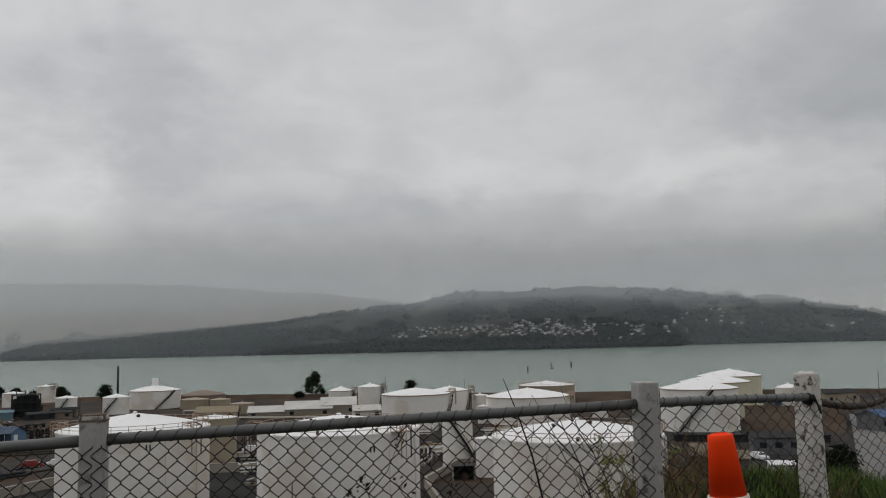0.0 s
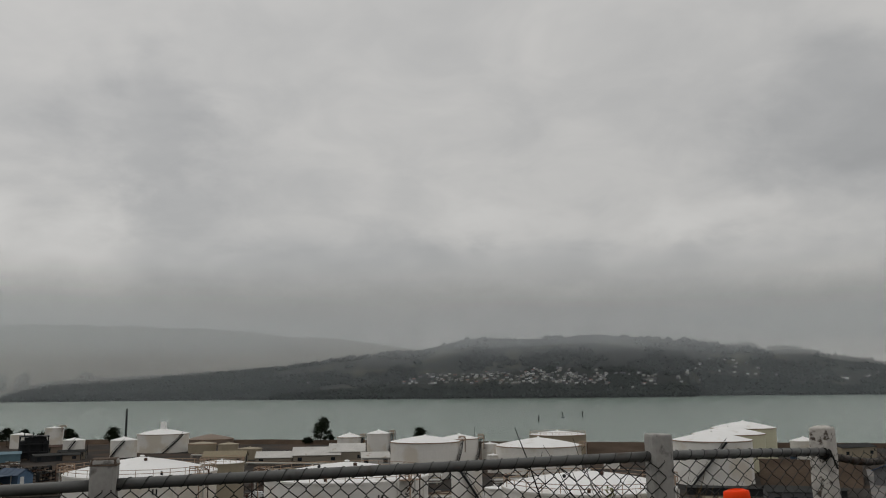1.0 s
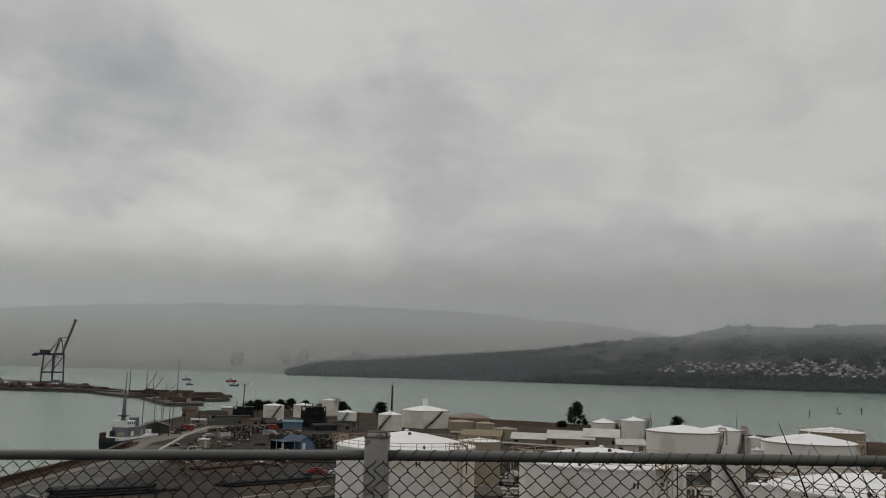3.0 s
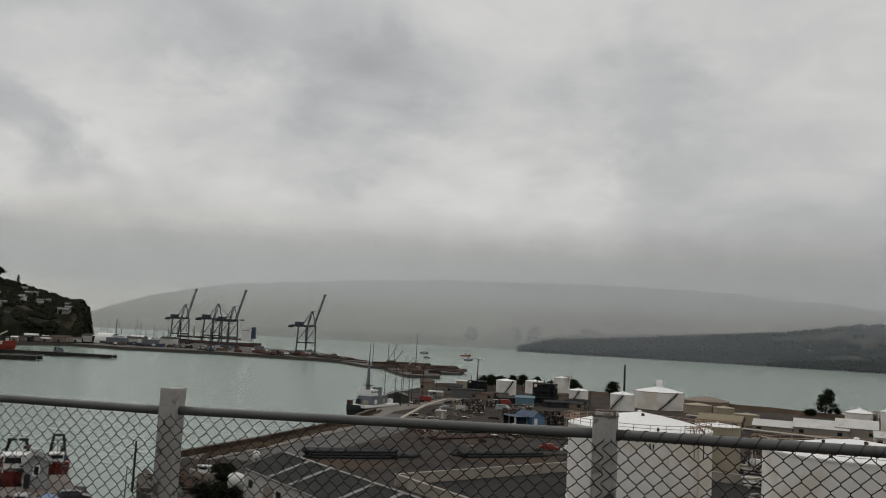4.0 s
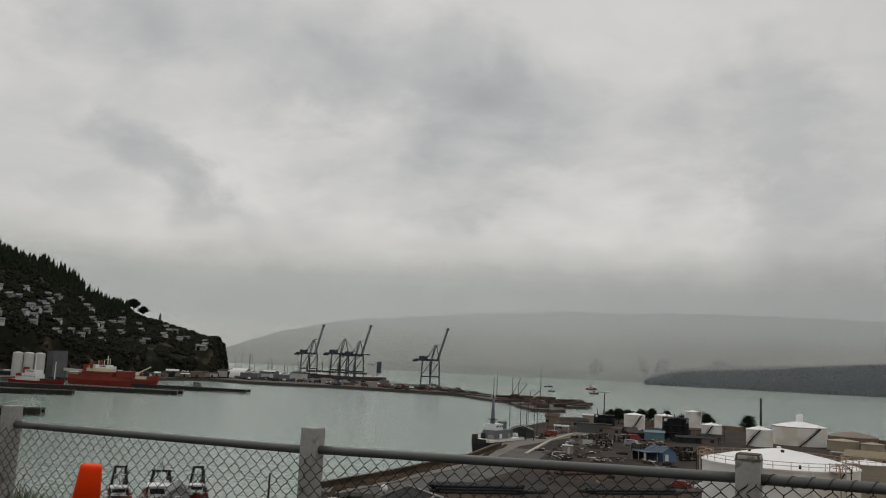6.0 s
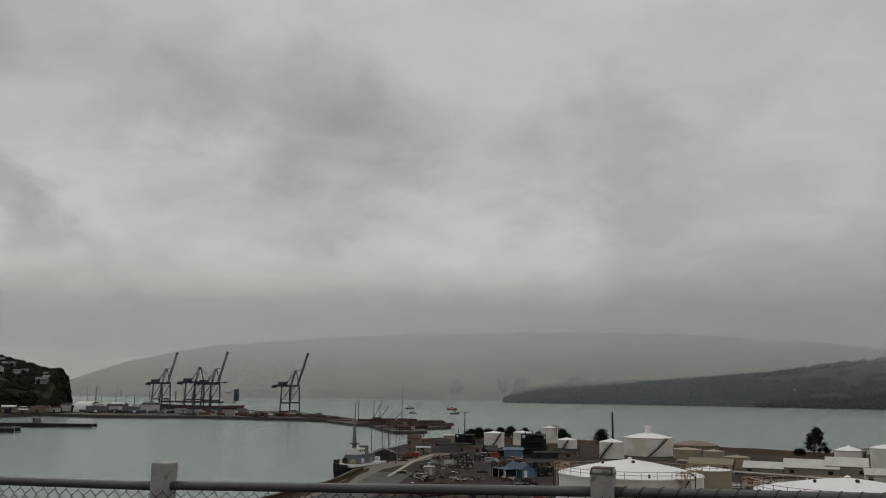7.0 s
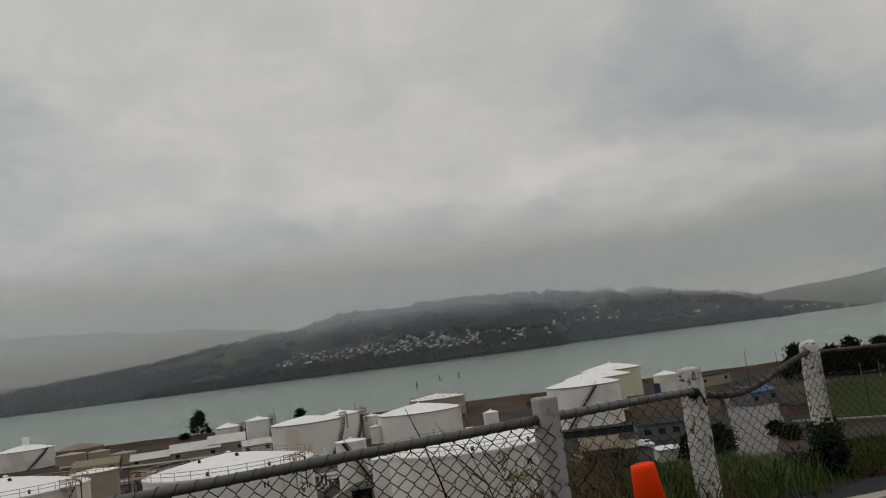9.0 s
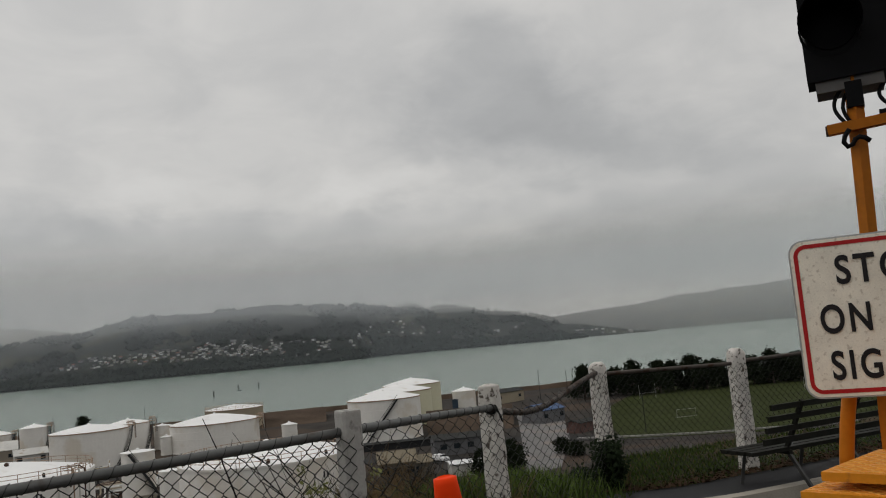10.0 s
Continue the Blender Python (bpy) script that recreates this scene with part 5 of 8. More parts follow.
def far_house(p, face):
    """A small house at p, in the joined mesh of the far town."""
    w, d, h = rng.uniform(6, 10), rng.uniform(5, 7), rng.uniform(2.8, 4.5)
    a = face + rng.uniform(-35, 35)
    FARHOUSES.box((p[0], p[1], p[2] + h / 2 - 1), (w, d, h + 2), a)
    FARHOUSES.gable((p[0], p[1], p[2] + h), (w, d), d * 0.28, a, 0.5, 0.25)


def town(az0, az1, lo, hi, n):
    for k in range(n):
        az = rng.uniform(az0, az1)
        p = at_elevation(DIAMOND, (az + 31) / 58.7, rng.uniform(lo, hi))
        if not p:
            continue
        if k % 2:
            far_house(p, az)
        else:
            put_house(p[0], p[1], p[2], az, "houses across the harbour", True)


town(4, 12, 0.35, 0.95, 40)
town(-2, 5, 0.3, 0.95, 85)
town(-8, -2, 0.25, 1.05, 120)
town(-13, -7, 0.12, 0.85, 100)
town(-9.5, -5.0, 1.0, 1.35, 16)
town(-13.5, -9.5, -0.35, 0.0, 16)
town(-20, -14, 0.0, 1.7, 60)
town(-26, -20, -0.1, 0.9, 14)
town(13.0, 14.6, 0.55, 0.8, 6)
for _ in range(14):
    az = rng.uniform(-33, -29.3)
    far_house(SPUR((az + 34.5) / 8.5, rng.uniform(0.06, 0.3)), az)

PAINTED = bpy.data.materials.new("painted_houses")
PAINTED.use_nodes = True
pn = PAINTED.node_tree
islands = pn.nodes.new("ShaderNodeNewGeometry")
shades = pn.nodes.new("ShaderNodeValToRGB")
for k, (at_, c) in enumerate(((0.0, (0.07, 0.07, 0.075)), (0.35, (0.15, 0.14, 0.13)), (0.6, (0.3, 0.29, 0.27)), (0.88, (0.48, 0.48, 0.47)))):
    e = shades.color_ramp.elements[k] if k < 2 else shades.color_ramp.elements.new(at_)
    e.position, e.color = at_, (*c, 1)
shades.color_ramp.interpolation = "CONSTANT"
pn.links.new(islands.outputs["Random Per Island"], shades.inputs[0])
pn.links.new(shades.outputs[0], pn.nodes["Principled BSDF"].inputs["Base Color"])
pn.nodes["Principled BSDF"].inputs["Roughness"].default_value = 0.8
solid("far_town", FARHOUSES, PAINTED, "small pale and dark houses of the town across the harbour", "houses", kind="stuff")

for _ in range(54):
    az = rng.uniform(56.2, 69)
    top = interp(az, [(55.5, 0.6), (59, 1.6), (63, 2.9), (66, 3.3), (69, 3.6)])
    low = interp(az, [(55.5, 0.2), (58, 0.4), (61, 0.3), (66, 0.5), (69, 0.6)])
    u = ((az - 54.9) / 40) ** (1 / 1.5)
    el = rng.uniform(low, top)
    for j in range(1, 70):
        p = head_place(u, j / 105)
        if math.degrees(math.atan2(p[2] - 27, math.hypot(p[0], p[1]))) >= el:
            put_house(p[0], p[1], p[2], az - 10, "houses on the headland", False)
            break


def tuft(g, c, r, h, r_gen, n=7, spiky=0.0, rings=5):
    """An uneven crown of crossing blades and lobes, wider than it is smooth."""
    vs, fs = [], []
    for i in range(rings + 1):
        t = i / rings
        prof = (math.sin(math.pi * min(1, t * 0.92 + 0.08)) ** 0.7 if not spiky else (1 - t) ** 0.9 + 0.02) * r
        for j in range(n):
            a = 2 * math.pi * (j + 0.5 * (i % 2)) / n
            k = r_gen.uniform(0.55, 1.3) if not spiky else r_gen.uniform(0.45, 1.35)
            vs.append((c[0] + prof * k * math.cos(a), c[1] + prof * k * math.sin(a), c[2] + h * (t + r_gen.uniform(-0.07, 0.07))))
    for i in range(rings):
        for j in range(n):
            fs.append((i * n + j, i * n + (j + 1) % n, (i + 1) * n + (j + 1) % n, (i + 1) * n + j))
    fs.append(tuple(range(rings * n, rings * n + n)))
    g.add(vs, fs)


def hill_wood(name, place, count, pick, size, label, spiky=0.0, material=FARLEAF, n=6, rings=5):
    g = Geo()
    for _ in range(count):
        u, v, ok = pick()
        if not ok:
            continue
        p = place(u, v)
        s = rng.uniform(0.35, 1.6) * size
        tuft(g, (p[0], p[1], p[2] - s * 0.25), s * (0.5 if not spiky else 0.3), s * (0.95 if not spiky else 1.5), rng, n, spiky, rings)
    return solid(name, g, material, label, "trees", kind="stuff")


def shore_pick():
    u = rng.random()
    az = -31 + 58.7 * u
    v = rng.random() ** 1.35 * 0.6
    el_band = 0.05 < v < 0.16 and -13.5 < az < 6
    wood = noise.noise(Vector((u * 26, v * 9, 0.5))) + 0.45 * noise.noise(Vector((u * 90, v * 34, 4.5)))
    keep = wood > (0.25 if el_band else -0.02) or v < 0.05 or az > 9
    if v > 0.3 and az < 12:
        keep = wood > 0.2
    return u, max(0.01, v), keep


hill_wood("far_woods", DIAMOND, 32000, shore_pick, 15, "dark woods and hedges on the far hillside", n=5, rings=3)


def clump_pick():
    u = rng.random()
    az = -31 + 58.7 * u
    return u, 0.545 + rng.uniform(-0.03, 0.012), noise.noise(Vector((u * 60, 3.3, 1))) + 0.6 * noise.noise(Vector((u * 300, 7.3, 1))) > (0.15 if az > 8 else 0.45) or -19.2 < az < -18.2


hill_wood("ridge_trees", DIAMOND, 2600, clump_pick, 11, "trees along the far ridge line", n=5, rings=4)


def spit_pick():
    az = rng.uniform(8, 27.6)
    u = (az + 31) / 58.7
    return u, rng.uniform(0.44, 0.56), noise.noise(Vector((az * 1.3, 5.1, 2))) > -0.25


hill_wood("spit_trees", DIAMOND, 900, spit_pick, 17, "tall dark trees along the low spit", n=6, rings=4)


def pine_pick():
    u = (rng.uniform(0.17, 1.0)) ** 1.0
    az = 54.9 + 40 * u ** 1.5
    return u, rng.uniform(0.47, 0.75), az > 61.2


hill_wood("pine_forest", head_place, 3400, pine_pick, 8, "dark pine forest over the headland", 1.0, LEAFD, 7)


def scrub_pick():
    u = rng.random() ** 1.1 * 0.7
    v = rng.uniform(0.015, 0.6)
    az = 54.9 + 40 * u ** 1.5
    return u, v, noise.noise(Vector((u * 30, v * 14, 2.2))) > (0.12 if az < 60 and v < 0.3 else -0.45)


hill_wood("headland_scrub", head_place, 11000, scrub_pick, 4.6, "dense dark scrub between the houses", 0, mat("headland_scrub", (0.022, 0.023, 0.016), 0.95, spec=0.02, var=0.3, scale=0.03, fine=0.3), 6)

# low woods on the misty shore
def east_pick():
    u = (14 + rng.choice((20.7, 21.8, 24.9, 16.8, 17.4)) + rng.uniform(-0.3, 0.3)) / 70
    return u, rng.uniform(0.03, 0.13), True


hill_wood("misty_trees", EAST, 170, east_pick, 22, "faint tree clumps on the misty shore")


def leafy_tree(x, y, z, h, w, label, seed, pine=False, lean=0.0, group="", trunk_h=0.35, dense=85):
    """A tapered trunk with limbs and a crown of many small leaf clumps."""
    r = random.Random(seed)
    ob = thing("tree", (x, y, z), label, "tree", group)
    g = Geo()
    top = (lean * h, 0, h * 0.92)
    g.tube([(0, 0, -0.3), (lean * h * 0.3, 0, h * 0.35), top], [h * 0.035, h * 0.026, h * 0.008], 8)
    ends = []
    for i in range(15):
        t = trunk_h + (0.95 - trunk_h) * i / 15
        a = i * 2.4 + r.uniform(-0.5, 0.5)
        reach = w * 0.5 * ((1 - t) * 1.2 + 0.2 if pine else math.sin(math.pi * min(1, 0.25 + t * 0.72)) ) * r.uniform(0.6, 1.15)
        p = (lean * h * t, 0, h * t)
        q = (p[0] + reach * math.cos(a), reach * math.sin(a), p[2] + reach * r.uniform(0.1, 0.5))
        g.tube([p, q], [h * 0.012, h * 0.004], 5)
        ends.append((p, q))
    part("trunk", g, BARK, ob)
    c = Geo()
    for p, q in ends + [(top, (top[0], top[1], h))]:
        for k in range(dense):
            t = r.uniform(0.35, 1.08)
            s = w * 0.12
            o = [p[i] + (q[i] - p[i]) * t + r.gauss(0, s * (0.8 if i < 2 else 0.55)) for i in range(3)]
            d = w * r.uniform(0.028, 0.06)
            n1 = Vector((r.uniform(-1, 1), r.uniform(-1, 1), r.uniform(-0.6, 1))).normalized()
            n2 = n1.orthogonal().normalized()
            n3 = n1.cross(n2)
            o = Vector(o)
            c.add([o + n2 * d, o + n3 * d * 0.7, o - n2 * d, o - n3 * d * 0.7 + n1 * d * 0.4], [(0, 1, 2, 3)])
            c.add([o + n1 * d, o + n3 * d * 0.7, o - n1 * d, o - n3 * d * 0.7], [(0, 1, 2, 3)])
    part("crown", c, LEAFD, ob, "dark evergreen foliage")
    return ob


leafy_tree(*polar(8.85, 412), GROUND, 11.3, 8.0, "wind-bent dark evergreen on the shore", 3, lean=0.16, group="shore trees", trunk_h=0.2)
leafy_tree(*polar(8.15, 414), GROUND, 4.0, 3.4, "small dark evergreen beside the larger tree", 4, group="shore trees")
leafy_tree(*polar(9.6, 410), GROUND, 2.6, 5, "low dark bush on the shore", 5, group="shore trees", trunk_h=0.1)
leafy_tree(*polar(2.35, 400), GROUND, 7.0, 6.0, "dark round-headed tree behind the tanks", 6, group="shore trees")
leafy_tree(*polar(21.5, 420), GROUND, 8.6, 7.0, "dark broad tree beside the chimney", 8, group="shore trees")
for i, (az, r, h) in enumerate(((29.9, 450, 9), (29.4, 452, 10), (28.8, 455, 9), (28.0, 458, 10), (27.3, 455, 11), (26.4, 456, 10), (25.4, 445, 8), (24.0, 452, 10))):
    leafy_tree(*polar(az, r), GROUND, h * 0.72, 7, "dark evergreen behind the small tanks", 20 + i, group="trees behind the small tanks")
u0 = ((60.9 - 54.9) / 40) ** (1 / 1.5)
for az, h in ((60.95, 15), (60.35, 12)):
    p = head_place(((az - 54.9) / 40) ** (1 / 1.5), 0.66)
    leafy_tree(p[0], p[1], p[2] - 1, h + 3, h * 1.15, "umbrella-shaped pine on the skyline", int(az * 10), group="skyline pines", trunk_h=0.55, dense=220)
p = head_place(((59.3 - 54.9) / 40) ** (1 / 1.5), 0.66)
ob = thing("signal_tower", (p[0], p[1], p[2] - 1), "slim stone tower on the headland", "tower")
part("shaft", Geo().lathe([(1.9, 0), (1.6, 9), (1.9, 9.2), (1.9, 9.8), (1.3, 10), (1.2, 12), (0.2, 13.6)], n=12), mat("tower_stone", (0.12, 0.115, 0.11), 0.9), ob)
part("base", Geo().box((0, 0, 0.8), (5, 5, 1.8)), PALEWALL, ob)
rubble = Geo()
for _ in range(1500):
    az = rng.uniform(36.6, 49)
    r0 = interp(az, sorted(RIM))
    x, y = polar(az, r0 + rng.uniform(-7, 4.5))
    k = rng.uniform(0.25, 0.85)
    tuft(rubble, (x, y, (GROUND if math.hypot(x, y) < r0 else GROUND - 0.7 * (math.hypot(x, y) - r0)) - 0.2 * k), k, k * 0.9, rng, 5, 0.0, 2)
solid("rubble", rubble, BANKM, "brown rock rubble along the basin edge", "rubble", kind="stuff")
# ---- the yard below: sheds, walls, vehicles and stored goods ----
def shed(name, x, y, w, d, h, rise, rz, wall, roof, label, group="", wins=3, door=True, base=GROUND, ribs=True):
    ob = thing(name, (x, y, base), label, "building", group, rz=rz)
    part("wall", Geo().box((0, 0, h / 2), (w, d, h)), wall, ob)
    for s in (-1, 1):
        part("gable", Geo().add([(s * w / 2, -d / 2, h), (s * w / 2, d / 2, h), (s * w / 2, 0, h + rise)], [(0, 1, 2)]), wall, ob)
    part("roof", Geo().gable((0, 0, h), (w, d), rise, over=0.35, thick=0.12), roof, ob)
    if ribs:
        g, n = Geo(), max(4, int(w / 2.2))
        for i in range(n + 1):
            xx = -w / 2 + w * i / n
            for s in (-1, 1):
                g.bar((xx, s * (d / 2 + 0.3), h - rise * 0.6 / d + 0.15), (xx, 0, h + rise + 0.15), 0.12, 0.08)
        part("roof_ribs", g, roof, ob)
    for i in range(wins):
        for s in (-1, 1):
            win = part("window", Geo().box((-w * 0.35 + i * w * 0.7 / max(1, wins - 1), s * (d / 2 + 0.02), h * 0.55), (1.4, 0.1, 1.1)), GLASSD, ob, "dark glass")
    if door:
        part("door", Geo().box((w / 2 + 0.03, 0, 1.5), (0.1, d * 0.35, 3.0)), DARKROOF, ob)
    return ob


SKYSTRIP = mat("dull_skylight", (0.19, 0.185, 0.17), 0.6, var=0.2, scale=0.5, fine=3)
# big dark-roofed store beside the basin
U = Vector((0.919, -0.395, 0))
big = thing("warehouse", (-90.0 + U.x * 27, 97.7 + U.y * 27, GROUND), "pale warehouse with a dark roof and pale skylight strips", "warehouse", rz=math.degrees(math.atan2(U.y, U.x)))
part("wall", Geo().box((0, 0, 2.2), (54, 11.8, 4.4)), PALEWALL, big)
for s in (-1, 1):
    part("gable", Geo().add([(s * 27, -5.9, 4.4), (s * 27, 5.9, 4.4), (s * 27, 0, 6.3)], [(0, 1, 2)]), PALEWALL, big)
part("roof", Geo().gable((0, 0, 4.4), (54, 11.8), 1.9, over=0.3, thick=0.15), DARKROOF, big, "dark grey iron roof")
for s in (-1, 1):
    g = Geo()
    for k in range(109):
        xx = -27 + k * 0.5
        g.bar((xx, s * 6.1, 4.49), (xx, s * 0.15, 6.41), 0.07, 0.05)
    part("roof_ribs", g, DARKROOF, big)
    for xx in (-17.7, -11.1, 1.1, 7.6, 20):
        part("skylight", Geo().bar((xx, s * 6.05, 4.6), (xx, s * 0.3, 6.45), 0.85, 0.06), SKYSTRIP, big, "pale translucent strip")
    part("barge_board", Geo().bar((-27.35, s * 6.2, 4.5), (-27.35, 0, 6.45), 0.12, 0.3), SKYSTRIP, big)
part("ridge_cap", Geo().bar((-27.4, 0, 6.48), (27.3, 0, 6.48), 0.5, 0.1), SKYSTRIP, big)
part("gutter", Geo().bar((-27.3, -6.3, 4.4), (27.3, -6.3, 4.4), 0.2, 0.2), SKYSTRIP, big)
for i in range(5):
    part("window", Geo().box((-24.5 + i * 10, -5.93, 2.5), (1.4, 0.1, 1.1)), GLASSD, big, "dark glass")
part("door", Geo().box((-18, -5.93, 1.6), (3.2, 0.1, 3.2)), CREAMWALL, big)

# bund wall and sealed floor in front of the nearest tank
def wall_run(pts, h, t, material, label, name="bund_wall"):
    ob = thing(name, (pts[0][0], pts[0][1], GROUND), label, "wall", "bund walls")
    for a, b in zip(pts, pts[1:]):
        part("wall_panel", Geo().bar((a[0] - pts[0][0], a[1] - pts[0][1], h / 2), (b[0] - pts[0][0], b[1] - pts[0][1], h / 2), t, h), material, ob)
        part("coping", Geo().bar((a[0] - pts[0][0], a[1] - pts[0][1], h + 0.06), (b[0] - pts[0][0], b[1] - pts[0][1], h + 0.06), t + 0.15, 0.12), material, ob)
    return ob


BUND = mat("bund_concrete", (0.32, 0.29, 0.24), 0.9, var=0.15, scale=0.2, fine=2, stain=(0.19, 0.165, 0.13), stain_scale=0.3)
wall_run([(-50, 102.8), (-62.3, 108.8), (-84.5, 119.3), (-71.5, 159.4), (-50, 172), (-20, 175)], 1.7, 0.5, BUND, "tan concrete bund wall round the tanks")
wall_run([(-20, 175), (-28, 150), (-30, 120)], 1.5, 0.4, BUND, "tan concrete bund wall between two tanks")
wall_run([(24, 170), (2, 172), (-4, 150), (0, 120)], 1.5, 0.4, BUND, "tan concrete bund wall between two tanks")
solid("sealed_floor", Geo().prism([(-83.5, 119.5), (-62, 109.4), (-30, 95), (-20, 130), (-22, 172), (-50, 171), (-71, 158.5)], GROUND, GROUND + 0.05), ROADM, "dark sealed ground inside the bund", "ground", kind="structure")
def strip(name, pts, w, material, label, dz=0.06):
    g = Geo()
    for a, b in zip(pts, pts[1:]):
        g.bar((*a, GROUND + dz / 2), (*b, GROUND + dz / 2), w, dz)
    return solid(name, g, material, label, "road", kind="structure")


PALEROAD = mat("pale_wharf_paving", (0.15, 0.135, 0.115), 0.85, var=0.2, scale=0.1, fine=1)
strip("wharf_road", [(-127, 112), (-134, 138), (-148, 184), (-172, 232), (-183, 275), (-196, 330)], 9, PALEROAD, "pale paved strip along the basin edge")
strip("wharf_apron", [(-117, 118), (-122, 138), (-136.5, 184), (-159, 228)], 12, mat("grey_apron", (0.085, 0.083, 0.077), 0.9, var=0.25, scale=0.12, fine=1.2, stain=(0.06, 0.054, 0.046), stain_scale=0.15, stain_at=0.55), "grey paved apron between the sea wall and the yard", 0.045)
strip("yard_road", [(-150, 212), (-175, 262), (-190, 300)], 1.0, mat("pale_line", (0.4, 0.36, 0.3), 0.8), "pale low wall line beside the wharf", 0.5)
strip("access_road", [(-60, 215), (-20, 222), (30, 205), (62, 176), (70, 150)], 8, ROADM, "dark asphalt service road", 0.05)
strip("access_road", [(40, 230), (66, 212), (86, 192), (110, 160)], 9, ROADM, "dark asphalt service road", 0.055)
wall_run([(-127.5, 108), (-136, 140), (-151, 187), (-170, 226)], 1.1, 0.8, BANKM, "brown stone sea wall along the basin", "basin_wall")

for (x, y, rz, L, n, lay, m) in ((-128, 196, 66, 12, 6, 2, RUST), (-100, 210, 20, 12, 6, 2, TIMBER), (-92, 222, 30, 10, 5, 2, RUST), (-110, 139, 52, 17, 10, 3, STEELD), (-105, 146, 50, 12, 5, 1, STEELD), (-114, 190, 70, 20, 6, 1, RUST), (-91, 167, 58, 20, 7, 2, STEELD), (-86, 178, 62, 14, 5, 1, TIMBER), (-120, 203, 60, 14, 5, 1, STEELD)):
    ob = thing("pipe_stack", (x, y, GROUND), "long stacked %s lying in the yard" % ("rusty pipes" if m is RUST else "dark steel pipes" if m is STEELD else "grey timbers"), "pipe stack", "stacks in the yard", rz=rz)
    for lev in range(lay):
        for i in range(n - lev):
            g = Geo().tube([(-L / 2 + rng.uniform(-1.5, 1.5), (i - (n - lev) / 2) * 0.62, 0.3 + lev * 0.5), (L / 2 + rng.uniform(-1.5, 1.5), (i - (n - lev) / 2) * 0.62, 0.3 + lev * 0.5)], 0.27, 6)
            part("pipe" if m is not TIMBER else "baulk", g, m, ob)
    for s in (-0.3, 0.3):
        part("bearer", Geo().box((L * s, -0.3, 0.05), (0.3, n * 0.64, 0.1)), TIMBER, ob)


PAINTS = mat("silver_car_paint", (0.28, 0.29, 0.3), 0.35, 0.4, var=0.05)


def vehicle(x, y, rz, paint, label, L=4.4, W=1.75, H=1.45, z=GROUND, van=False, group="parked vehicles"):
    ob = thing("car", (x, y, z), label, "car", group, rz=rz)
    prof = [(-0.5, 0.22), (-0.5, 0.55), (-0.46, 0.62), (-0.36, 0.66), (-0.26, 1.0), (0.16, 1.0), (0.3, 0.66), (0.46, 0.58), (0.5, 0.45), (0.5, 0.22)] if not van else [(-0.5, 0.2), (-0.5, 0.96), (-0.47, 1.0), (0.3, 1.0), (0.42, 0.62), (0.5, 0.52), (0.5, 0.2)]
    g = Geo()
    vs = [(a * L, s * W / 2 * (0.86 if b > 0.7 else 1), b * H) for s in (-1, 1) for a, b in prof]
    k = len(prof)
    g.add(vs, [tuple(range(k)), tuple(range(2 * k - 1, k - 1, -1))] + [(i, k + i, k + (i + 1) % k, (i + 1) % k) for i in range(k)])
    part("body", g, paint, ob)
    for s in (-1, 1):
        part("side_glass", Geo().box((-0.05 * L, s * W * 0.44, H * 0.8), (L * 0.42, 0.06, H * 0.2)), GLASSD, ob, "dark glass")
        for t in (-0.31, 0.31):
            wheel = part("wheel", Geo().tube([(t * L, s * W * 0.42, 0.31), (t * L, s * W * 0.51, 0.31)], 0.31, 12), RUBBER, ob)
            part("rim", Geo().tube([(t * L, s * W * 0.505, 0.31), (t * L, s * W * 0.518, 0.31)], 0.18, 10), PAINTS, wheel)
    part("windscreen", Geo().bar((0.24 * L, -W * 0.38, H * 0.83), (0.24 * L, W * 0.38, H * 0.83), 0.25, 0.28), GLASSD, ob, "dark glass")
    part("rear_glass", Geo().bar((-0.315 * L, -W * 0.36, H * 0.83), (-0.315 * L, W * 0.36, H * 0.83), 0.2, 0.26), GLASSD, ob, "dark glass")
    for s in (-1, 1):
        part("headlight", Geo().box((0.495 * L, s * W * 0.36, H * 0.44), (0.06, 0.3, 0.14)), PALEWALL, ob, "clear headlight")
    return ob


PAINTW = mat("white_car_paint", (0.72, 0.72, 0.72), 0.3, var=0.04)
PAINTR = mat("red_truck_paint", (0.2, 0.03, 0.022), 0.4, var=0.08)
PAINTD = mat("dark_car_paint", (0.03, 0.032, 0.035), 0.3, var=0.05)
vehicle(61.2, 172.5, -72, PAINTW, "white car parked on the yard asphalt")
vehicle(-88.5, 186, 20, PAINTR, "red pickup standing in the yard", 4.6, 1.8, 1.6)
vehicle(-84, 188, 20, PAINTW, "white car standing in the yard")
vehicle(*polar(57.9, 126), -40, PAINTS, "silver car parked on the fishing wharf", 4.6, 1.8, 1.5, 2.6)
vehicle(*polar(55.2, 127), 60, PAINTD, "dark pickup parked on the fishing wharf", 4.9, 1.9, 1.7, 2.6)
vehicle(-46, 205, 5, PAINTW, "white car parked beside the pipes")
vehicle(-40, 207, 5, PAINTS, "silver car parked beside the pipes")
vehicle(-70, 200, 5, PAINTR, "red car parked in the yard")

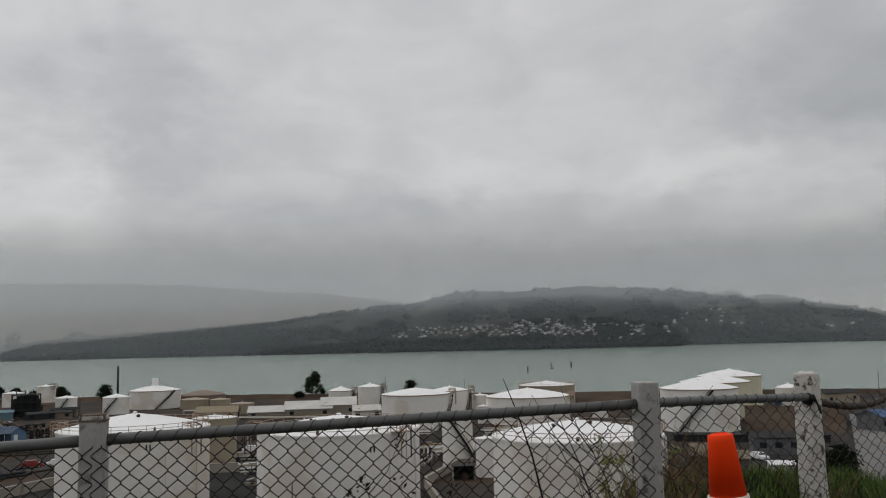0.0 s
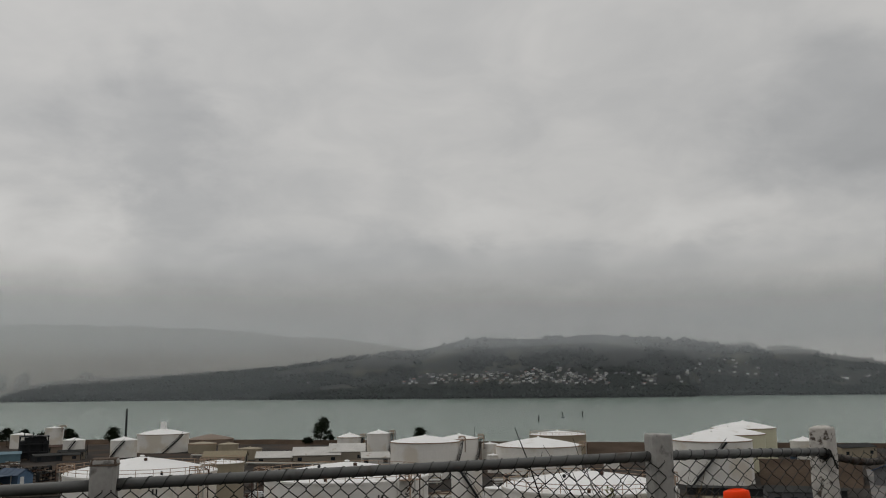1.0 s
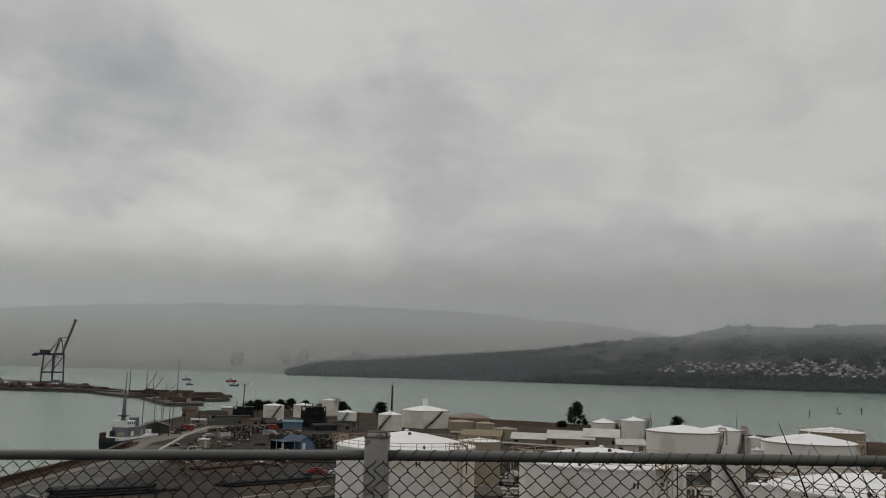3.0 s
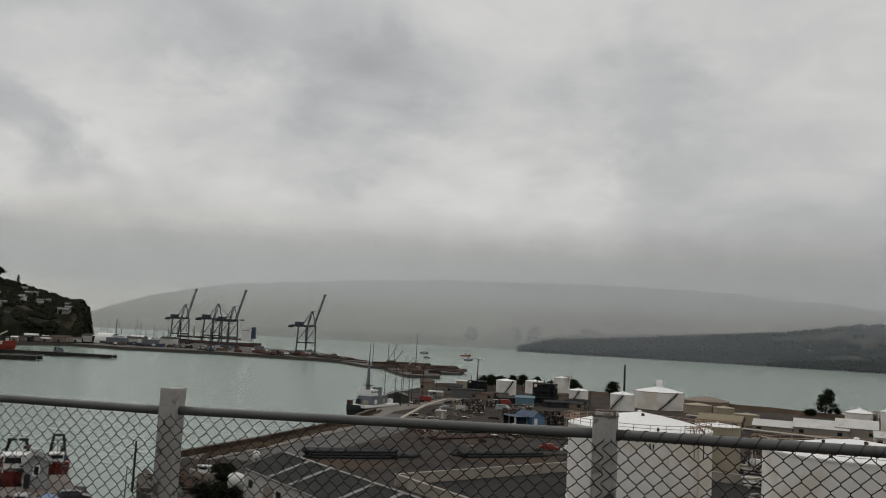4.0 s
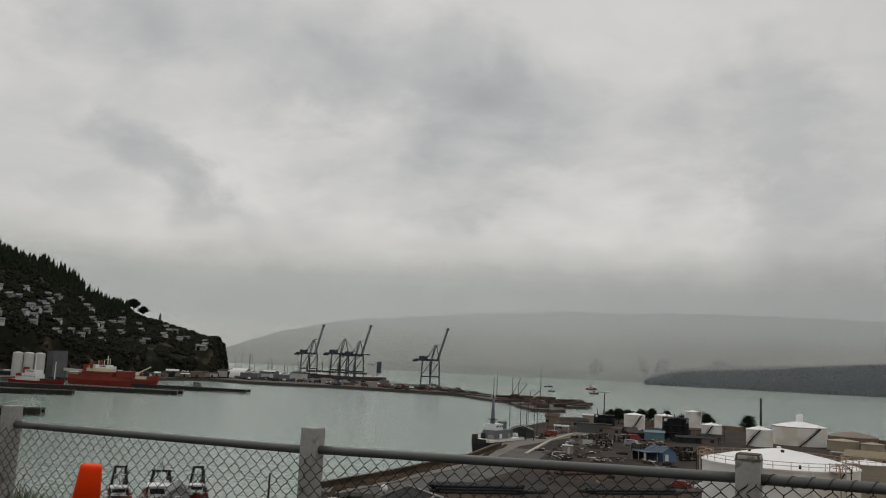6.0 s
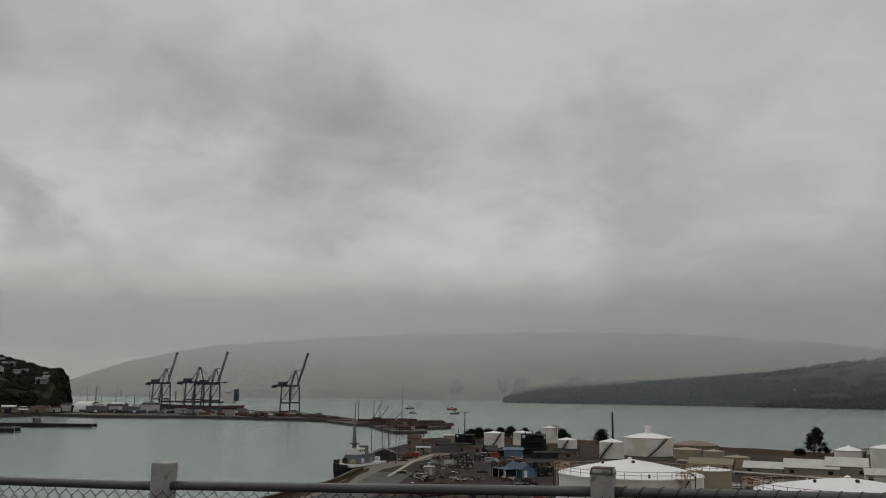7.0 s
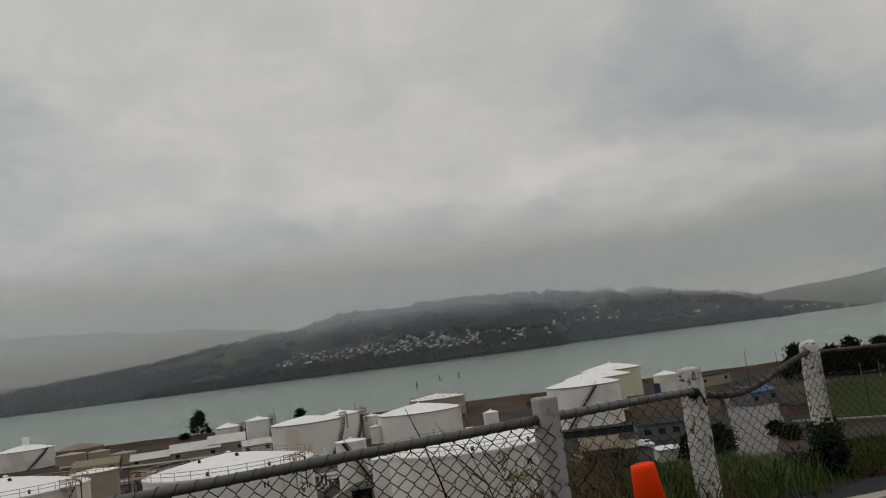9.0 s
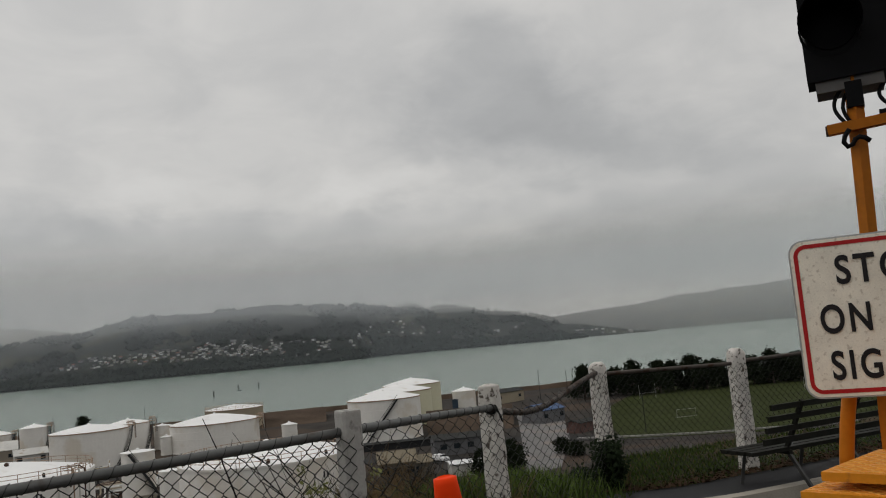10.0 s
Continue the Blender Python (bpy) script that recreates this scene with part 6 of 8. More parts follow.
for k in range(9):
    # vehicles parked among the wharf sheds
    x, y = polar(rng.uniform(28, 34), rng.uniform(300, 360))
    paint, tone = rng.choice(((PAINTW, "white"), (PAINTS, "silver"), (PAINTD, "dark"), (PAINTS, "silver"), (PAINTR, "red")))
    vehicle(x, y, rng.uniform(0, 180), paint, "%s %s parked in the wharf yard" % (tone, "van" if k % 4 == 0 else "car"), 5.2 if k % 4 == 0 else 4.4, 2.0 if k % 4 == 0 else 1.75, 2.2 if k % 4 == 0 else 1.45, van=k % 4 == 0)
for k in range(6):
    x, y = polar(rng.uniform(25, 31), rng.uniform(270, 330))
    ob = thing("steel_rack", (x, y, GROUND), "dark steel storage rack with rusty goods", "rack", "storage racks", rz=rng.uniform(40, 80))
    L = rng.uniform(5, 10)
    for i in range(4):
        part("upright", Geo().box((-L / 2 + L * i / 3, 0, 1.3), (0.15, 1.2, 2.6)), STEELD, ob)
    for j in range(3):
        part("shelf", Geo().box((0, 0, 0.3 + j * 0.95), (L, 1.3, 0.1)), STEELD, ob)
        for i in range(5):
            part("box", Geo().box((-L * 0.4 + L * 0.2 * i, rng.uniform(-0.2, 0.2), 0.65 + j * 0.95), (L * rng.uniform(0.08, 0.17), 1.0, rng.uniform(0.3, 0.7))), rng.choice((RUST, TIMBER, TIMBER, CREAMWALL, STEELD, TANKB)), ob)
# blue shed with a pale blue gable, an open lean-to on its side and a paler store behind
PALEBLUE = mat("pale_blue_iron", (0.1, 0.17, 0.27), 0.6, var=0.12, scale=0.4, fine=4)
blue = shed("blue_shed", -121, 240, 9, 4.6, 2.7, 1.4, -28, BLUEIRON, BLUEIRON, "blue corrugated iron shed with a paler gable in the yard", wins=0, door=False)
part("gable_cladding", Geo().add([(4.56, -2.3, 0), (4.56, 2.3, 0), (4.56, 2.3, 2.7), (4.56, 0, 4.05), (4.56, -2.3, 2.7)], [(0, 1, 2, 3, 4)]), PALEBLUE, blue, "pale blue iron gable")
part("gable_door", Geo().box((4.6, -1.0, 1.1), (0.08, 1.1, 2.2)), SHIPW, blue, "white door")
lean = thing("lean_to", (-124.4, 236.6, GROUND), "open lean-to with a dark roof and pale posts", "shelter", rz=-28)
part("roof", Geo().box((0, 0, 2.5), (7.5, 4.6, 0.14)), BLUEIRON, lean)
for px, py in ((-3.4, -2.1), (0, -2.1), (3.4, -2.1), (-3.4, 2.1), (3.4, 2.1)):
    part("post", Geo().box((px, py, 1.2), (0.16, 0.16, 2.4)), PALEWALL, lean)
part("back_wall", Geo().box((-3.6, 0, 1.2), (0.1, 4.4, 2.4)), STEELD, lean)
part("end_board", Geo().box((3.5, -2.2, 1.1), (0.9, 0.1, 2.2)), PALEWALL, lean)
shed("blue_store", -161, 314, 7.5, 4.6, 3.0, 0.7, 28, mat("teal_iron", (0.11, 0.19, 0.23), 0.6, scale=0.4), mat("teal_iron", (0.11, 0.19, 0.23)), "teal iron store shed", wins=0)
shed("long_shed", -48, 303, 16, 11, 2.9, 2.3, 6, CREAMWALL, PALEROOF, "long store shed with a weathered pale roof", "long sheds", wins=2)
shed("long_shed", -62, 300, 12, 9, 2.3, 1.7, 6, CREAMWALL, PALEROOF, "lower store shed with a weathered pale roof", "long sheds", wins=1)
shed("long_shed", -38, 306, 12, 12, 3.8, 2.3, 6, CREAMWALL, PALEROOF, "store shed with a bright pale roof", "long sheds", wins=2)
shed("long_shed", -27, 292, 9, 7, 2.6, 1.5, 10, PALEWALL, PALEROOF, "small pale shed with a gabled roof", "long sheds", wins=2)
shed("office", -79, 300, 14, 8, 2.6, 1.7, 6, CREAMWALL, mat("tan_roof", (0.24, 0.2, 0.13), 0.7), "low cream office with a tan ribbed roof", wins=2)
shed("shore_shed", -136, 392, 13, 8, 4.6, 1.6, 10, TANKB, DARKROOF, "dark shed with a grey roof behind the tanks", wins=0)
shed("shore_shed", -128, 372, 12, 7, 4.0, 0.8, 0, PALEWALL, PALEROOF, "pale shed behind the tanks", wins=3)
GREENWALL = mat("green_grey_wall", (0.055, 0.06, 0.045), 0.8, scale=0.4)
gs = shed("ship_shed", -193, 270, 8, 8.2, 2.7, 1.3, -54, GREENWALL, mat("green_grey_roof", (0.13, 0.13, 0.12), 0.6, scale=0.4), "dark green gabled shed with pale roof edges on the wharf", wins=1, door=True)
for sgn in (-1, 1):
    part("barge_board", Geo().bar((4.4, sgn * 4.5, 2.7), (4.4, 0, 4.2), 0.14, 0.3), PALEWALL, gs)
shed("wharf_shed", -222, 334, 6, 6, 4.6, 1.2, 30, TANKB, RUST, "brown wharf building with a rusty roof", "wharf sheds", wins=1)
shed("wharf_shed", -212, 342, 7, 5, 3.2, 0.9, 30, TANKB, DARKROOF, "low brown wharf building with a dark roof", "wharf sheds", wins=2)
shed("wharf_shed", -205, 318, 5, 4, 2.6, 0.6, 30, CREAMWALL, DARKROOF, "small cream wharf hut", "wharf sheds", wins=1)
shed("grey_store", -192, 320, 14, 5, 3.8, 0.2, 33, mat("store_grey", (0.1, 0.105, 0.1), 0.8, scale=0.4), DARKROOF, "flat-roofed grey store in the wharf yard", wins=0)
canopy = thing("canopy", (-197, 303, GROUND), "white flat canopy on thin posts by the wharf", "canopy", rz=33)
part("roof", Geo().box((0, 0, 2.9), (6.2, 3.4, 0.5)), SHIPW, canopy)
for px in (-2.8, 2.8):
    for py in (-1.5, 1.5):
        part("post", Geo().box((px, py, 1.35), (0.16, 0.16, 2.7)), PALEWALL, canopy)
hut = thing("container_hut", (-145.5, 227.5, GROUND), "small white site hut with a bright roof", "hut", rz=25)
part("body", Geo().box((0, 0, 1.3), (3.0, 2.4, 2.5)), CREAMWALL, hut)
part("roof", Geo().box((0, 0, 2.62), (3.2, 2.6, 0.16)), SHIPW, hut, "bright white roof")
part("door", Geo().box((0.6, -1.22, 1.1), (0.8, 0.06, 2.0)), PALEWALL, hut)
yard_wall = thing("block_wall", (-156.5, 261.5, GROUND), "low pale block wall with scrap heaped behind", "wall", rz=6)
for k in range(9):
    part("wall_panel", Geo().box((-4.9 + k * 1.22, 0, 1.0), (1.2, 0.3, 2.0 - 0.25 * (k % 3 == 1))), PALEWALL if k % 4 else CREAMWALL, yard_wall)
truck = thing("truck", (-200, 328, GROUND), "white truck with a pale blue box body", "truck", "parked vehicles", rz=20)
part("box_body", Geo().box((-0.8, 0, 2.0), (4.6, 2.3, 2.4)), mat("pale_truck_blue", (0.3, 0.38, 0.45), 0.5), truck)
part("cab", Geo().box((2.6, 0, 1.5), (1.7, 2.2, 2.0), taper=0.88), SHIPW, truck)
part("windscreen", Geo().box((3.42, 0, 2.0), (0.08, 1.8, 0.7)), GLASSD, truck, "dark glass")
for wx in (-2.2, 2.4):
    for sgn in (-1, 1):
        part("wheel", Geo().tube([(wx, sgn * 0.85, 0.5), (wx, sgn * 1.15, 0.5)], 0.5, 10), RUBBER, truck)


def scrap_heap(x, y, w, h, label, tones, seed):
    """A low tangle of beams, sheets and broken boxes."""
    r = random.Random(seed)
    ob = thing("scrap_heap", (x, y, GROUND), label, "scrap heap", "scrap heaps", rz=r.uniform(0, 180))
    mound = Geo()
    for i in range(7):
        a, k = i * 0.9, r.uniform(0.3, 1.0)
        mound.box((w * 0.35 * k * math.cos(a), w * 0.2 * k * math.sin(a), h * 0.25), (w * r.uniform(0.15, 0.4), w * r.uniform(0.1, 0.25), h * r.uniform(0.3, 0.7)), r.uniform(0, 180), r.uniform(0.4, 0.9))
    tagged(part("mound", mound, tones[0], ob), kind="stuff")
    for i in range(4):
        a, L = r.uniform(0, math.pi), w * r.uniform(0.5, 1.0)
        c = Vector((r.uniform(-0.2, 0.2) * w, r.uniform(-0.15, 0.15) * w, h * r.uniform(0.3, 0.75)))
        d = Vector((math.cos(a) * L / 2, math.sin(a) * L / 2, h * r.uniform(-0.3, 0.3)))
        part("beam", Geo().bar(c - d, c + d, r.uniform(0.15, 0.35), r.uniform(0.1, 0.3)), tones[1 + i % (len(tones) - 1)], ob)
    for i in range(2):
        part("sheet", Geo().box((r.uniform(-0.3, 0.3) * w, r.uniform(-0.2, 0.2) * w, h * r.uniform(0.5, 0.8)), (r.uniform(0.8, 2.2), r.uniform(0.6, 1.2), 0.06), r.uniform(0, 180)), tones[-1 - i], ob)
    return ob


SCRAPS = ((RUST, TIMBER, STEELD, PALEWALL), (STEELD, RUST, TIMBER, CREAMWALL), (TIMBER, RUST, LOGM, SHIPW), (TANKB, STEELD, RUST, PALEWALL))
for k in range(64):
    az = rng.uniform(25.2, 34.4)
    x, y = polar(az, rng.uniform(222, 345))
    if math.hypot(x + 122, y - 239) < 9:
        continue
    scrap_heap(x, y, rng.uniform(2.5, 6.5), rng.uniform(0.7, 1.7), "low heap of rusty scrap, timber and pale sheets in the yard", SCRAPS[k % 4], 900 + k)

shed("grey_house", 47.4, 158, 6.8, 6.0, 3.4, 1.7, -14, mat("grey_weatherboard", (0.11, 0.1, 0.085), 0.85, scale=0.5), mat("tan_iron_roof", (0.2, 0.17, 0.12), 0.75, scale=0.4), "grey-brown house with a tan iron roof", "yard houses", wins=3)
shed("grey_house", 52.0, 157.5, 3.6, 5, 2.8, 1.0, -14, mat("grey_weatherboard", (0.11, 0.1, 0.085)), mat("tan_iron_roof", (0.2, 0.17, 0.12)), "grey-brown lean-to of the house with a white window", "yard houses", wins=1)
shed("yard_office", 70, 182, 13, 7, 3.4, 0.8, -12, mat("slate_wall", (0.12, 0.12, 0.125), 0.8), DARKROOF, "dark grey yard office with a row of windows", "yard houses", wins=4)
shed("white_shed", 59, 152, 6.2, 5, 2.2, 0.3, -12, PALEWALL, mat("bright_roof", (0.7, 0.7, 0.7), 0.5), "small shed with a bright white roof", "yard houses", wins=0)
shed("pipe_gallery", 70, 202, 34, 3, 1.6, 0.3, -15, STEELD, DARKROOF, "long low dark roof over a pipe run", wins=0, door=False)
shed("blue_roofed_shed", 109.5, 219, 9, 8, 3.6, 1.4, 20, mat("slate_wall", (0.12, 0.12, 0.125)), mat("bright_blue_roof", (0.05, 0.095, 0.2), 0.6), "dark shed with a blue roof by the field", wins=2)
shed("shore_store", 134, 300, 16, 7, 4.0, 1.0, 25, TANKT, DARKROOF, "low tan store beside the shore", wins=2)
shed("blue_fence_store", 118, 300, 9, 3, 3.2, 0.2, 20, BLUEIRON, BLUEIRON, "blue iron screen in front of the small tank", wins=0, door=False)
tank(-9.99, 276, 2.4, 6.2, 0.6, rails=False, label="small white drum tank on the shore", seams=2)

solid("concrete_lane", Geo().prism([(66, 141), (74, 143), (95, 178), (109, 204), (127, 246), (121, 262), (104, 224), (84, 180)], GROUND, GROUND + 0.09), mat("pale_concrete_lane", (0.15, 0.145, 0.14), 0.9, var=0.15, scale=0.12, fine=1, stain=(0.2, 0.17, 0.15), stain_scale=0.1, stain_at=0.52), "pale concrete lane beside the playing field", "lane", kind="structure")
for k, (az, r, h, w) in enumerate(((-23.9, 152, 5.5, 5), (-24.2, 163, 5, 5), (-23.6, 141, 4, 5), (-22.3, 158, 4.5, 4), (-22.7, 150, 3.5, 4), (-27.6, 178, 3, 4), (-28.4, 174, 2.6, 4))):
    leafy_tree(*polar(az, r), GROUND, h, w, "dark green tree beside the concrete lane", 300 + k, group="lane trees", trunk_h=0.1)
shed("brick_store", 104, 188, 7, 4, 2.4, 0.5, 25, mat("red_brown_wall", (0.12, 0.07, 0.06), 0.85, scale=0.4), DARKROOF, "low red-brown store at the edge of the lane", wins=0)

# earth bund behind the tanks
g = Geo()
for i in range(24):
    t0, t1 = i / 24, (i + 1) / 24
    a0, a1 = -7.8 - 4.6 * t0, -7.8 - 4.6 * t1
    p0, p1, q0, q1 = polar(a0, 318), polar(a1, 318), polar(a0, 352), polar(a1, 352)
    h = 3.4
    g.add([(*p0, GROUND - 0.1), (*p1, GROUND - 0.1), (*q1, GROUND + h), (*q0, GROUND + h)], [(0, 1, 2, 3)])
    w0, w1 = polar(a0, 360), polar(a1, 360)
    g.add([(*q0, GROUND + h), (*q1, GROUND + h), (*w1, GROUND - 0.1), (*w0, GROUND - 0.1)], [(0, 1, 2, 3)])
solid("earth_bund", g, BANKM, "brown earth bund behind the tanks", "bund", kind="structure")
g = Geo()
for a0, a1 in ((-18.9, -19.9), (-19.9, -21.0), (-21.0, -22.2), (-22.2, -23.4), (-23.4, -24.6)):
    p0, p1, q0, q1, w0, w1 = polar(a0, 236), polar(a1, 236), polar(a0, 262), polar(a1, 262), polar(a0, 270), polar(a1, 270)
    g.add([(*p0, GROUND - 0.1), (*p1, GROUND - 0.1), (*q1, GROUND + 4.5), (*q0, GROUND + 4.5), (*w1, GROUND - 0.1), (*w0, GROUND - 0.1)], [(0, 1, 2, 3), (3, 2, 4, 5)])
solid("earth_bund", g, BANKM, "brown earth bund beside the cream tanks", "bund", kind="structure")


def pipe_frame(x, y, w, d, h, rz, label):
    """Dark steel process structure of columns, decks and vessels."""
    ob = thing("process_frame", (x, y, GROUND), label, "steel structure", "process frames", rz=rz)
    for i in range(4):
        for s in (-1, 1):
            part("column", Geo().box((-w / 2 + w * i / 3, s * d / 2, h / 2), (0.45, 0.45, h)), STEELD, ob)
    for k in range(1, 4):
        part("deck", Geo().box((0, 0, h * k / 3), (w + 0.6, d + 0.6, 0.3)), STEELD, ob)
    for i in range(5):
        part("vessel", Geo().lathe([(0.3, 0), (d * 0.22, 0.4), (d * 0.22, h * 0.75), (0.3, h * 0.8)], (-w * 0.4 + i * w * 0.2, rng.uniform(-0.2, 0.2) * d, 0.3), 12), STEELD, ob)
    part("cladding", Geo().box((w * 0.05, d * 0.1, h * 0.52), (w * 0.8, d * 0.7, h * 0.85)), STEELD, ob)
    for i in range(3):
        part("stack_pipe", Geo().tube([(-w * 0.35 + i * w * 0.3, 0, h), (-w * 0.35 + i * w * 0.3, 0, h + rng.uniform(1, 3))], 0.2, 6), STEELD, ob)
    return ob


pipe_frame(*polar(30.3, 402), 8.6, 6, 6.3, 30, "dark steel process frame with vessels")
pipe_frame(*polar(25.85, 362), 9.6, 6, 8.6, 25, "tall dark steel process frame with pipes")
shed("frame_office", *polar(31.25, 430), 6.5, 5, 4.6, 0.4, 30, TANKT, PALEROOF, "tan hut with a railed roof", wins=1)
for i in range(11):
    x, y = polar(rng.uniform(22.5, 30), rng.uniform(345, 405))
    w = rng.uniform(6, 12)
    shed("plant_hut", x, y, w, rng.uniform(4, 7), rng.uniform(1.8, 2.8), 0.6, rng.uniform(0, 60), rng.choice((CREAMWALL, TANKB, STEELD, GREENWALL)), rng.choice((DARKROOF, RUST, DARKROOF)), "small plant hut among the tanks", "plant huts", wins=2)


def pole(name, x, y, h, r, label, arms=0, z=GROUND, material=None, heads=0):
    ob = thing(name, (x, y, z), label, "pole", "poles")
    part("pole", Geo().tube([(0, 0, 0), (0, 0, h)], [r, r * 0.7], 8), material or STEELD, ob)
    for i in range(arms):
        part("cross_arm", Geo().bar((-1.6, 0, h - 0.4 - i * 1.2), (1.6, 0, h - 0.4 - i * 1.2), 0.18), material or STEELD, ob)
    for i in range(heads):
        f = min(1.0, h / 14)
        part("lamp_head", Geo().box(((i - (heads - 1) / 2) * 1.8 * f, 0, h + 0.12 * f), (0.8 * f, 0.5 * f, 0.36 * f), taper=0.7), PALEWALL, ob)
        part("bracket", Geo().bar((0, 0, h - 0.2), ((i - (heads - 1) / 2) * 1.8 * f, 0, h), 0.12 * f), STEELD, ob)
    return ob


pole("chimney_stack", *polar(20.77, 415), 17.2, 0.6, "tall thin dark chimney stack")
pole("floodlight_pole", *polar(30.32, 394), 16.6, 0.28, "tall floodlight pole with four lamps", heads=4)
pole("lamp_post", *polar(52.15, 124), 5.4, 0.08, "twin-headed lamp post on the wharf", heads=2)
pole("timber_pole", *polar(51.75, 135), 7.4, 0.2, "dark timber mooring pole")
pole("lamp_post", *polar(10.1, 118), 6.5, 0.1, "thin yard lamp post before the big tank", heads=1)
pole("lamp_post", *polar(-33.0, 205), 9, 0.12, "thin pole by the field")
for az, r, h in ((-1.2, 395, 8), (-12.2, 372, 4), (-26.5, 330, 11), (-28.3, 345, 9), (-29.8, 352, 10), (4.0, 398, 9), (33.0, 360, 9), (35.2, 330, 12), (34.6, 325, 12), (33.9, 340, 14), (22.9, 378, 6)):
    pole("yard_pole", *polar(az, r), h, 0.13, "thin grey pole near the shore", arms=0)
for az in (36.4, 35.7, 35.3, 34.8):
    x, y = polar(az, 312)
    ob = thing("yacht_mast", (x, y, GROUND), "bare thin mast by the wharf sheds", "mast", "bare masts")
    part("pole", Geo().tube([(0, 0, 0), (0, 0, 15)], [0.14, 0.07], 6), STEELD, ob)
    part("spreader", Geo().bar((-0.9, 0, 9), (0.9, 0, 9), 0.08), STEELD, ob)

# pipe runs on low sleepers between the tanks
for pts in (((-28, 178), (-12, 196), (6, 200)), ((-26, 186), (10, 210), (40, 214)), ((-70, 292), (-40, 286), (-18, 262)), ((-100, 330), (-70, 326), (-55, 320)), ((2, 196), (24, 196), (40, 206))):
    ob = thing("pipe_run", (pts[0][0], pts[0][1], GROUND), "pale steel pipes on low supports", "pipes", "pipe runs")
    for k in range(3):
        part("pipe", Geo().tube([(p[0] - pts[0][0], p[1] - pts[0][1] + k * 0.7, 0.9 + 0.15 * k) for p in pts], 0.22, 8), (PALEWALL, TANKT, RUST)[k], ob)
    for p in pts:
        part("support", Geo().box((p[0] - pts[0][0], p[1] - pts[0][1] + 0.7, 0.4), (0.4, 2.4, 0.8)), BUND, ob)

# valve manifolds: rows of pale pipes with risers, elbows and hand wheels
def manifold(x, y, rz, L, n, label):
    ob = thing("pipe_manifold", (x, y, GROUND), label, "pipes", "pipe manifolds", rz=rz)
    for k in range(n):
        zz, yy = 0.6 + 0.5 * (k % 3), -0.8 * n / 2 + 0.8 * k
        part("pipe", Geo().tube([(-L / 2, yy, zz), (L / 2 - 0.5, yy, zz), (L / 2, yy, zz + 0.3), (L / 2, yy, zz + 1.6)], 0.17, 8), (PALEWALL, SHIPW, TANKT, RUST)[k % 4], ob, smooth=True)
        part("valve", Geo().lathe([(0.1, 0), (0.3, 0.1), (0.3, 0.5), (0.08, 0.6), (0.08, 1.0), (0.35, 1.02), (0.35, 1.08)], (-L * 0.2 + 0.4 * k, yy, zz), 10), (STEELD, RUST)[k % 2], ob)
    for sgn in (-0.4, 0, 0.4):
        part("support", Geo().box((L * sgn, 0, 0.3), (0.3, 0.85 * n, 0.6)), BUND, ob)
    for sgn in (-1, 1):
        part("walkway_post", Geo().box((L * 0.3 * sgn, -0.5 * n - 0.4, 1.1), (0.1, 0.1, 2.2)), STEELD, ob)
    part("walkway_rail", Geo().bar((-L * 0.35, -0.5 * n - 0.4, 2.2), (L * 0.35, -0.5 * n - 0.4, 2.2), 0.1), STEELD, ob)
    return ob


for x, y, rz, L, k in ((1, 190, 10, 9, 6), (-6, 178, 80, 8, 5), (5, 166, 60, 7, 5), (-36, 172, 20, 10, 6), (-33, 158, 70, 8, 5), (-40, 190, 10, 12, 6), (-22, 205, 15, 12, 6), (14, 232, 20, 10, 5), (-10, 232, 5, 12, 6), (24, 190, 70, 9, 5), (36, 196, 40, 8, 5), (-62, 246, 12, 12, 5), (-50, 262, 5, 14, 5)):
    manifold(x, y, rz, L, k, "pale pipes with valves and risers between the tanks")
box = thing("pump_shelter", (*polar(-1.0, 157), GROUND), "dark steel pump shelter with an open front", "shelter", rz=5)
for px in (-1.9, 1.9):
    part("side_wall", Geo().box((px, 0, 1.2), (0.15, 2.6, 2.4)), CREAMWALL, box)
part("back_wall", Geo().box((0, 1.25, 1.2), (3.8, 0.12, 2.4)), STEELD, box)
part("roof", Geo().box((0, 0, 2.46), (4.2, 3.0, 0.14)), STEELD, box)
part("pump", Geo().lathe([(0.5, 0), (0.7, 0.3), (0.6, 1.0), (0.2, 1.3)], (0.2, -0.1, 0), 12), RUST, box)


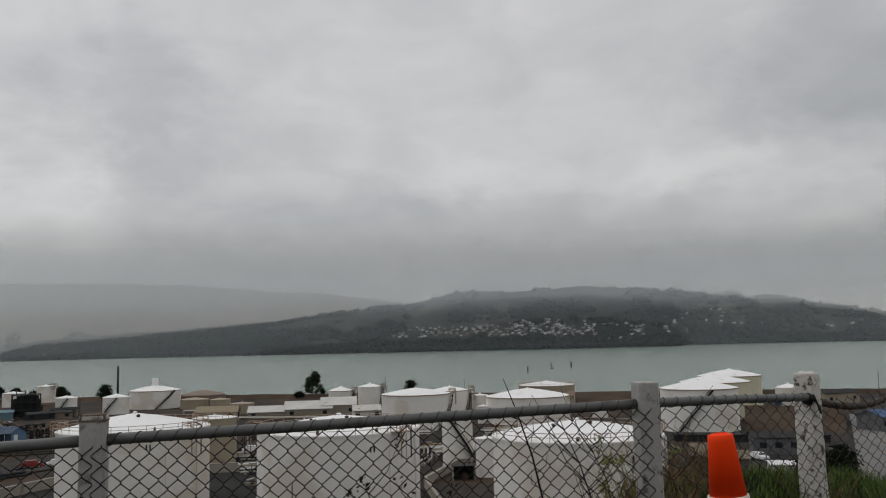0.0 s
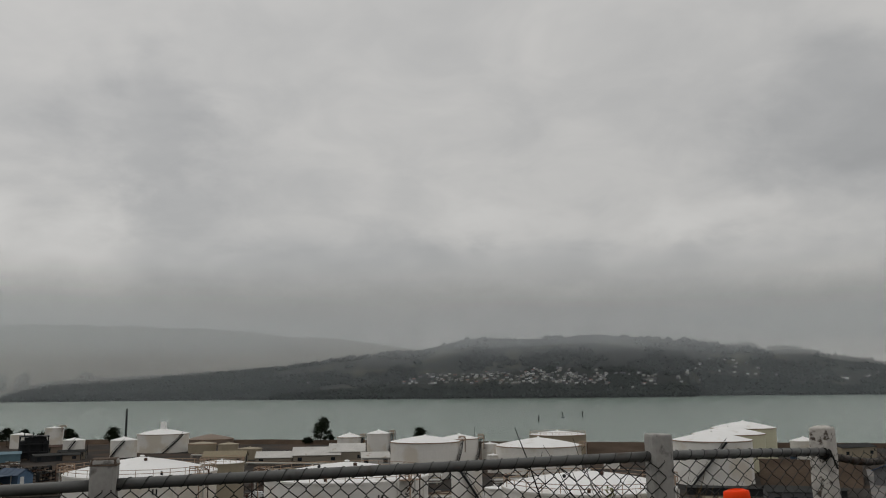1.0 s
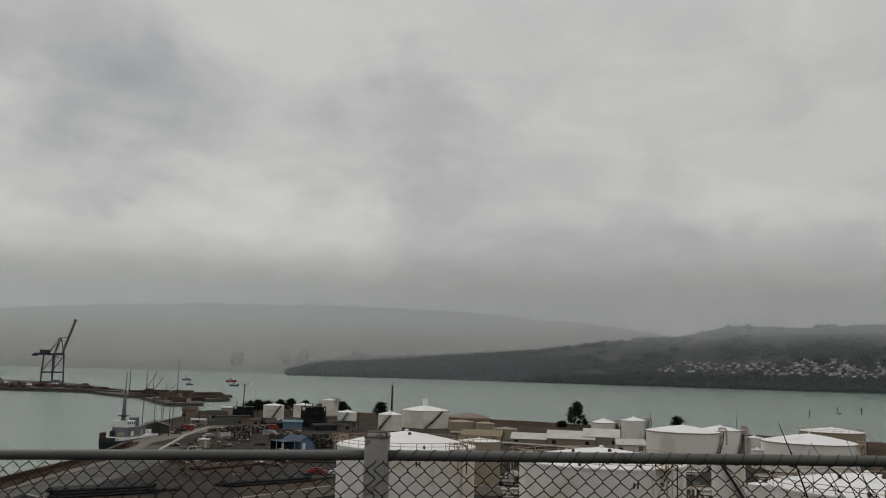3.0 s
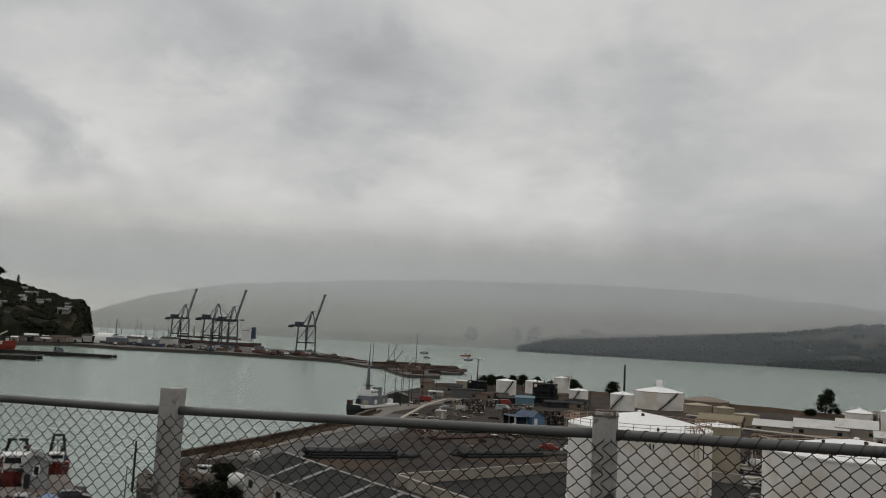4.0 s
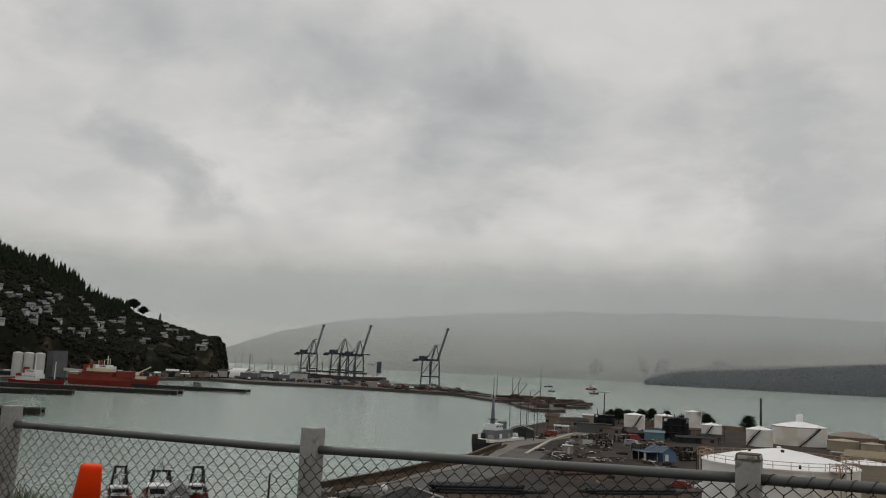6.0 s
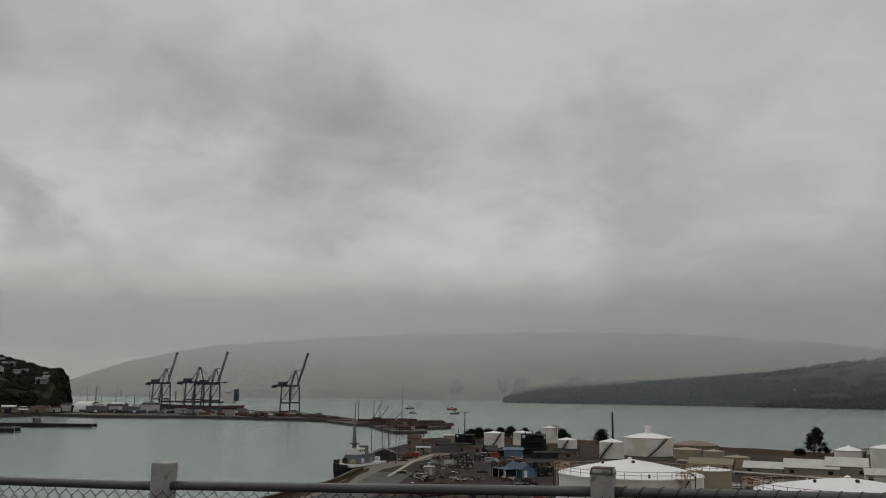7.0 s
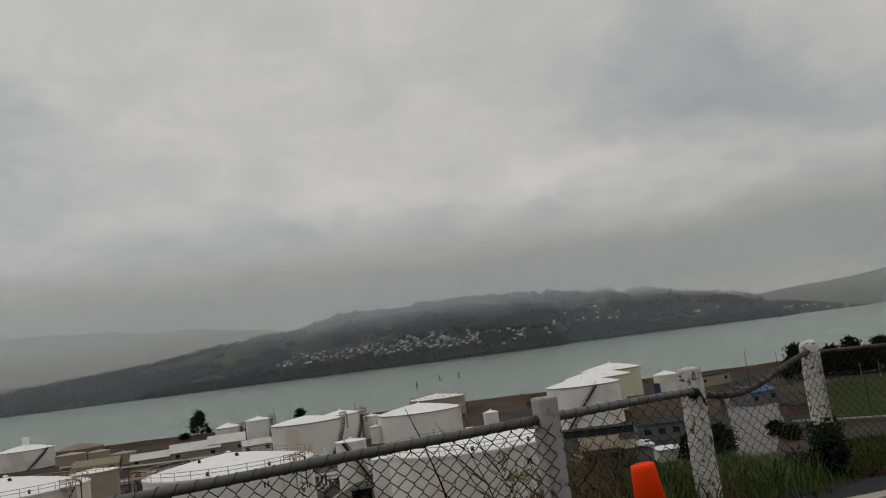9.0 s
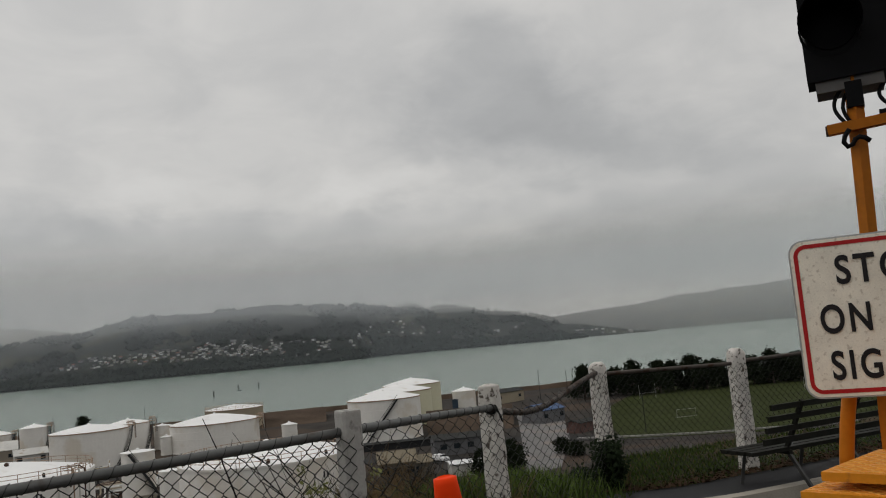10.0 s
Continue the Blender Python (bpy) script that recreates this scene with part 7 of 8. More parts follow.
def rim_platform(az, c, radius, rim, a, label):
    """A rusty gauging platform with bent pipes on a tank's rim."""
    x, y = polar(az, c)
    t = radians(a)
    ob = thing("rim_platform", (x + (radius + 0.5) * math.cos(t), y + (radius + 0.5) * math.sin(t), rim), label, "platform", "rim platforms", rz=a)
    part("deck", Geo().box((0.2, 0, 0), (1.9, 2.6, 0.1)), RUSTRAIL, ob)
    for px in (-0.6, 1.1):
        for py in (-1.2, 0, 1.2):
            part("post", Geo().box((px, py, 0.6), (0.08, 0.08, 1.2)), RUSTRAIL, ob)
    for zz in (0.6, 1.15):
        part("rail", Geo().tube([(-0.6, -1.2, zz), (1.1, -1.2, zz), (1.1, 1.2, zz), (-0.6, 1.2, zz)], 0.05, 5), RUSTRAIL, ob)
    for k in range(3):
        part("bent_pipe", Geo().tube([(1.0 + 0.25 * k, -0.8 + 0.7 * k, -3.5), (1.0 + 0.25 * k, -0.8 + 0.7 * k, 0.6), (0.6, -0.8 + 0.7 * k, 1.0), (-0.8, -0.8 + 0.7 * k, 0.8)], 0.09, 6), (RUSTRAIL, PALEWALL, RUST)[k], ob)
    part("bracket", Geo().bar((0.9, 0, -0.1), (-0.3, 0, -1.6), 0.14), RUST, ob)
    return ob


rim_platform(19.73, 146.3, 11.45, 14.76, -28, "rusty gauging platform on the tank rim")
rim_platform(19.73, 146.3, 11.45, 14.76, 178, "rusty gauging platform on the tank rim")
rim_platform(7.08, 130.2, 11.9, 14.76, -40, "rusty gauging platform on the tank rim")
rim_platform(7.08, 130.2, 11.9, 14.76, 178, "rusty gauging platform on the tank rim")
rim_platform(-8.45, 114.8, 10.98, 14.76, 20, "rusty gauging platform on the tank rim")
rim_platform(-5.35, 265, 12.7, 10.3, -20, "rusty gauging platform on the tank rim")
rim_platform(2.02, 252, 9.95, 12.4, 10, "rusty gauging platform on the tank rim")
rim_platform(-0.2, 280, 6.2, 11.6, 0, "rusty gauging platform on the tank rim")
rim_platform(5.04, 358, 4.9, 9.6, -10, "rusty gauging platform on the tank rim")
rim_platform(6.94, 376, 5.2, 7.4, -10, "rusty gauging platform on the tank rim")
rim_platform(24.8, 409, 3.7, 12.3, -20, "rusty gauging platform on the tank rim")

# oddments in the yards
for i in range(150):
    az = rng.choice((rng.uniform(25, 34), rng.uniform(12, 24), rng.uniform(12, 24), rng.uniform(-6, 12)))
    r = rng.uniform(196, 300) if az > 24 else rng.uniform(180, 240) if az > 12 else rng.uniform(170, 230)
    x, y = polar(az, r)
    m = rng.choice((RUST, TIMBER, STEELD, STEELD, LOGM, CREAMWALL))
    s = (rng.uniform(0.8, 3.4), rng.uniform(0.6, 1.6), rng.uniform(0.25, 0.9))
    rz = rng.uniform(0, 180)
    ob = thing("crate_stack", (x, y, GROUND), "rough stack of crates and scrap in the yard", "stack", "yard oddments", rz=rz)
    part("crate", Geo().box((0, 0, s[2] / 2), s), m, ob)
    part("crate", Geo().box((s[0] * 0.1, 0, s[2] + s[2] * 0.25), (s[0] * 0.6, s[1] * 0.7, s[2] * 0.5), 8), rng.choice((RUST, TIMBER, m)), ob)

# ---- ship at the near berth ----
ship = thing("old_ship", (-183, 240, 0), "old black-hulled ship with a tall tapered mast", "ship", rz=279)
part("hull", hull(Geo(), 32, 7, 2.9, 0.5), mat("black_hull", (0.025, 0.026, 0.028), 0.5, scale=0.5), ship)
part("white_band", Geo().box((-3, 0, 3.0), (25, 7.1, 0.7)), SHIPW, ship)
part("deckhouse", Geo().box((-2, 0, 5), (12, 5.4, 2.8)), mat("grey_deckhouse", (0.14, 0.15, 0.17)), ship)
for k in range(8):
    part("deck_gear", Geo().box((-11 + k * 3, (-1) ** k * 2.2, 4.4), (1.6, 1.4, 1.2 + 0.3 * (k % 3))), (SHIPW, STEELD, TANKT, RUST)[k % 4], ship)
part("bridge", Geo().box((1, 0, 7.4), (5, 4.6, 2.2)), SHIPW, ship)
part("mast", Geo().tube([(2, 0, 6), (2, 0, 17)], [1.0, 0.35], 8), mat("grey_deckhouse", (0.14, 0.15, 0.17)), ship)
part("topmast", Geo().tube([(2, 0, 17), (2, 0, 24)], [0.2, 0.08], 6), STEELD, ship)
part("mast_platform", Geo().box((2, 0, 10), (2.6, 2.6, 0.3)), STEELD, ship)
part("funnel", Geo().box((-5, 0, 7.6), (2.6, 2.2, 3)), mat("grey_deckhouse", (0.14, 0.15, 0.17)), ship)
for s in (-1, 1):
    windows(ship, s * 2.33, 7.7, -1, 3, 4, 0.6, 0.6)


# ---- fishing wharf ----
def derelict(x, y, rz, L, label):
    ob = thing("derelict_boat", (x, y, 0), label, "boat", "slip boats", rz=rz)
    part("hull", hull(Geo(), L, L * 0.28, L * 0.16, 0.7), mat("brown_hull", (0.06, 0.05, 0.042), 0.8, var=0.35, scale=0.6, fine=4), ob)
    part("deck", Geo().box((0, 0, L * 0.15), (L * 0.7, L * 0.24, 0.12)), TIMBER, ob)
    for k in range(7):
        part("deck_debris", Geo().box((L * rng.uniform(-0.3, 0.3), L * rng.uniform(-0.08, 0.08), L * 0.17), (rng.uniform(0.5, 2), rng.uniform(0.4, 1), rng.uniform(0.4, 1.1)), rng.uniform(0, 90)), rng.choice((TIMBER, RUST, STEELD)), ob)
    return ob


TRAWLRED = mat("scuffed_red_hull", (0.115, 0.014, 0.011), 0.65, spec=0.12, var=0.3, scale=0.7, fine=5, stain=(0.03, 0.02, 0.017), stain_scale=0.9, stain_at=0.55)
NET = mat("heaped_net", (0.03, 0.034, 0.03), 0.95, spec=0.03, var=0.5, scale=2, fine=14)


def trawler(x, y, rz, L, label):
    ob = thing("fishing_boat", (x, y, 0), label, "fishing boat", "fishing boats", rz=rz)
    gh = L * (0.47 if L < 15 else 0.34)
    part("hull", hull(Geo(), L, L * 0.34, L * 0.13, 0.6), TRAWLRED, ob, "scuffed dark red hull")
    part("bulwark", Geo().box((0, 0, L * 0.13), (L * 0.7, L * 0.32, 0.18)), RUST, ob)
    cabin = part("wheelhouse", Geo().box((L * 0.1, 0, L * 0.2), (L * 0.18, L * 0.17, L * 0.14)), SHIPW, ob)
    part("wheelhouse_roof", Geo().box((L * 0.1, 0, L * 0.278), (L * 0.21, L * 0.2, 0.16)), SHIPW, cabin)
    for s in (-1, 1):
        part("window", Geo().box((L * 0.1, s * L * 0.086, L * 0.24), (L * 0.15, 0.06, L * 0.042)), GLASSD, cabin, "dark glass")
        part("gantry_leg", Geo().bar((-L * 0.34, s * L * 0.11, L * 0.13), (-L * 0.3, s * L * 0.06, gh), 0.35), STEELD, ob)
        part("stay", Geo().tube([(-L * 0.3, s * L * 0.05, gh), (L * 0.1, s * L * 0.05, L * 0.34)], 0.06, 4), STEELD, ob)
    part("front_window", Geo().box((L * 0.191, 0, L * 0.24), (0.06, L * 0.15, L * 0.042)), GLASSD, cabin, "dark glass")
    part("gantry_top", Geo().bar((-L * 0.3, -L * 0.08, gh), (-L * 0.3, L * 0.08, gh), 0.35), STEELD, ob)
    part("net_drum", Geo().tube([(-L * 0.18, -L * 0.1, L * 0.2), (-L * 0.18, L * 0.1, L * 0.2)], 0.8, 10), RUST, ob, "net drum wound with orange net")
    part("mast", Geo().tube([(L * 0.05, 0, L * 0.3), (L * 0.05, 0, L * 0.48)], 0.1, 6), SHIPW, ob)
    part("life_raft", Geo().box((L * 0.02, L * 0.06, L * 0.32), (1.0, 0.6, 0.5)), RUST, ob)
    # deck gear, railing and floats
    for k in range(5):
        part("deck_gear", Geo().box((-L * 0.05 - 0.06 * L * k, rng.uniform(-0.1, 0.1) * L, L * 0.17), (L * 0.05, L * 0.08, rng.uniform(0.5, 1.3)), rng.uniform(0, 90)), rng.choice((RUST, STEELD, SHIPW, BLUEIRON)), ob)
    part("bow_rail", Geo().tube([(L * 0.3, -L * 0.15, L * 0.2), (L * 0.42, -L * 0.08, L * 0.22), (L * 0.48, 0, L * 0.23), (L * 0.42, L * 0.08, L * 0.22), (L * 0.3, L * 0.15, L * 0.2)], 0.06, 5), SHIPW, ob)
    part("derrick", Geo().bar((-L * 0.05, 0, L * 0.16), (-L * 0.22, L * 0.1, gh * 0.9), 0.2), STEELD, ob)
    # nets heaped forward and aft, floats, a winch and standing rigging
    for k in range(6):
        heap = Geo()
        tuft(heap, (L * (0.32 - 0.11 * k), rng.uniform(-0.07, 0.07) * L, L * 0.13), L * 0.055, L * 0.075, rng, 8, 0.0, 4)
        part("net_heap", heap, NET if k % 3 else RUST, ob)
    for k in range(4):
        part("float", Geo().lathe([(0.05, 0), (0.3, 0.15), (0.34, 0.35), (0.25, 0.58), (0.05, 0.68)], (L * (0.25 - 0.13 * k), (-1) ** k * L * 0.14, L * 0.14), 8), (ORANGEHULL, SHIPW)[k % 2], ob)
    part("winch", Geo().tube([(L * 0.25, -L * 0.05, L * 0.17), (L * 0.25, L * 0.05, L * 0.17)], L * 0.03, 10), STEELD, ob)
    for s in (-1, 1):
        part("shroud", Geo().tube([(L * 0.05, 0, L * 0.46), (L * 0.08, s * L * 0.15, L * 0.14)], 0.035, 4), STEELD, ob)
    part("forestay", Geo().tube([(L * 0.05, 0, L * 0.47), (L * 0.45, 0, L * 0.2)], 0.035, 4), STEELD, ob)
    part("mast_yard", Geo().tube([(L * 0.05, -L * 0.07, L * 0.42), (L * 0.05, L * 0.07, L * 0.42)], 0.05, 5), SHIPW, ob)
    return ob


trawler(*polar(60.8, 163), -29, 14, "red-hulled fishing boat with a dark stern gantry")
trawler(*polar(58.4, 154), -32, 20, "red-hulled fishing boat unloading beside the wharf house")
trawler(*polar(56.2, 168), -34, 13, "red-hulled fishing boat with a tall dark gantry")
derelict(-118.5, 96.5, 150, 9.5, "dark old boat lying at the slip")
derelict(-106.5, 87.5, 158, 14, "brown derelict hull at the slip")
small_boat(-107.6, 98.6, 200, 5.6, CREAMWALL, "cream cabin boat standing on the hard beside the slip", "slip boats", GROUND + 0.4)
cradle = thing("boat_cradle", (-107.6, 98.6, GROUND), "dark timber cradle under the cabin boat", "cradle", rz=200)
for px in (-1.3, 1.3):
    part("bearer", Geo().box((px, 0, 0.2), (0.3, 1.6, 0.4)), TIMBER, cradle)
for k, (tx, ty, th) in enumerate(((-95.4, 87.2, 1.9), (-92.6, 87.8, 2.2), (-90.9, 88.9, 1.8), (-101.6, 97.5, 2.0))):
    leafy_tree(tx, ty, GROUND, th, 3.4, "low green bush beside the slip", 500 + k, group="slip bushes", trunk_h=0.05)
drum = thing("water_tank", (-98.8, 97.0, GROUND), "white round water tank beside the warehouse", "tank")
part("shell", Geo().lathe([(1.3, 0), (1.3, 1.7), (1.1, 2.1), (0.4, 2.35)], n=24), SHIPW, drum, smooth=True)
part("lid", Geo().lathe([(0.35, 2.3), (0.35, 2.45), (0.1, 2.5)], n=12), PALEWALL, drum)
wharf = Geo()
wharf.prism([polar(a, r) for a, r in ((53.0, 106), (54, 123), (55.6, 150), (57.7, 150), (57.9, 140), (59.6, 140), (59.8, 153), (60.8, 153), (61.2, 126), (60, 104))], 1.6, 2.6)
solid("fishing_wharf", wharf, mat("wharf_planks", (0.13, 0.108, 0.095), 0.85, var=0.25, scale=0.3, fine=3), "grey timber fishing wharf", "wharf", kind="structure")
wharf_house = shed("wharf_house", *polar(57.3, 141), 5.2, 3.2, 3.6, 1.1, -30, door=False, wall= mat("grey_house_wall", (0.3, 0.31, 0.3), 0.8, scale=0.5), roof=mat("grey_house_roof", (0.24, 0.24, 0.235), 0.6, scale=0.5), label="grey two-storey wharf house with a gabled roof", wins=2, base=2.6)
frame_ob = part("gable_window", Geo().box((2.63, 0, 2.5), (0.06, 0.95, 1.5)), SHIPW, wharf_house, "white window frame in the gable")
part("pane", Geo().box((2.67, 0, 2.5), (0.03, 0.6, 1.15)), GLASSD, frame_ob, "dark glass")
part("gable_door", Geo().box((2.63, -1.1, 1.0), (0.06, 0.8, 2.0)), STEELD, wharf_house)
shed("tarp_shelter", *polar(56.4, 117), 5.4, 4.6, 1.4, 1.2, -30, STEELD, mat("blue_tarpaulin", (0.2, 0.28, 0.4), 0.6, scale=0.8), "shelter with a faded blue tarpaulin roof", wins=0, base=2.6)
for i in range(30):
    x, y = polar(rng.uniform(54.6, 60.4), rng.uniform(112, 131))
    ob = thing("fish_bin", (x, y, 2.6), "fish bin and gear lying on the wharf", "bin", "wharf gear", rz=rng.uniform(0, 90))
    part("bin", Geo().box((0, 0, 0.36), (0.9, 0.75, 0.72)), rng.choice((TIMBER, RUST, BLUEIRON, STEELD)), ob)
    part("lid", Geo().box((0, 0, 0.75), (0.94, 0.79, 0.06)), rng.choice((TIMBER, STEELD, RUST)), ob)
ob = thing("satellite_dome", (-115.4, 117.9, GROUND - 0.7), "white round tank on a post by the basin", "dome")
part("dome", Geo().lathe([(0.3, 1.5), (0.62, 1.75), (0.72, 2.2), (0.55, 2.7), (0.12, 2.95)], n=16), SHIPW, ob)
part("post", Geo().tube([(0, 0, 0), (0, 0, 1.6)], 0.16, 8), STEELD, ob)

# ---- playing field ----
solid("playing_field", Geo().prism([(102, 166), (128, 146), (250, 150), (330, 250), (262, 300), (172, 270), (128, 222)], GROUND, GROUND + 0.06), FIELD, "mown green playing field", "field", kind="structure")
strip("field_edge", [(96, 176), (106, 166), (118, 156), (150, 140)], 0.8, mat("white_kerb", (0.27, 0.26, 0.25), 0.8), "pale line of kerb along the field", 0.35)


GOALW = mat("weathered_goal_white", (0.45, 0.45, 0.43), 0.7, var=0.15, scale=1)


def goal(x, y, rz, w, h):
    ob = thing("goal_posts", (x, y, GROUND), "white rugby goal posts on the field", "goal posts", "goal posts", rz=rz)
    for s in (-1, 1):
        part("post", Geo().tube([(s * w / 2, 0, 0), (s * w / 2, 0, h)], 0.045, 6), GOALW, ob)
    part("cross_bar", Geo().tube([(-w / 2, 0, h * 0.4), (w / 2, 0, h * 0.4)], 0.04, 6), GOALW, ob)


goal(162, 246, -12, 5.6, 4.8)
goal(199, 214, 30, 5, 3.8)
ob = thing("soccer_goal", (134, 187, GROUND), "small white goal frame on the field", "goal posts", rz=-15)
part("frame", Geo().tube([(-2.5, 0, 0), (-2.5, 0, 2.1), (2.5, 0, 2.1), (2.5, 0, 0)], 0.03, 6), GOALW, ob)
part("back_bar", Geo().tube([(-2.5, 1.2, 0.1), (2.5, 1.2, 0.1)], 0.03, 6), GOALW, ob)
for i in range(26):
    az = -29.5 - i * 0.95 + rng.uniform(-0.25, 0.25)
    r = interp(-az, [(29, 318), (34, 316), (40, 322), (55, 350)]) + rng.uniform(-6, 6)
    h = rng.uniform(7.0, 11.5) + (1.5 if i in (9, 10) else 0)
    leafy_tree(*polar(az, r), GROUND, h, 9.5, "dark shelter-belt conifer behind the field", 60 + i, pine=i % 3 != 1, group="shelter belt", trunk_h=0.04, dense=110)
# ---- portable traffic signal and its sign ----
YELLOW = mat("signal_yellow", (0.55, 0.165, 0.008), 0.55, spec=0.2, var=0.12, scale=6, fine=50, stain=(0.3, 0.12, 0.02), stain_scale=8, stain_at=0.62)
BLACKP = mat("matt_black_plastic", (0.004, 0.004, 0.005), 0.6, var=0.3, scale=8, spec=0.12)
MASTY = mat("mast_orange", (0.4, 0.125, 0.008), 0.6, spec=0.15, var=0.16, scale=7, fine=60, stain=(0.2, 0.075, 0.015), stain_scale=9, stain_at=0.62)
SIGNF = mat("dirty_reflective_sign", (0.86, 0.8, 0.68), 0.5, var=0.14, scale=9, fine=180, stain=(0.64, 0.57, 0.46), stain_scale=60, stain_at=0.56)
SIGNRED = mat("sign_red", (0.42, 0.012, 0.012), 0.5, var=0.12, scale=10)
SIGNK = mat("sign_black", (0.012, 0.01, 0.011), 0.5, var=0.2, scale=20)
ALU = mat("sign_metal_edge", (0.45, 0.45, 0.44), 0.5, 0.5, scale=8)

sx, sy = 2.618, 2.56
road_z = road_level(sx)
FACE = -46.0
signal = thing("portable_traffic_signal", (sx, sy, road_z), "orange portable traffic signal trailer with a black signal head", "traffic signal", rz=FACE)
# local axes: x across to the right, -y towards the road user
Z = lambda h: h + 27 - road_z


def rounded_plate(w, h, r, t, y, c=(0, 0), n=7):
    pts = []
    for qx, qz, a0 in ((1, -1, -90), (1, 1, 0), (-1, 1, 90), (-1, -1, 180)):
        for i in range(n + 1):
            a = radians(a0 + 90 * i / n)
            pts.append((c[0] + qx * (w / 2 - r) + r * math.cos(a), c[1] + qz * (h / 2 - r) + r * math.sin(a)))
    g = Geo()
    k = len(pts)
    g.add([(x, y, z) for x, z in pts] + [(x, y + t, z) for x, z in pts], [tuple(range(k)), tuple(range(2 * k - 1, k - 1, -1))] + [(i, k + i, k + (i + 1) % k, (i + 1) % k) for i in range(k)])
    return g


def ring_plate(w, h, r, band, t, y, c=(0, 0), n=7):
    g = Geo()
    rows = []
    for d in (0, band):
        pts = []
        for qx, qz, a0 in ((1, -1, -90), (1, 1, 0), (-1, 1, 90), (-1, -1, 180)):
            for i in range(n + 1):
                a = radians(a0 + 90 * i / n)
                rr = r - d
                pts.append((c[0] + qx * (w / 2 - r) + rr * math.cos(a), c[1] + qz * (h / 2 - r) + rr * math.sin(a)))
        rows.append(pts)
    k = len(rows[0])
    vs = [(x, y, z) for p in rows for x, z in p]
    g.add(vs, [(i, (i + 1) % k, k + (i + 1) % k, k + i) for i in range(k)])
    return g


part("mast", Geo().tube([(-0.03, 0.02, 0.5), (0.031, 0.02, Z(0.9))], 0.031, 4), MASTY, signal, "square orange mast tube")
part("mast_foot", Geo().tube([(-0.178, 0.06, Z(-0.6)), (-0.173, 0.06, Z(-0.54)), (-0.156, 0.055, Z(-0.42)), (-0.128, 0.05, Z(-0.28)), (-0.08, 0.05, Z(-0.15))], 0.027, 12), YELLOW, signal, smooth=True)
bar_ = part("handle_bar", Geo().bar((-0.08, -0.02, Z(0.7)), (0.125, -0.02, Z(0.71)), 0.045, 0.038), MASTY, signal)
for e, f in ((-0.083, -0.001), (0.128, 0.011)):
    part("end_cap", Geo().box((e, -0.02, Z(0.7 + f)), (0.008, 0.04, 0.034)), RUST, bar_, "dull rusty end cap")
part("latch", Geo().box((0.14, 0.0, Z(0.74)), (0.07, 0.03, 0.022)), BLACKP, signal)
HOOK = ((-0.005, 0.69), (-0.024, 0.665), (-0.03, 0.643), (-0.018, 0.624), (0.0, 0.63), (0.01, 0.648), (0.026, 0.655), (0.043, 0.648), (0.06, 0.633))
part("hook", Geo().tube([(x, -0.045, Z(z)) for x, z in HOOK], 0.0095, 10), BLACKP, signal, smooth=True)
for k, (x0, z1) in enumerate(((-0.03, 0.72), (0.0, 0.7), (0.13, 0.76), (0.16, 0.78))):
    part("cable", Geo().tube([(x0 + 0.03 - 0.01 * j / 10 - 0.04 * math.sin(math.pi * j / 10), 0.03 - 0.03 * j / 10, Z(0.88 + (z1 - 0.88) * j / 10)) for j in range(11)], 0.0075, 8), BLACKP, signal, smooth=True)
head = part("signal_head", Geo().box((0.024, 0.06, Z(1.32)), (0.302, 0.16, 0.84)), BLACKP, signal, "matt black signal head")
part("backing_board", rounded_plate(0.4, 1.0, 0.05, 0.012, 0.13, (0.1, Z(1.4))), BLACKP, signal)
part("head_base", Geo().box((0.02, 0.07, Z(0.88)), (0.24, 0.15, 0.05)), mat("grey_casting", (0.12, 0.115, 0.11), 0.6), signal, "grey cast bracket")
part("clamp", Geo().box((0.03, 0.02, Z(0.83)), (0.06, 0.07, 0.1)), BLACKP, signal)
for k in range(3):
    c = Z(1.105 + 0.25 * k)
    g = Geo()
    n = 20
    for i in range(n):
        a0, a1 = radians(-35 + 250 * i / n), radians(-35 + 250 * (i + 1) / n)
        for (r0, r1) in ((0.108, 0.112),):
            g.add([(-0.02 + r0 * math.cos(a0), -0.02, c + r0 * math.sin(a0)), (-0.02 + r0 * math.cos(a1), -0.02, c + r0 * math.sin(a1)), (-0.02 + r1 * math.cos(a1), -0.2, c + r1 * math.sin(a1) - 0.02), (-0.02 + r1 * math.cos(a0), -0.2, c + r1 * math.sin(a0) - 0.02)], [(0, 1, 2, 3)])
    g.tube([(-0.02, -0.022, c), (-0.02, 0.0, c)], 0.116, 24)
    part("visor", g, BLACKP, signal)
    part("lens", Geo().tube([(-0.02, -0.03, c), (-0.02, -0.02, c)], 0.092, 24), mat("dark_lens", (0.002, 0.002, 0.003), 0.5, spec=0.06), signal, "unlit dark lens")

SW, SH = 0.6, 0.6
SC = (0.022, Z(-0.01))
sign = part("sign_plate", rounded_plate(SW, SH, 0.055, 0.004, -0.065, SC), ALU, signal, "square white sign with a red border")
part("sign_face", rounded_plate(SW - 0.012, SH - 0.012, 0.05, 0.002, -0.068, SC), SIGNF, sign, "dirty white reflective face")
part("sign_border", ring_plate(SW - 0.036, SH - 0.036, 0.045, 0.015, 0.001, -0.0695, SC), SIGNRED, sign, "red border line")


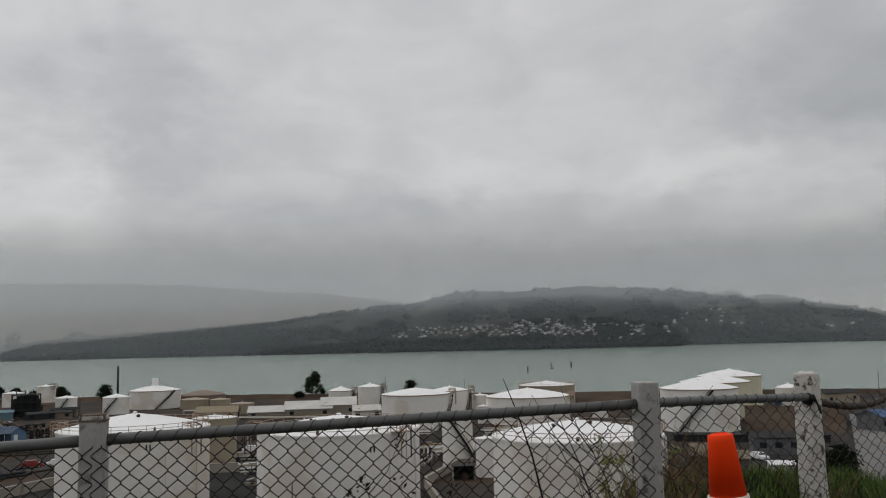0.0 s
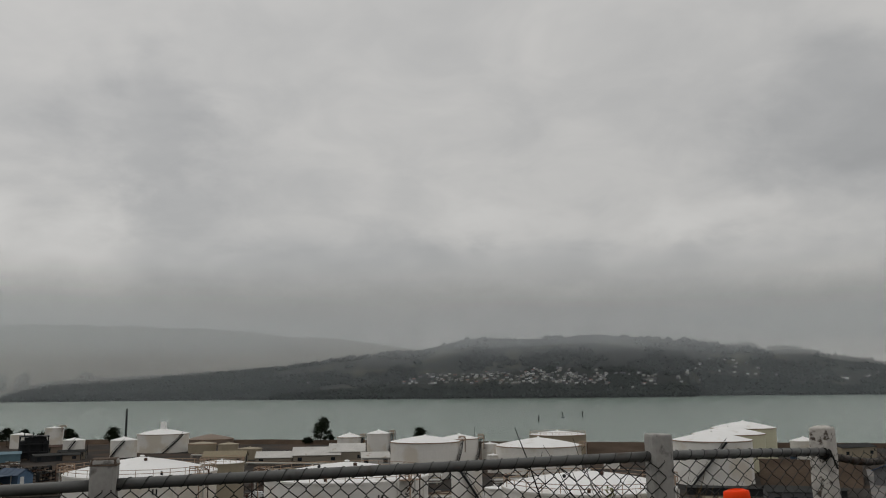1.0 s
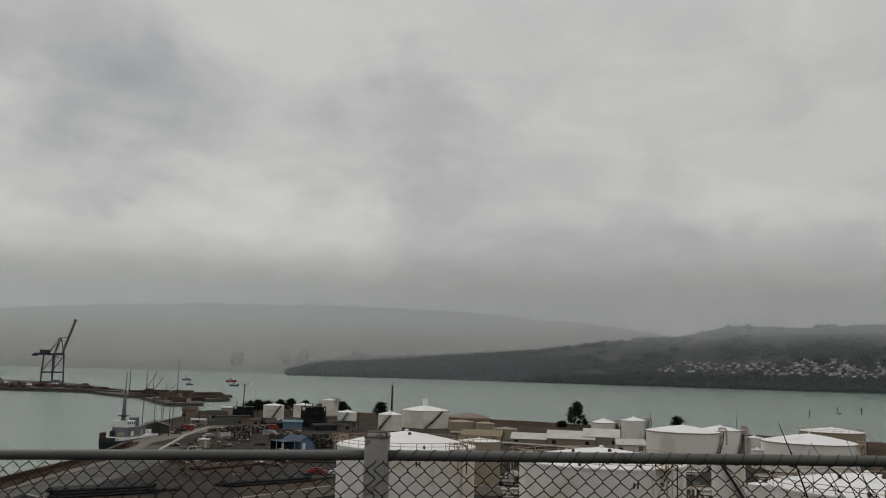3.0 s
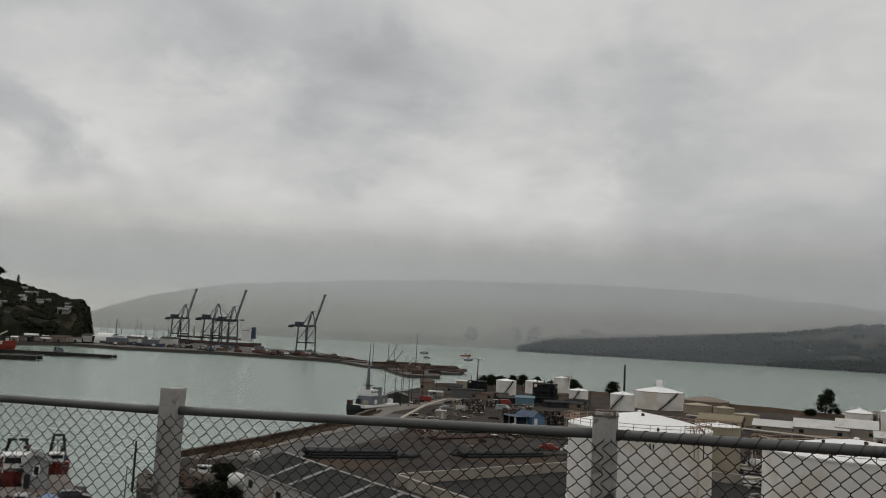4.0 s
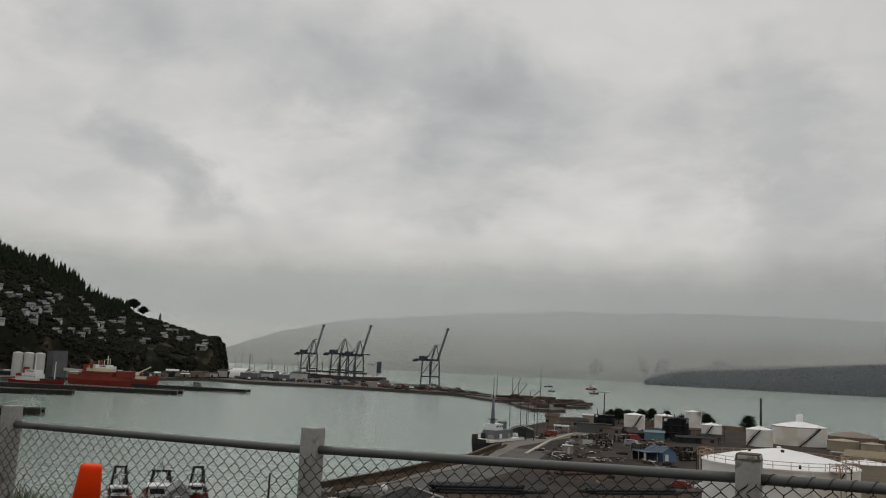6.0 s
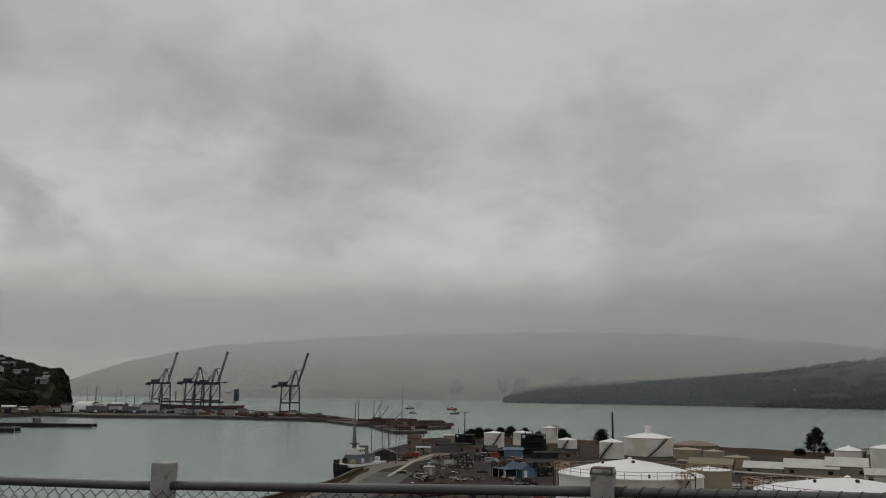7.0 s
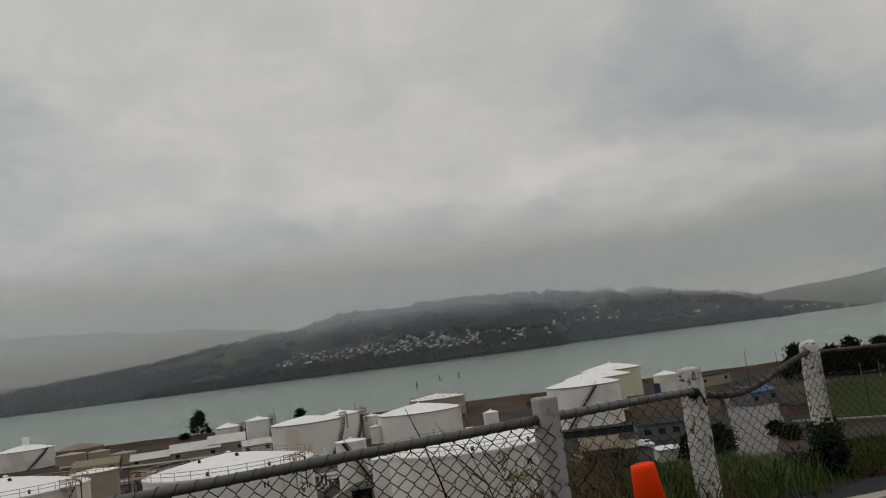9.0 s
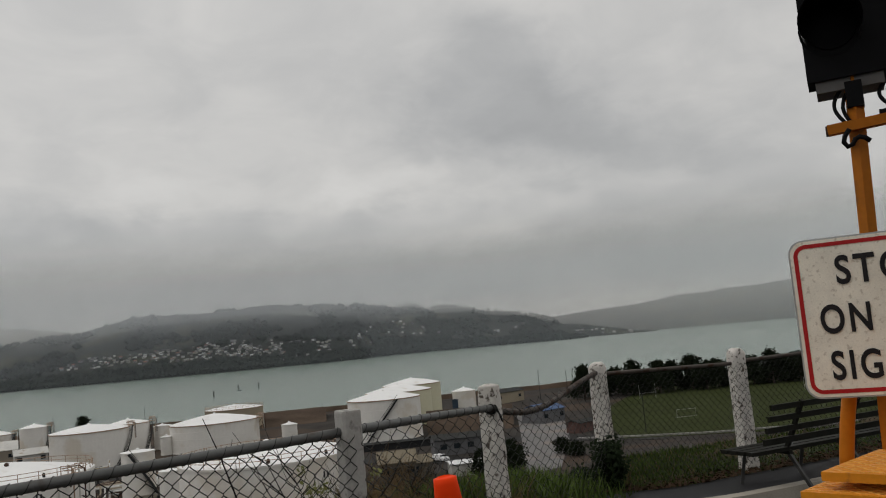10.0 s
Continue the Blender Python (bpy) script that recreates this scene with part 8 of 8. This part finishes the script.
def lettering(text, size, x, z, parent, narrow):
    """Each capital as an object of its own."""
    cu = bpy.data.curves.new("lettering", "FONT")
    cu.body, cu.size, cu.align_x, cu.align_y, cu.extrude = text, size, "CENTER", "CENTER", 0.0006
    cu.space_character, cu.offset = 1.2, 0.003
    tmp = bpy.data.objects.new("lettering", cu)
    me = bpy.data.meshes.new_from_object(tmp)
    bpy.data.objects.remove(tmp)
    vs = [v.co.copy() for v in me.vertices]
    fs = [tuple(q.vertices) for q in me.polygons]
    order = sorted(range(len(fs)), key=lambda k: min(vs[i].x for i in fs[k]))
    groups, reach = [], -1e9
    for k in order:
        lo, hi = min(vs[i].x for i in fs[k]), max(vs[i].x for i in fs[k])
        if lo > reach + 0.002:
            groups.append([])
        groups[-1].append(k)
        reach = max(reach, hi)
    for grp in groups:
        g, seen = Geo(), {}
        for k in grp:
            for i in fs[k]:
                if i not in seen:
                    seen[i] = len(g.v)
                    g.v.append((x + vs[i].x * narrow, -0.0715 - vs[i].z, z + vs[i].y))
            g.f.append(tuple(seen[i] for i in fs[k]))
        part("letter", g, SIGNK, parent, "black capital letter")


for text, dz in (("STOP", 0.168), ("ON RED", -0.012), ("SIGNAL", -0.185)):
    lettering(text, 0.148, SC[0] + (0.006 if text != "STOP" else 0.014), SC[1] + dz, sign, 0.8 if text == "STOP" else 0.72)

# battery box with chequer-plate lids below the sign, turned a little on its frame
TURN = -22.0
ex, ey = Vector((math.cos(radians(TURN)), math.sin(radians(TURN)), 0)), Vector((-math.sin(radians(TURN)), math.cos(radians(TURN)), 0))
LIDY = mat("lid_orange", (0.66, 0.24, 0.014), 0.5, var=0.15, scale=8, fine=60, stain=(0.38, 0.14, 0.02), stain_scale=14, stain_at=0.6, spec=0.25)
TREAD = mat("worn_tread", (0.74, 0.36, 0.07), 0.5, var=0.2, scale=12, spec=0.3)


def chequer(corner, w, d, z):
    """Raised crossing ribs of a tread plate."""
    g = Geo()
    nx, ny = int(w / 0.062), int(d / 0.05)
    c = Vector((corner[0], corner[1], z))
    at_ = lambda i, j: c + ex * (w * i / nx) + ey * (d * j / ny)
    for i in range(nx):
        for j in range(ny):
            g.bar(at_(i, j), at_(i + 1, j + 1), 0.006, 0.004)
            g.bar(at_(i + 1, j), at_(i, j + 1), 0.006, 0.004)
    return g


def plate_at(corner, w, d, z, t):
    c = Vector((corner[0], corner[1], 0)) + ex * (w / 2) + ey * (d / 2)
    return Geo().box((c.x, c.y, z), (w, d, t), TURN)


UPPER, LOWER = (-0.247, -0.446), (-0.317, -0.459)
part("battery_box", plate_at((LOWER[0] + 0.06, LOWER[1] + 0.03), 0.7, 0.46, (Z(-0.62)) / 2 + 0.13, Z(-0.62) - 0.26), YELLOW, signal, "orange steel battery box")
part("upper_lid", plate_at(UPPER, 0.72, 0.5, Z(-0.527), 0.03), LIDY, signal)
part("upper_lid_tread", chequer((UPPER[0] + 0.01, UPPER[1] + 0.01), 0.7, 0.48, Z(-0.5115)), TREAD, signal, "worn raised tread ribs")
part("lower_lid", plate_at(LOWER, 0.84, 0.58, Z(-0.585), 0.024), LIDY, signal)
part("lower_lid_tread", chequer((LOWER[0] + 0.01, LOWER[1] + 0.01), 0.82, 0.56, Z(-0.5725)), TREAD, signal, "worn raised tread ribs")
edge0 = Vector((LOWER[0], LOWER[1], 0)) + ex * 0.05
board = part("hazard_board", Geo().bar(edge0 + Vector((0, 0, Z(-0.68))), edge0 + ex * 0.74 + Vector((0, 0, Z(-0.68))), 0.012, 0.15), SIGNF, signal, "red and white striped board")
for i in range(6):
    k0 = edge0 + ex * (0.02 + i * 0.12) - ey * 0.008
    g = Geo().add([k0 + Vector((0, 0, Z(-0.752))), k0 + ex * 0.06 + Vector((0, 0, Z(-0.752))), k0 + ex * 0.12 + Vector((0, 0, Z(-0.608))), k0 + ex * 0.06 + Vector((0, 0, Z(-0.608)))], [(0, 1, 2, 3)])
    part("red_stripe", g, SIGNRED, board)
for s in (-1, 1):
    wheel = part("wheel", Geo().tube([(0.13 + s * 0.33, -0.1, 0.16), (0.13 + s * 0.42, -0.1, 0.16)], 0.16, 20), RUBBER, signal)
    part("hub", Geo().tube([(0.13 + s * 0.422, -0.1, 0.16), (0.13 + s * 0.43, -0.1, 0.16)], 0.07, 12), YELLOW, wheel)
part("knob", Geo().tube([(0.05, -0.06, Z(-0.43)), (0.12, -0.06, Z(-0.43))], 0.04, 12), BLACKP, signal)

# ---- bench on the footpath ----
BENCHLEG = mat("dull_grey_steel_leg", (0.06, 0.06, 0.058), 0.6, 0.3, var=0.3, scale=8)
BENCHW = mat("dark_bench_timber", (0.014, 0.014, 0.011), 0.7, spec=0.12, var=0.3, scale=6, fine=50)
bx, by = 5.09, 6.48
bench = thing("bench", (bx, by, shelf(bx, by)), "dark slatted timber bench that faces the harbour", "bench", rz=4)
for i in range(4):
    part("back_slat", Geo().bar((0.24, 0.0 - 0.045 * i, 0.43 + 0.105 * i), (2.5, 0.0 - 0.045 * i, 0.43 + 0.105 * i), 0.03, 0.05), BENCHW, bench)
for i in range(4):
    part("seat_slat", Geo().bar((0.15, 0.1 + 0.11 * i, 0.33), (2.5, 0.1 + 0.11 * i, 0.33), 0.09, 0.035), BENCHW, bench)
for x in (0.6, 1.35, 2.1):
    part("back_support", Geo().bar((x, 0.1, 0.32), (x, -0.16, 0.78), 0.035, 0.035), BENCHW, bench)
    part("front_leg", Geo().bar((x - 0.2, 0.42, 0.32), (x - 0.25, 0.46, 0.0), 0.03, 0.03), BENCHLEG, bench)
    part("rear_leg", Geo().bar((x, 0.1, 0.32), (x + 0.02, -0.12, 0.0), 0.03, 0.03), BENCHLEG, bench)
    part("seat_bearer", Geo().bar((x, 0.05, 0.3), (x, 0.48, 0.3), 0.04, 0.04), BENCHW, bench)

# ---- plants along the fence ----
DRY = mat("dry_stalks", (0.13, 0.09, 0.05), 0.9, spec=0.05, var=0.3, scale=5)
TWIG = mat("dark_twigs", (0.018, 0.014, 0.012), 0.85, spec=0.05, var=0.3, scale=6)
YELLEAF = mat("yellow_green_weed", (0.16, 0.17, 0.05), 0.7, var=0.4, scale=4, fine=30)
BUSHM = mat("dark_bush_leaf", (0.012, 0.02, 0.008), 0.75, spec=0.06, var=0.5, scale=3, fine=25)


def blades(name, spots, count, h0, h1, material, label, droop=0.5, width=0.006):
    """Grass: narrow bent blades rooted in the bank."""
    g = Geo()
    for _ in range(count):
        cx, cy, rad, k = rng.choice(spots)
        x, y = cx + rng.gauss(0, rad), cy + rng.gauss(0, rad)
        s = beyond_fence(x, y)
        if s < -0.32:
            continue
        z = hill_height(x, y) - 0.02
        h = rng.uniform(h0, h1) * k
        a = rng.uniform(0, 2 * math.pi)
        dx, dy = math.cos(a), math.sin(a)
        b = h * droop * rng.uniform(0.2, 1)
        w = width * rng.uniform(0.7, 1.5)
        px, py = -dy * w, dx * w
        g.add([(x - px, y - py, z), (x + px, y + py, z), (x + dx * b * 0.35 + px * 0.8, y + dy * b * 0.35 + py * 0.8, z + h * 0.6), (x + dx * b * 0.35 - px * 0.8, y + dy * b * 0.35 - py * 0.8, z + h * 0.6), (x + dx * b, y + dy * b, z + h)], [(0, 1, 2, 3), (3, 2, 4)])
    return solid(name, g, material, label, "grass", kind="stuff")


near_spots = [(1.35 + 0.26 * i, 5.2 + 0.3 * i, 0.28, 1.0) for i in range(8)] + [(2.0 + 0.3 * i, 6.4 + 0.2 * i, 0.3, 0.9) for i in range(6)]
right_spots = [(2.2 + 0.42 * i, 6.6 + 0.36 * i + rng.uniform(-0.4, 0.4), 0.55, rng.uniform(0.7, 1.1)) for i in range(12)] + [(3.0 + rng.uniform(-1, 2.5), 7.4 + rng.uniform(-0.8, 1.6), 0.6, 0.9) for _ in range(14)] + [(5.0 + 0.4 * i, 8.4 + rng.uniform(-0.3, 1.0), 0.5, 0.55) for i in range(10)]
LUSH = mat("lush_grass", (0.07, 0.105, 0.024), 0.8, var=0.5, scale=4, fine=25, spec=0.08)
blades("verge_grass", right_spots, 26000, 0.04, 0.12, GRASSM, "long green grass on the bank behind the fence")
blades("verge_grass", near_spots, 9000, 0.12, 0.34, LUSH, "long lush grass on the bank behind the fence", 0.6)
blades("verge_grass", right_spots, 1800, 0.05, 0.15, DRY, "dry pale grass stems among the green", 0.6, 0.004)
left_spots = [(-6.0 + 0.09 * i, 2.6 + 0.03 * i, 0.08, 1.0 - 0.08 * i) for i in range(7)]
blades("grass_tuft", left_spots, 3200, 0.2, 0.52, LUSH, "tall grass tuft at the foot of the fence post", 0.55)
blades("grass_tuft", left_spots, 60, 0.4, 0.8, DRY, "dry stems in the tall grass tuft", 0.6, 0.003)
edge = [(FENCE[i][0] + (FENCE[i + 1][0] - FENCE[i][0]) * t, FENCE[i][1] + (FENCE[i + 1][1] - FENCE[i][1]) * t + 0.12, 0.12, 0.6) for i in range(5, 9) for t in (0.1, 0.3, 0.5, 0.7, 0.9)]
blades("fence_grass", edge, 3000, 0.04, 0.13, GRASSM, "short ragged grass along the fence foot")
post_weeds = [(0.97, 4.36, 0.1, 1), (1.2, 4.6, 0.14, 1), (2.4, 5.75, 0.12, 0.8), (4.45, 7.75, 0.1, 0.7)]
blades("post_weeds", post_weeds, 900, 0.15, 0.5, DRY, "tangled dry weeds round the fence posts", 0.8, 0.003)


litter = Geo()
for _ in range(2600):
    t = rng.uniform(0, 1)
    x = 3.0 + 6.0 * t
    y = interp(x, shifted(KERBLINE, 0.85)) + abs(rng.gauss(0, 0.2)) - 0.06
    z = shelf(x, y) + 0.012
    a, s = rng.uniform(0, 6.28), rng.uniform(0.01, 0.035)
    c, d = math.cos(a) * s, math.sin(a) * s
    litter.add([(x + c, y + d, z), (x - d * 0.5, y + c * 0.5, z + rng.uniform(0, 0.02)), (x - c, y - d, z + rng.uniform(0, 0.02)), (x + d * 0.5, y - c * 0.5, z)], [(0, 1, 2, 3)])
solid("leaf_litter", litter, mat("dead_leaves", (0.05, 0.03, 0.018), 0.9, var=0.5, scale=6, fine=40, spec=0.08), "dead brown leaves along the path edge", "leaves", kind="stuff")


def stalk(x, y, zb, pts, r, twigs, label, seed, material=TWIG, leaves=0, reach=1.0):
    rr = random.Random(seed)
    ob = thing("dead_stalk", (x, y, zb), label, "plant", "bare stalks")
    g = Geo()
    P = [Vector(p) for p in pts]
    g.tube(P, [r * (1 - 0.75 * i / (len(P) - 1)) for i in range(len(P))], 6)
    tips = []
    for i in range(twigs):
        t = rr.uniform(0.3, 0.97) * (len(P) - 1)
        k = min(len(P) - 2, int(t))
        p = P[k] + (P[k + 1] - P[k]) * (t - k)
        L = rr.uniform(0.08, 0.3) * reach
        a = rr.choice((-1, 1))
        q = p + Vector((a * L * rr.uniform(0.4, 0.9), rr.uniform(-0.1, 0.1), L))
        part("twig", Geo().tube([p, (p + q) / 2 + Vector((a * 0.02, 0, -0.01)), q], [r * 0.4, r * 0.3, r * 0.15], 4), material, ob)
        tips.append(q)
    part("stem", g, material, ob)
    if leaves:
        c = Geo()
        for q in tips + [P[-1]]:
            for _ in range(leaves):
                o = q + Vector((rr.gauss(0, 0.016), rr.gauss(0, 0.016), rr.gauss(0, 0.018)))
                d = Vector((rr.uniform(-1, 1), rr.uniform(-1, 1), rr.uniform(-1, 1))).normalized() * rr.uniform(0.008, 0.018)
                e = d.orthogonal().normalized() * d.length * 0.6
                c.add([o - d, o + e, o + d, o - e], [(0, 1, 2, 3)])
        part("withered_leaves", c, material, ob, "withered dark leaves")
    return ob


def at(az, r, z):
    x, y = polar(az, r)
    return (x, y, z)


x, y = polar(-6.2, 4.5)
stalk(x, y, 25.2, [(0.05, 0, 0), (0.03, 0, 0.9), (-0.03, 0, 1.18), (-0.1, 0.0, 1.4), (-0.165, 0, 1.57)], 0.008, 5, "bare dark stalk behind the fence", 11, reach=0.35)
x, y = polar(-9.0, 4.8)
stalk(x, y, 25.2, [(0.2, 0, 0), (0.1, 0, 0.7), (-0.02, 0, 1.1), (-0.12, 0, 1.34)], 0.007, 14, "thin branching dead weed behind the fence", 12)
x, y = polar(-10.4, 4.9)
stalk(x, y, 25.2, [(0.1, 0, 0), (0.05, 0, 0.6), (0.0, 0, 1.0), (-0.1, 0, 1.22)], 0.006, 14, "thin branching dead weed behind the fence", 13)
x, y = polar(4.5, 4.4)
stalk(x, y, 25.2, [(0.06, 0, 0), (0.04, 0, 0.8), (0.0, 0, 1.0), (-0.03, 0, 1.08)], 0.007, 2, "dark withered weed head behind the fence", 14, leaves=9)
x, y = polar(2.1, 4.4)
stalk(x, y, 25.2, [(0.02, 0, 0), (0.0, 0, 0.7), (0.02, 0, 0.95), (0.0, 0, 1.0)], 0.008, 4, "dark withered weed head behind the fence", 15, leaves=8)
for k, (az, r) in enumerate(((-11.5, 4.9), (-12.0, 5.0), (-10.9, 5.1))):
    x, y = polar(az, r)
    stalk(x, y, 25.3, [(0, 0, 0), (0.02, 0, 0.5), (0.05, 0, 0.85)], 0.006, 16, "yellow-green leafy weed behind the fence", 30 + k, YELLEAF, leaves=14)
for k in range(26):
    az = rng.uniform(-17.5, -13.2)
    x, y = polar(az, rng.uniform(4.9, 6.2))
    tilt = rng.uniform(-0.25, 0.25)
    stalk(x, y, hill_height(x, y) - 0.05, [(0, 0, 0), (tilt * 0.5, 0, 0.3), (tilt, 0, rng.uniform(0.25, 0.46))], 0.004, 14, "tangled brown bramble stalk behind the fence", 400 + k, DRY if k % 3 else TWIG, reach=0.7)
for k in range(8):
    az = rng.uniform(-16, -13.5)
    x, y = polar(az, rng.uniform(5.0, 6.5))
    stalk(x, y, hill_height(x, y), [(0, 0, 0), (rng.uniform(-0.1, 0.1), 0, 0.3), (rng.uniform(-0.2, 0.2), 0, rng.uniform(0.3, 0.45))], 0.005, 8, "tangled brown bramble stalk on the bank", 40 + k, DRY if k % 3 else TWIG)


def bush(x, y, z, w, h, n, material, label, seed, leaf=0.03):
    rr = random.Random(seed)
    ob = thing("bush", (x, y, z), label, "bush", "bushes")
    g = Geo()
    ends = []
    for i in range(12):
        a = i * 2.4
        q = (w * 0.4 * math.cos(a) * rr.uniform(0.3, 1), w * 0.4 * math.sin(a) * rr.uniform(0.3, 1), h * rr.uniform(0.5, 0.95))
        g.tube([(0, 0, -0.05), (q[0] * 0.4, q[1] * 0.4, q[2] * 0.5), q], [0.012, 0.008, 0.004], 5)
        ends.append(Vector(q))
    part("stems", g, TWIG, ob)
    c = Geo()
    for _ in range(n):
        e = rr.choice(ends)
        t = rr.uniform(0.25, 1.1)
        o = e * t + Vector((rr.gauss(0, w * 0.1), rr.gauss(0, w * 0.1), rr.gauss(0, h * 0.08)))
        d = Vector((rr.uniform(-1, 1), rr.uniform(-1, 1), rr.uniform(-0.7, 0.9))).normalized() * leaf * rr.uniform(0.6, 1.3)
        s = d.orthogonal().normalized() * d.length * 0.5
        c.add([o - d, o + s, o + d, o - s], [(0, 1, 2, 3)])
    part("leaves", c, material, ob, "small dark leaves")
    return ob


x, y = polar(-29.9, 8.5)
bush(x, y, shelf(x, y) - 0.1, 0.34, 0.55, 3000, BUSHM, "dense dark green bush against the fence", 3)
for k, (az, r, w, h, m) in enumerate(((-28.6, 8.8, 0.5, 0.3, BUSHM), (-14.6, 5.6, 0.5, 0.35, DRY), (-22.6, 7.2, 0.5, 0.25, BUSHM))):
    x, y = polar(az, r)
    bush(x, y, hill_height(x, y) - 0.1, w, h, 1500, m, "low scrubby bush on the bank below the fence", 50 + k)
# scrub lower down the slope
g = Geo()
for _ in range(900):
    az = rng.uniform(-60, 100)
    r = rng.uniform(16, 62)
    x, y = polar(az, r)
    z = hill_height(x, y)
    if z > 3 and (z < 27 - r * 0.24):
        s = rng.uniform(0.5, 1.4)
        tuft(g, (x, y, z - 0.3), s * 0.7, s, rng, 7)
solid("bank_scrub", g, LEAFD, "dark scrub covering the bank", "scrub", kind="stuff")
# scrub beside the slip and the wharf
for k, (az, r, w, h) in enumerate(((46.6, 146, 3.4, 2.4), (46.0, 149, 3, 2.0), (47.8, 112, 3, 1.8), (61.8, 114, 5, 3), (63, 110, 7, 4.5), (61.6, 106, 5, 2.6), (62.2, 120, 5, 2.4))):
    leafy_tree(*polar(az, r), GROUND - 0.2, h, w, "dark green scrub beside the basin", 200 + k, group="basin scrub", trunk_h=0.05)
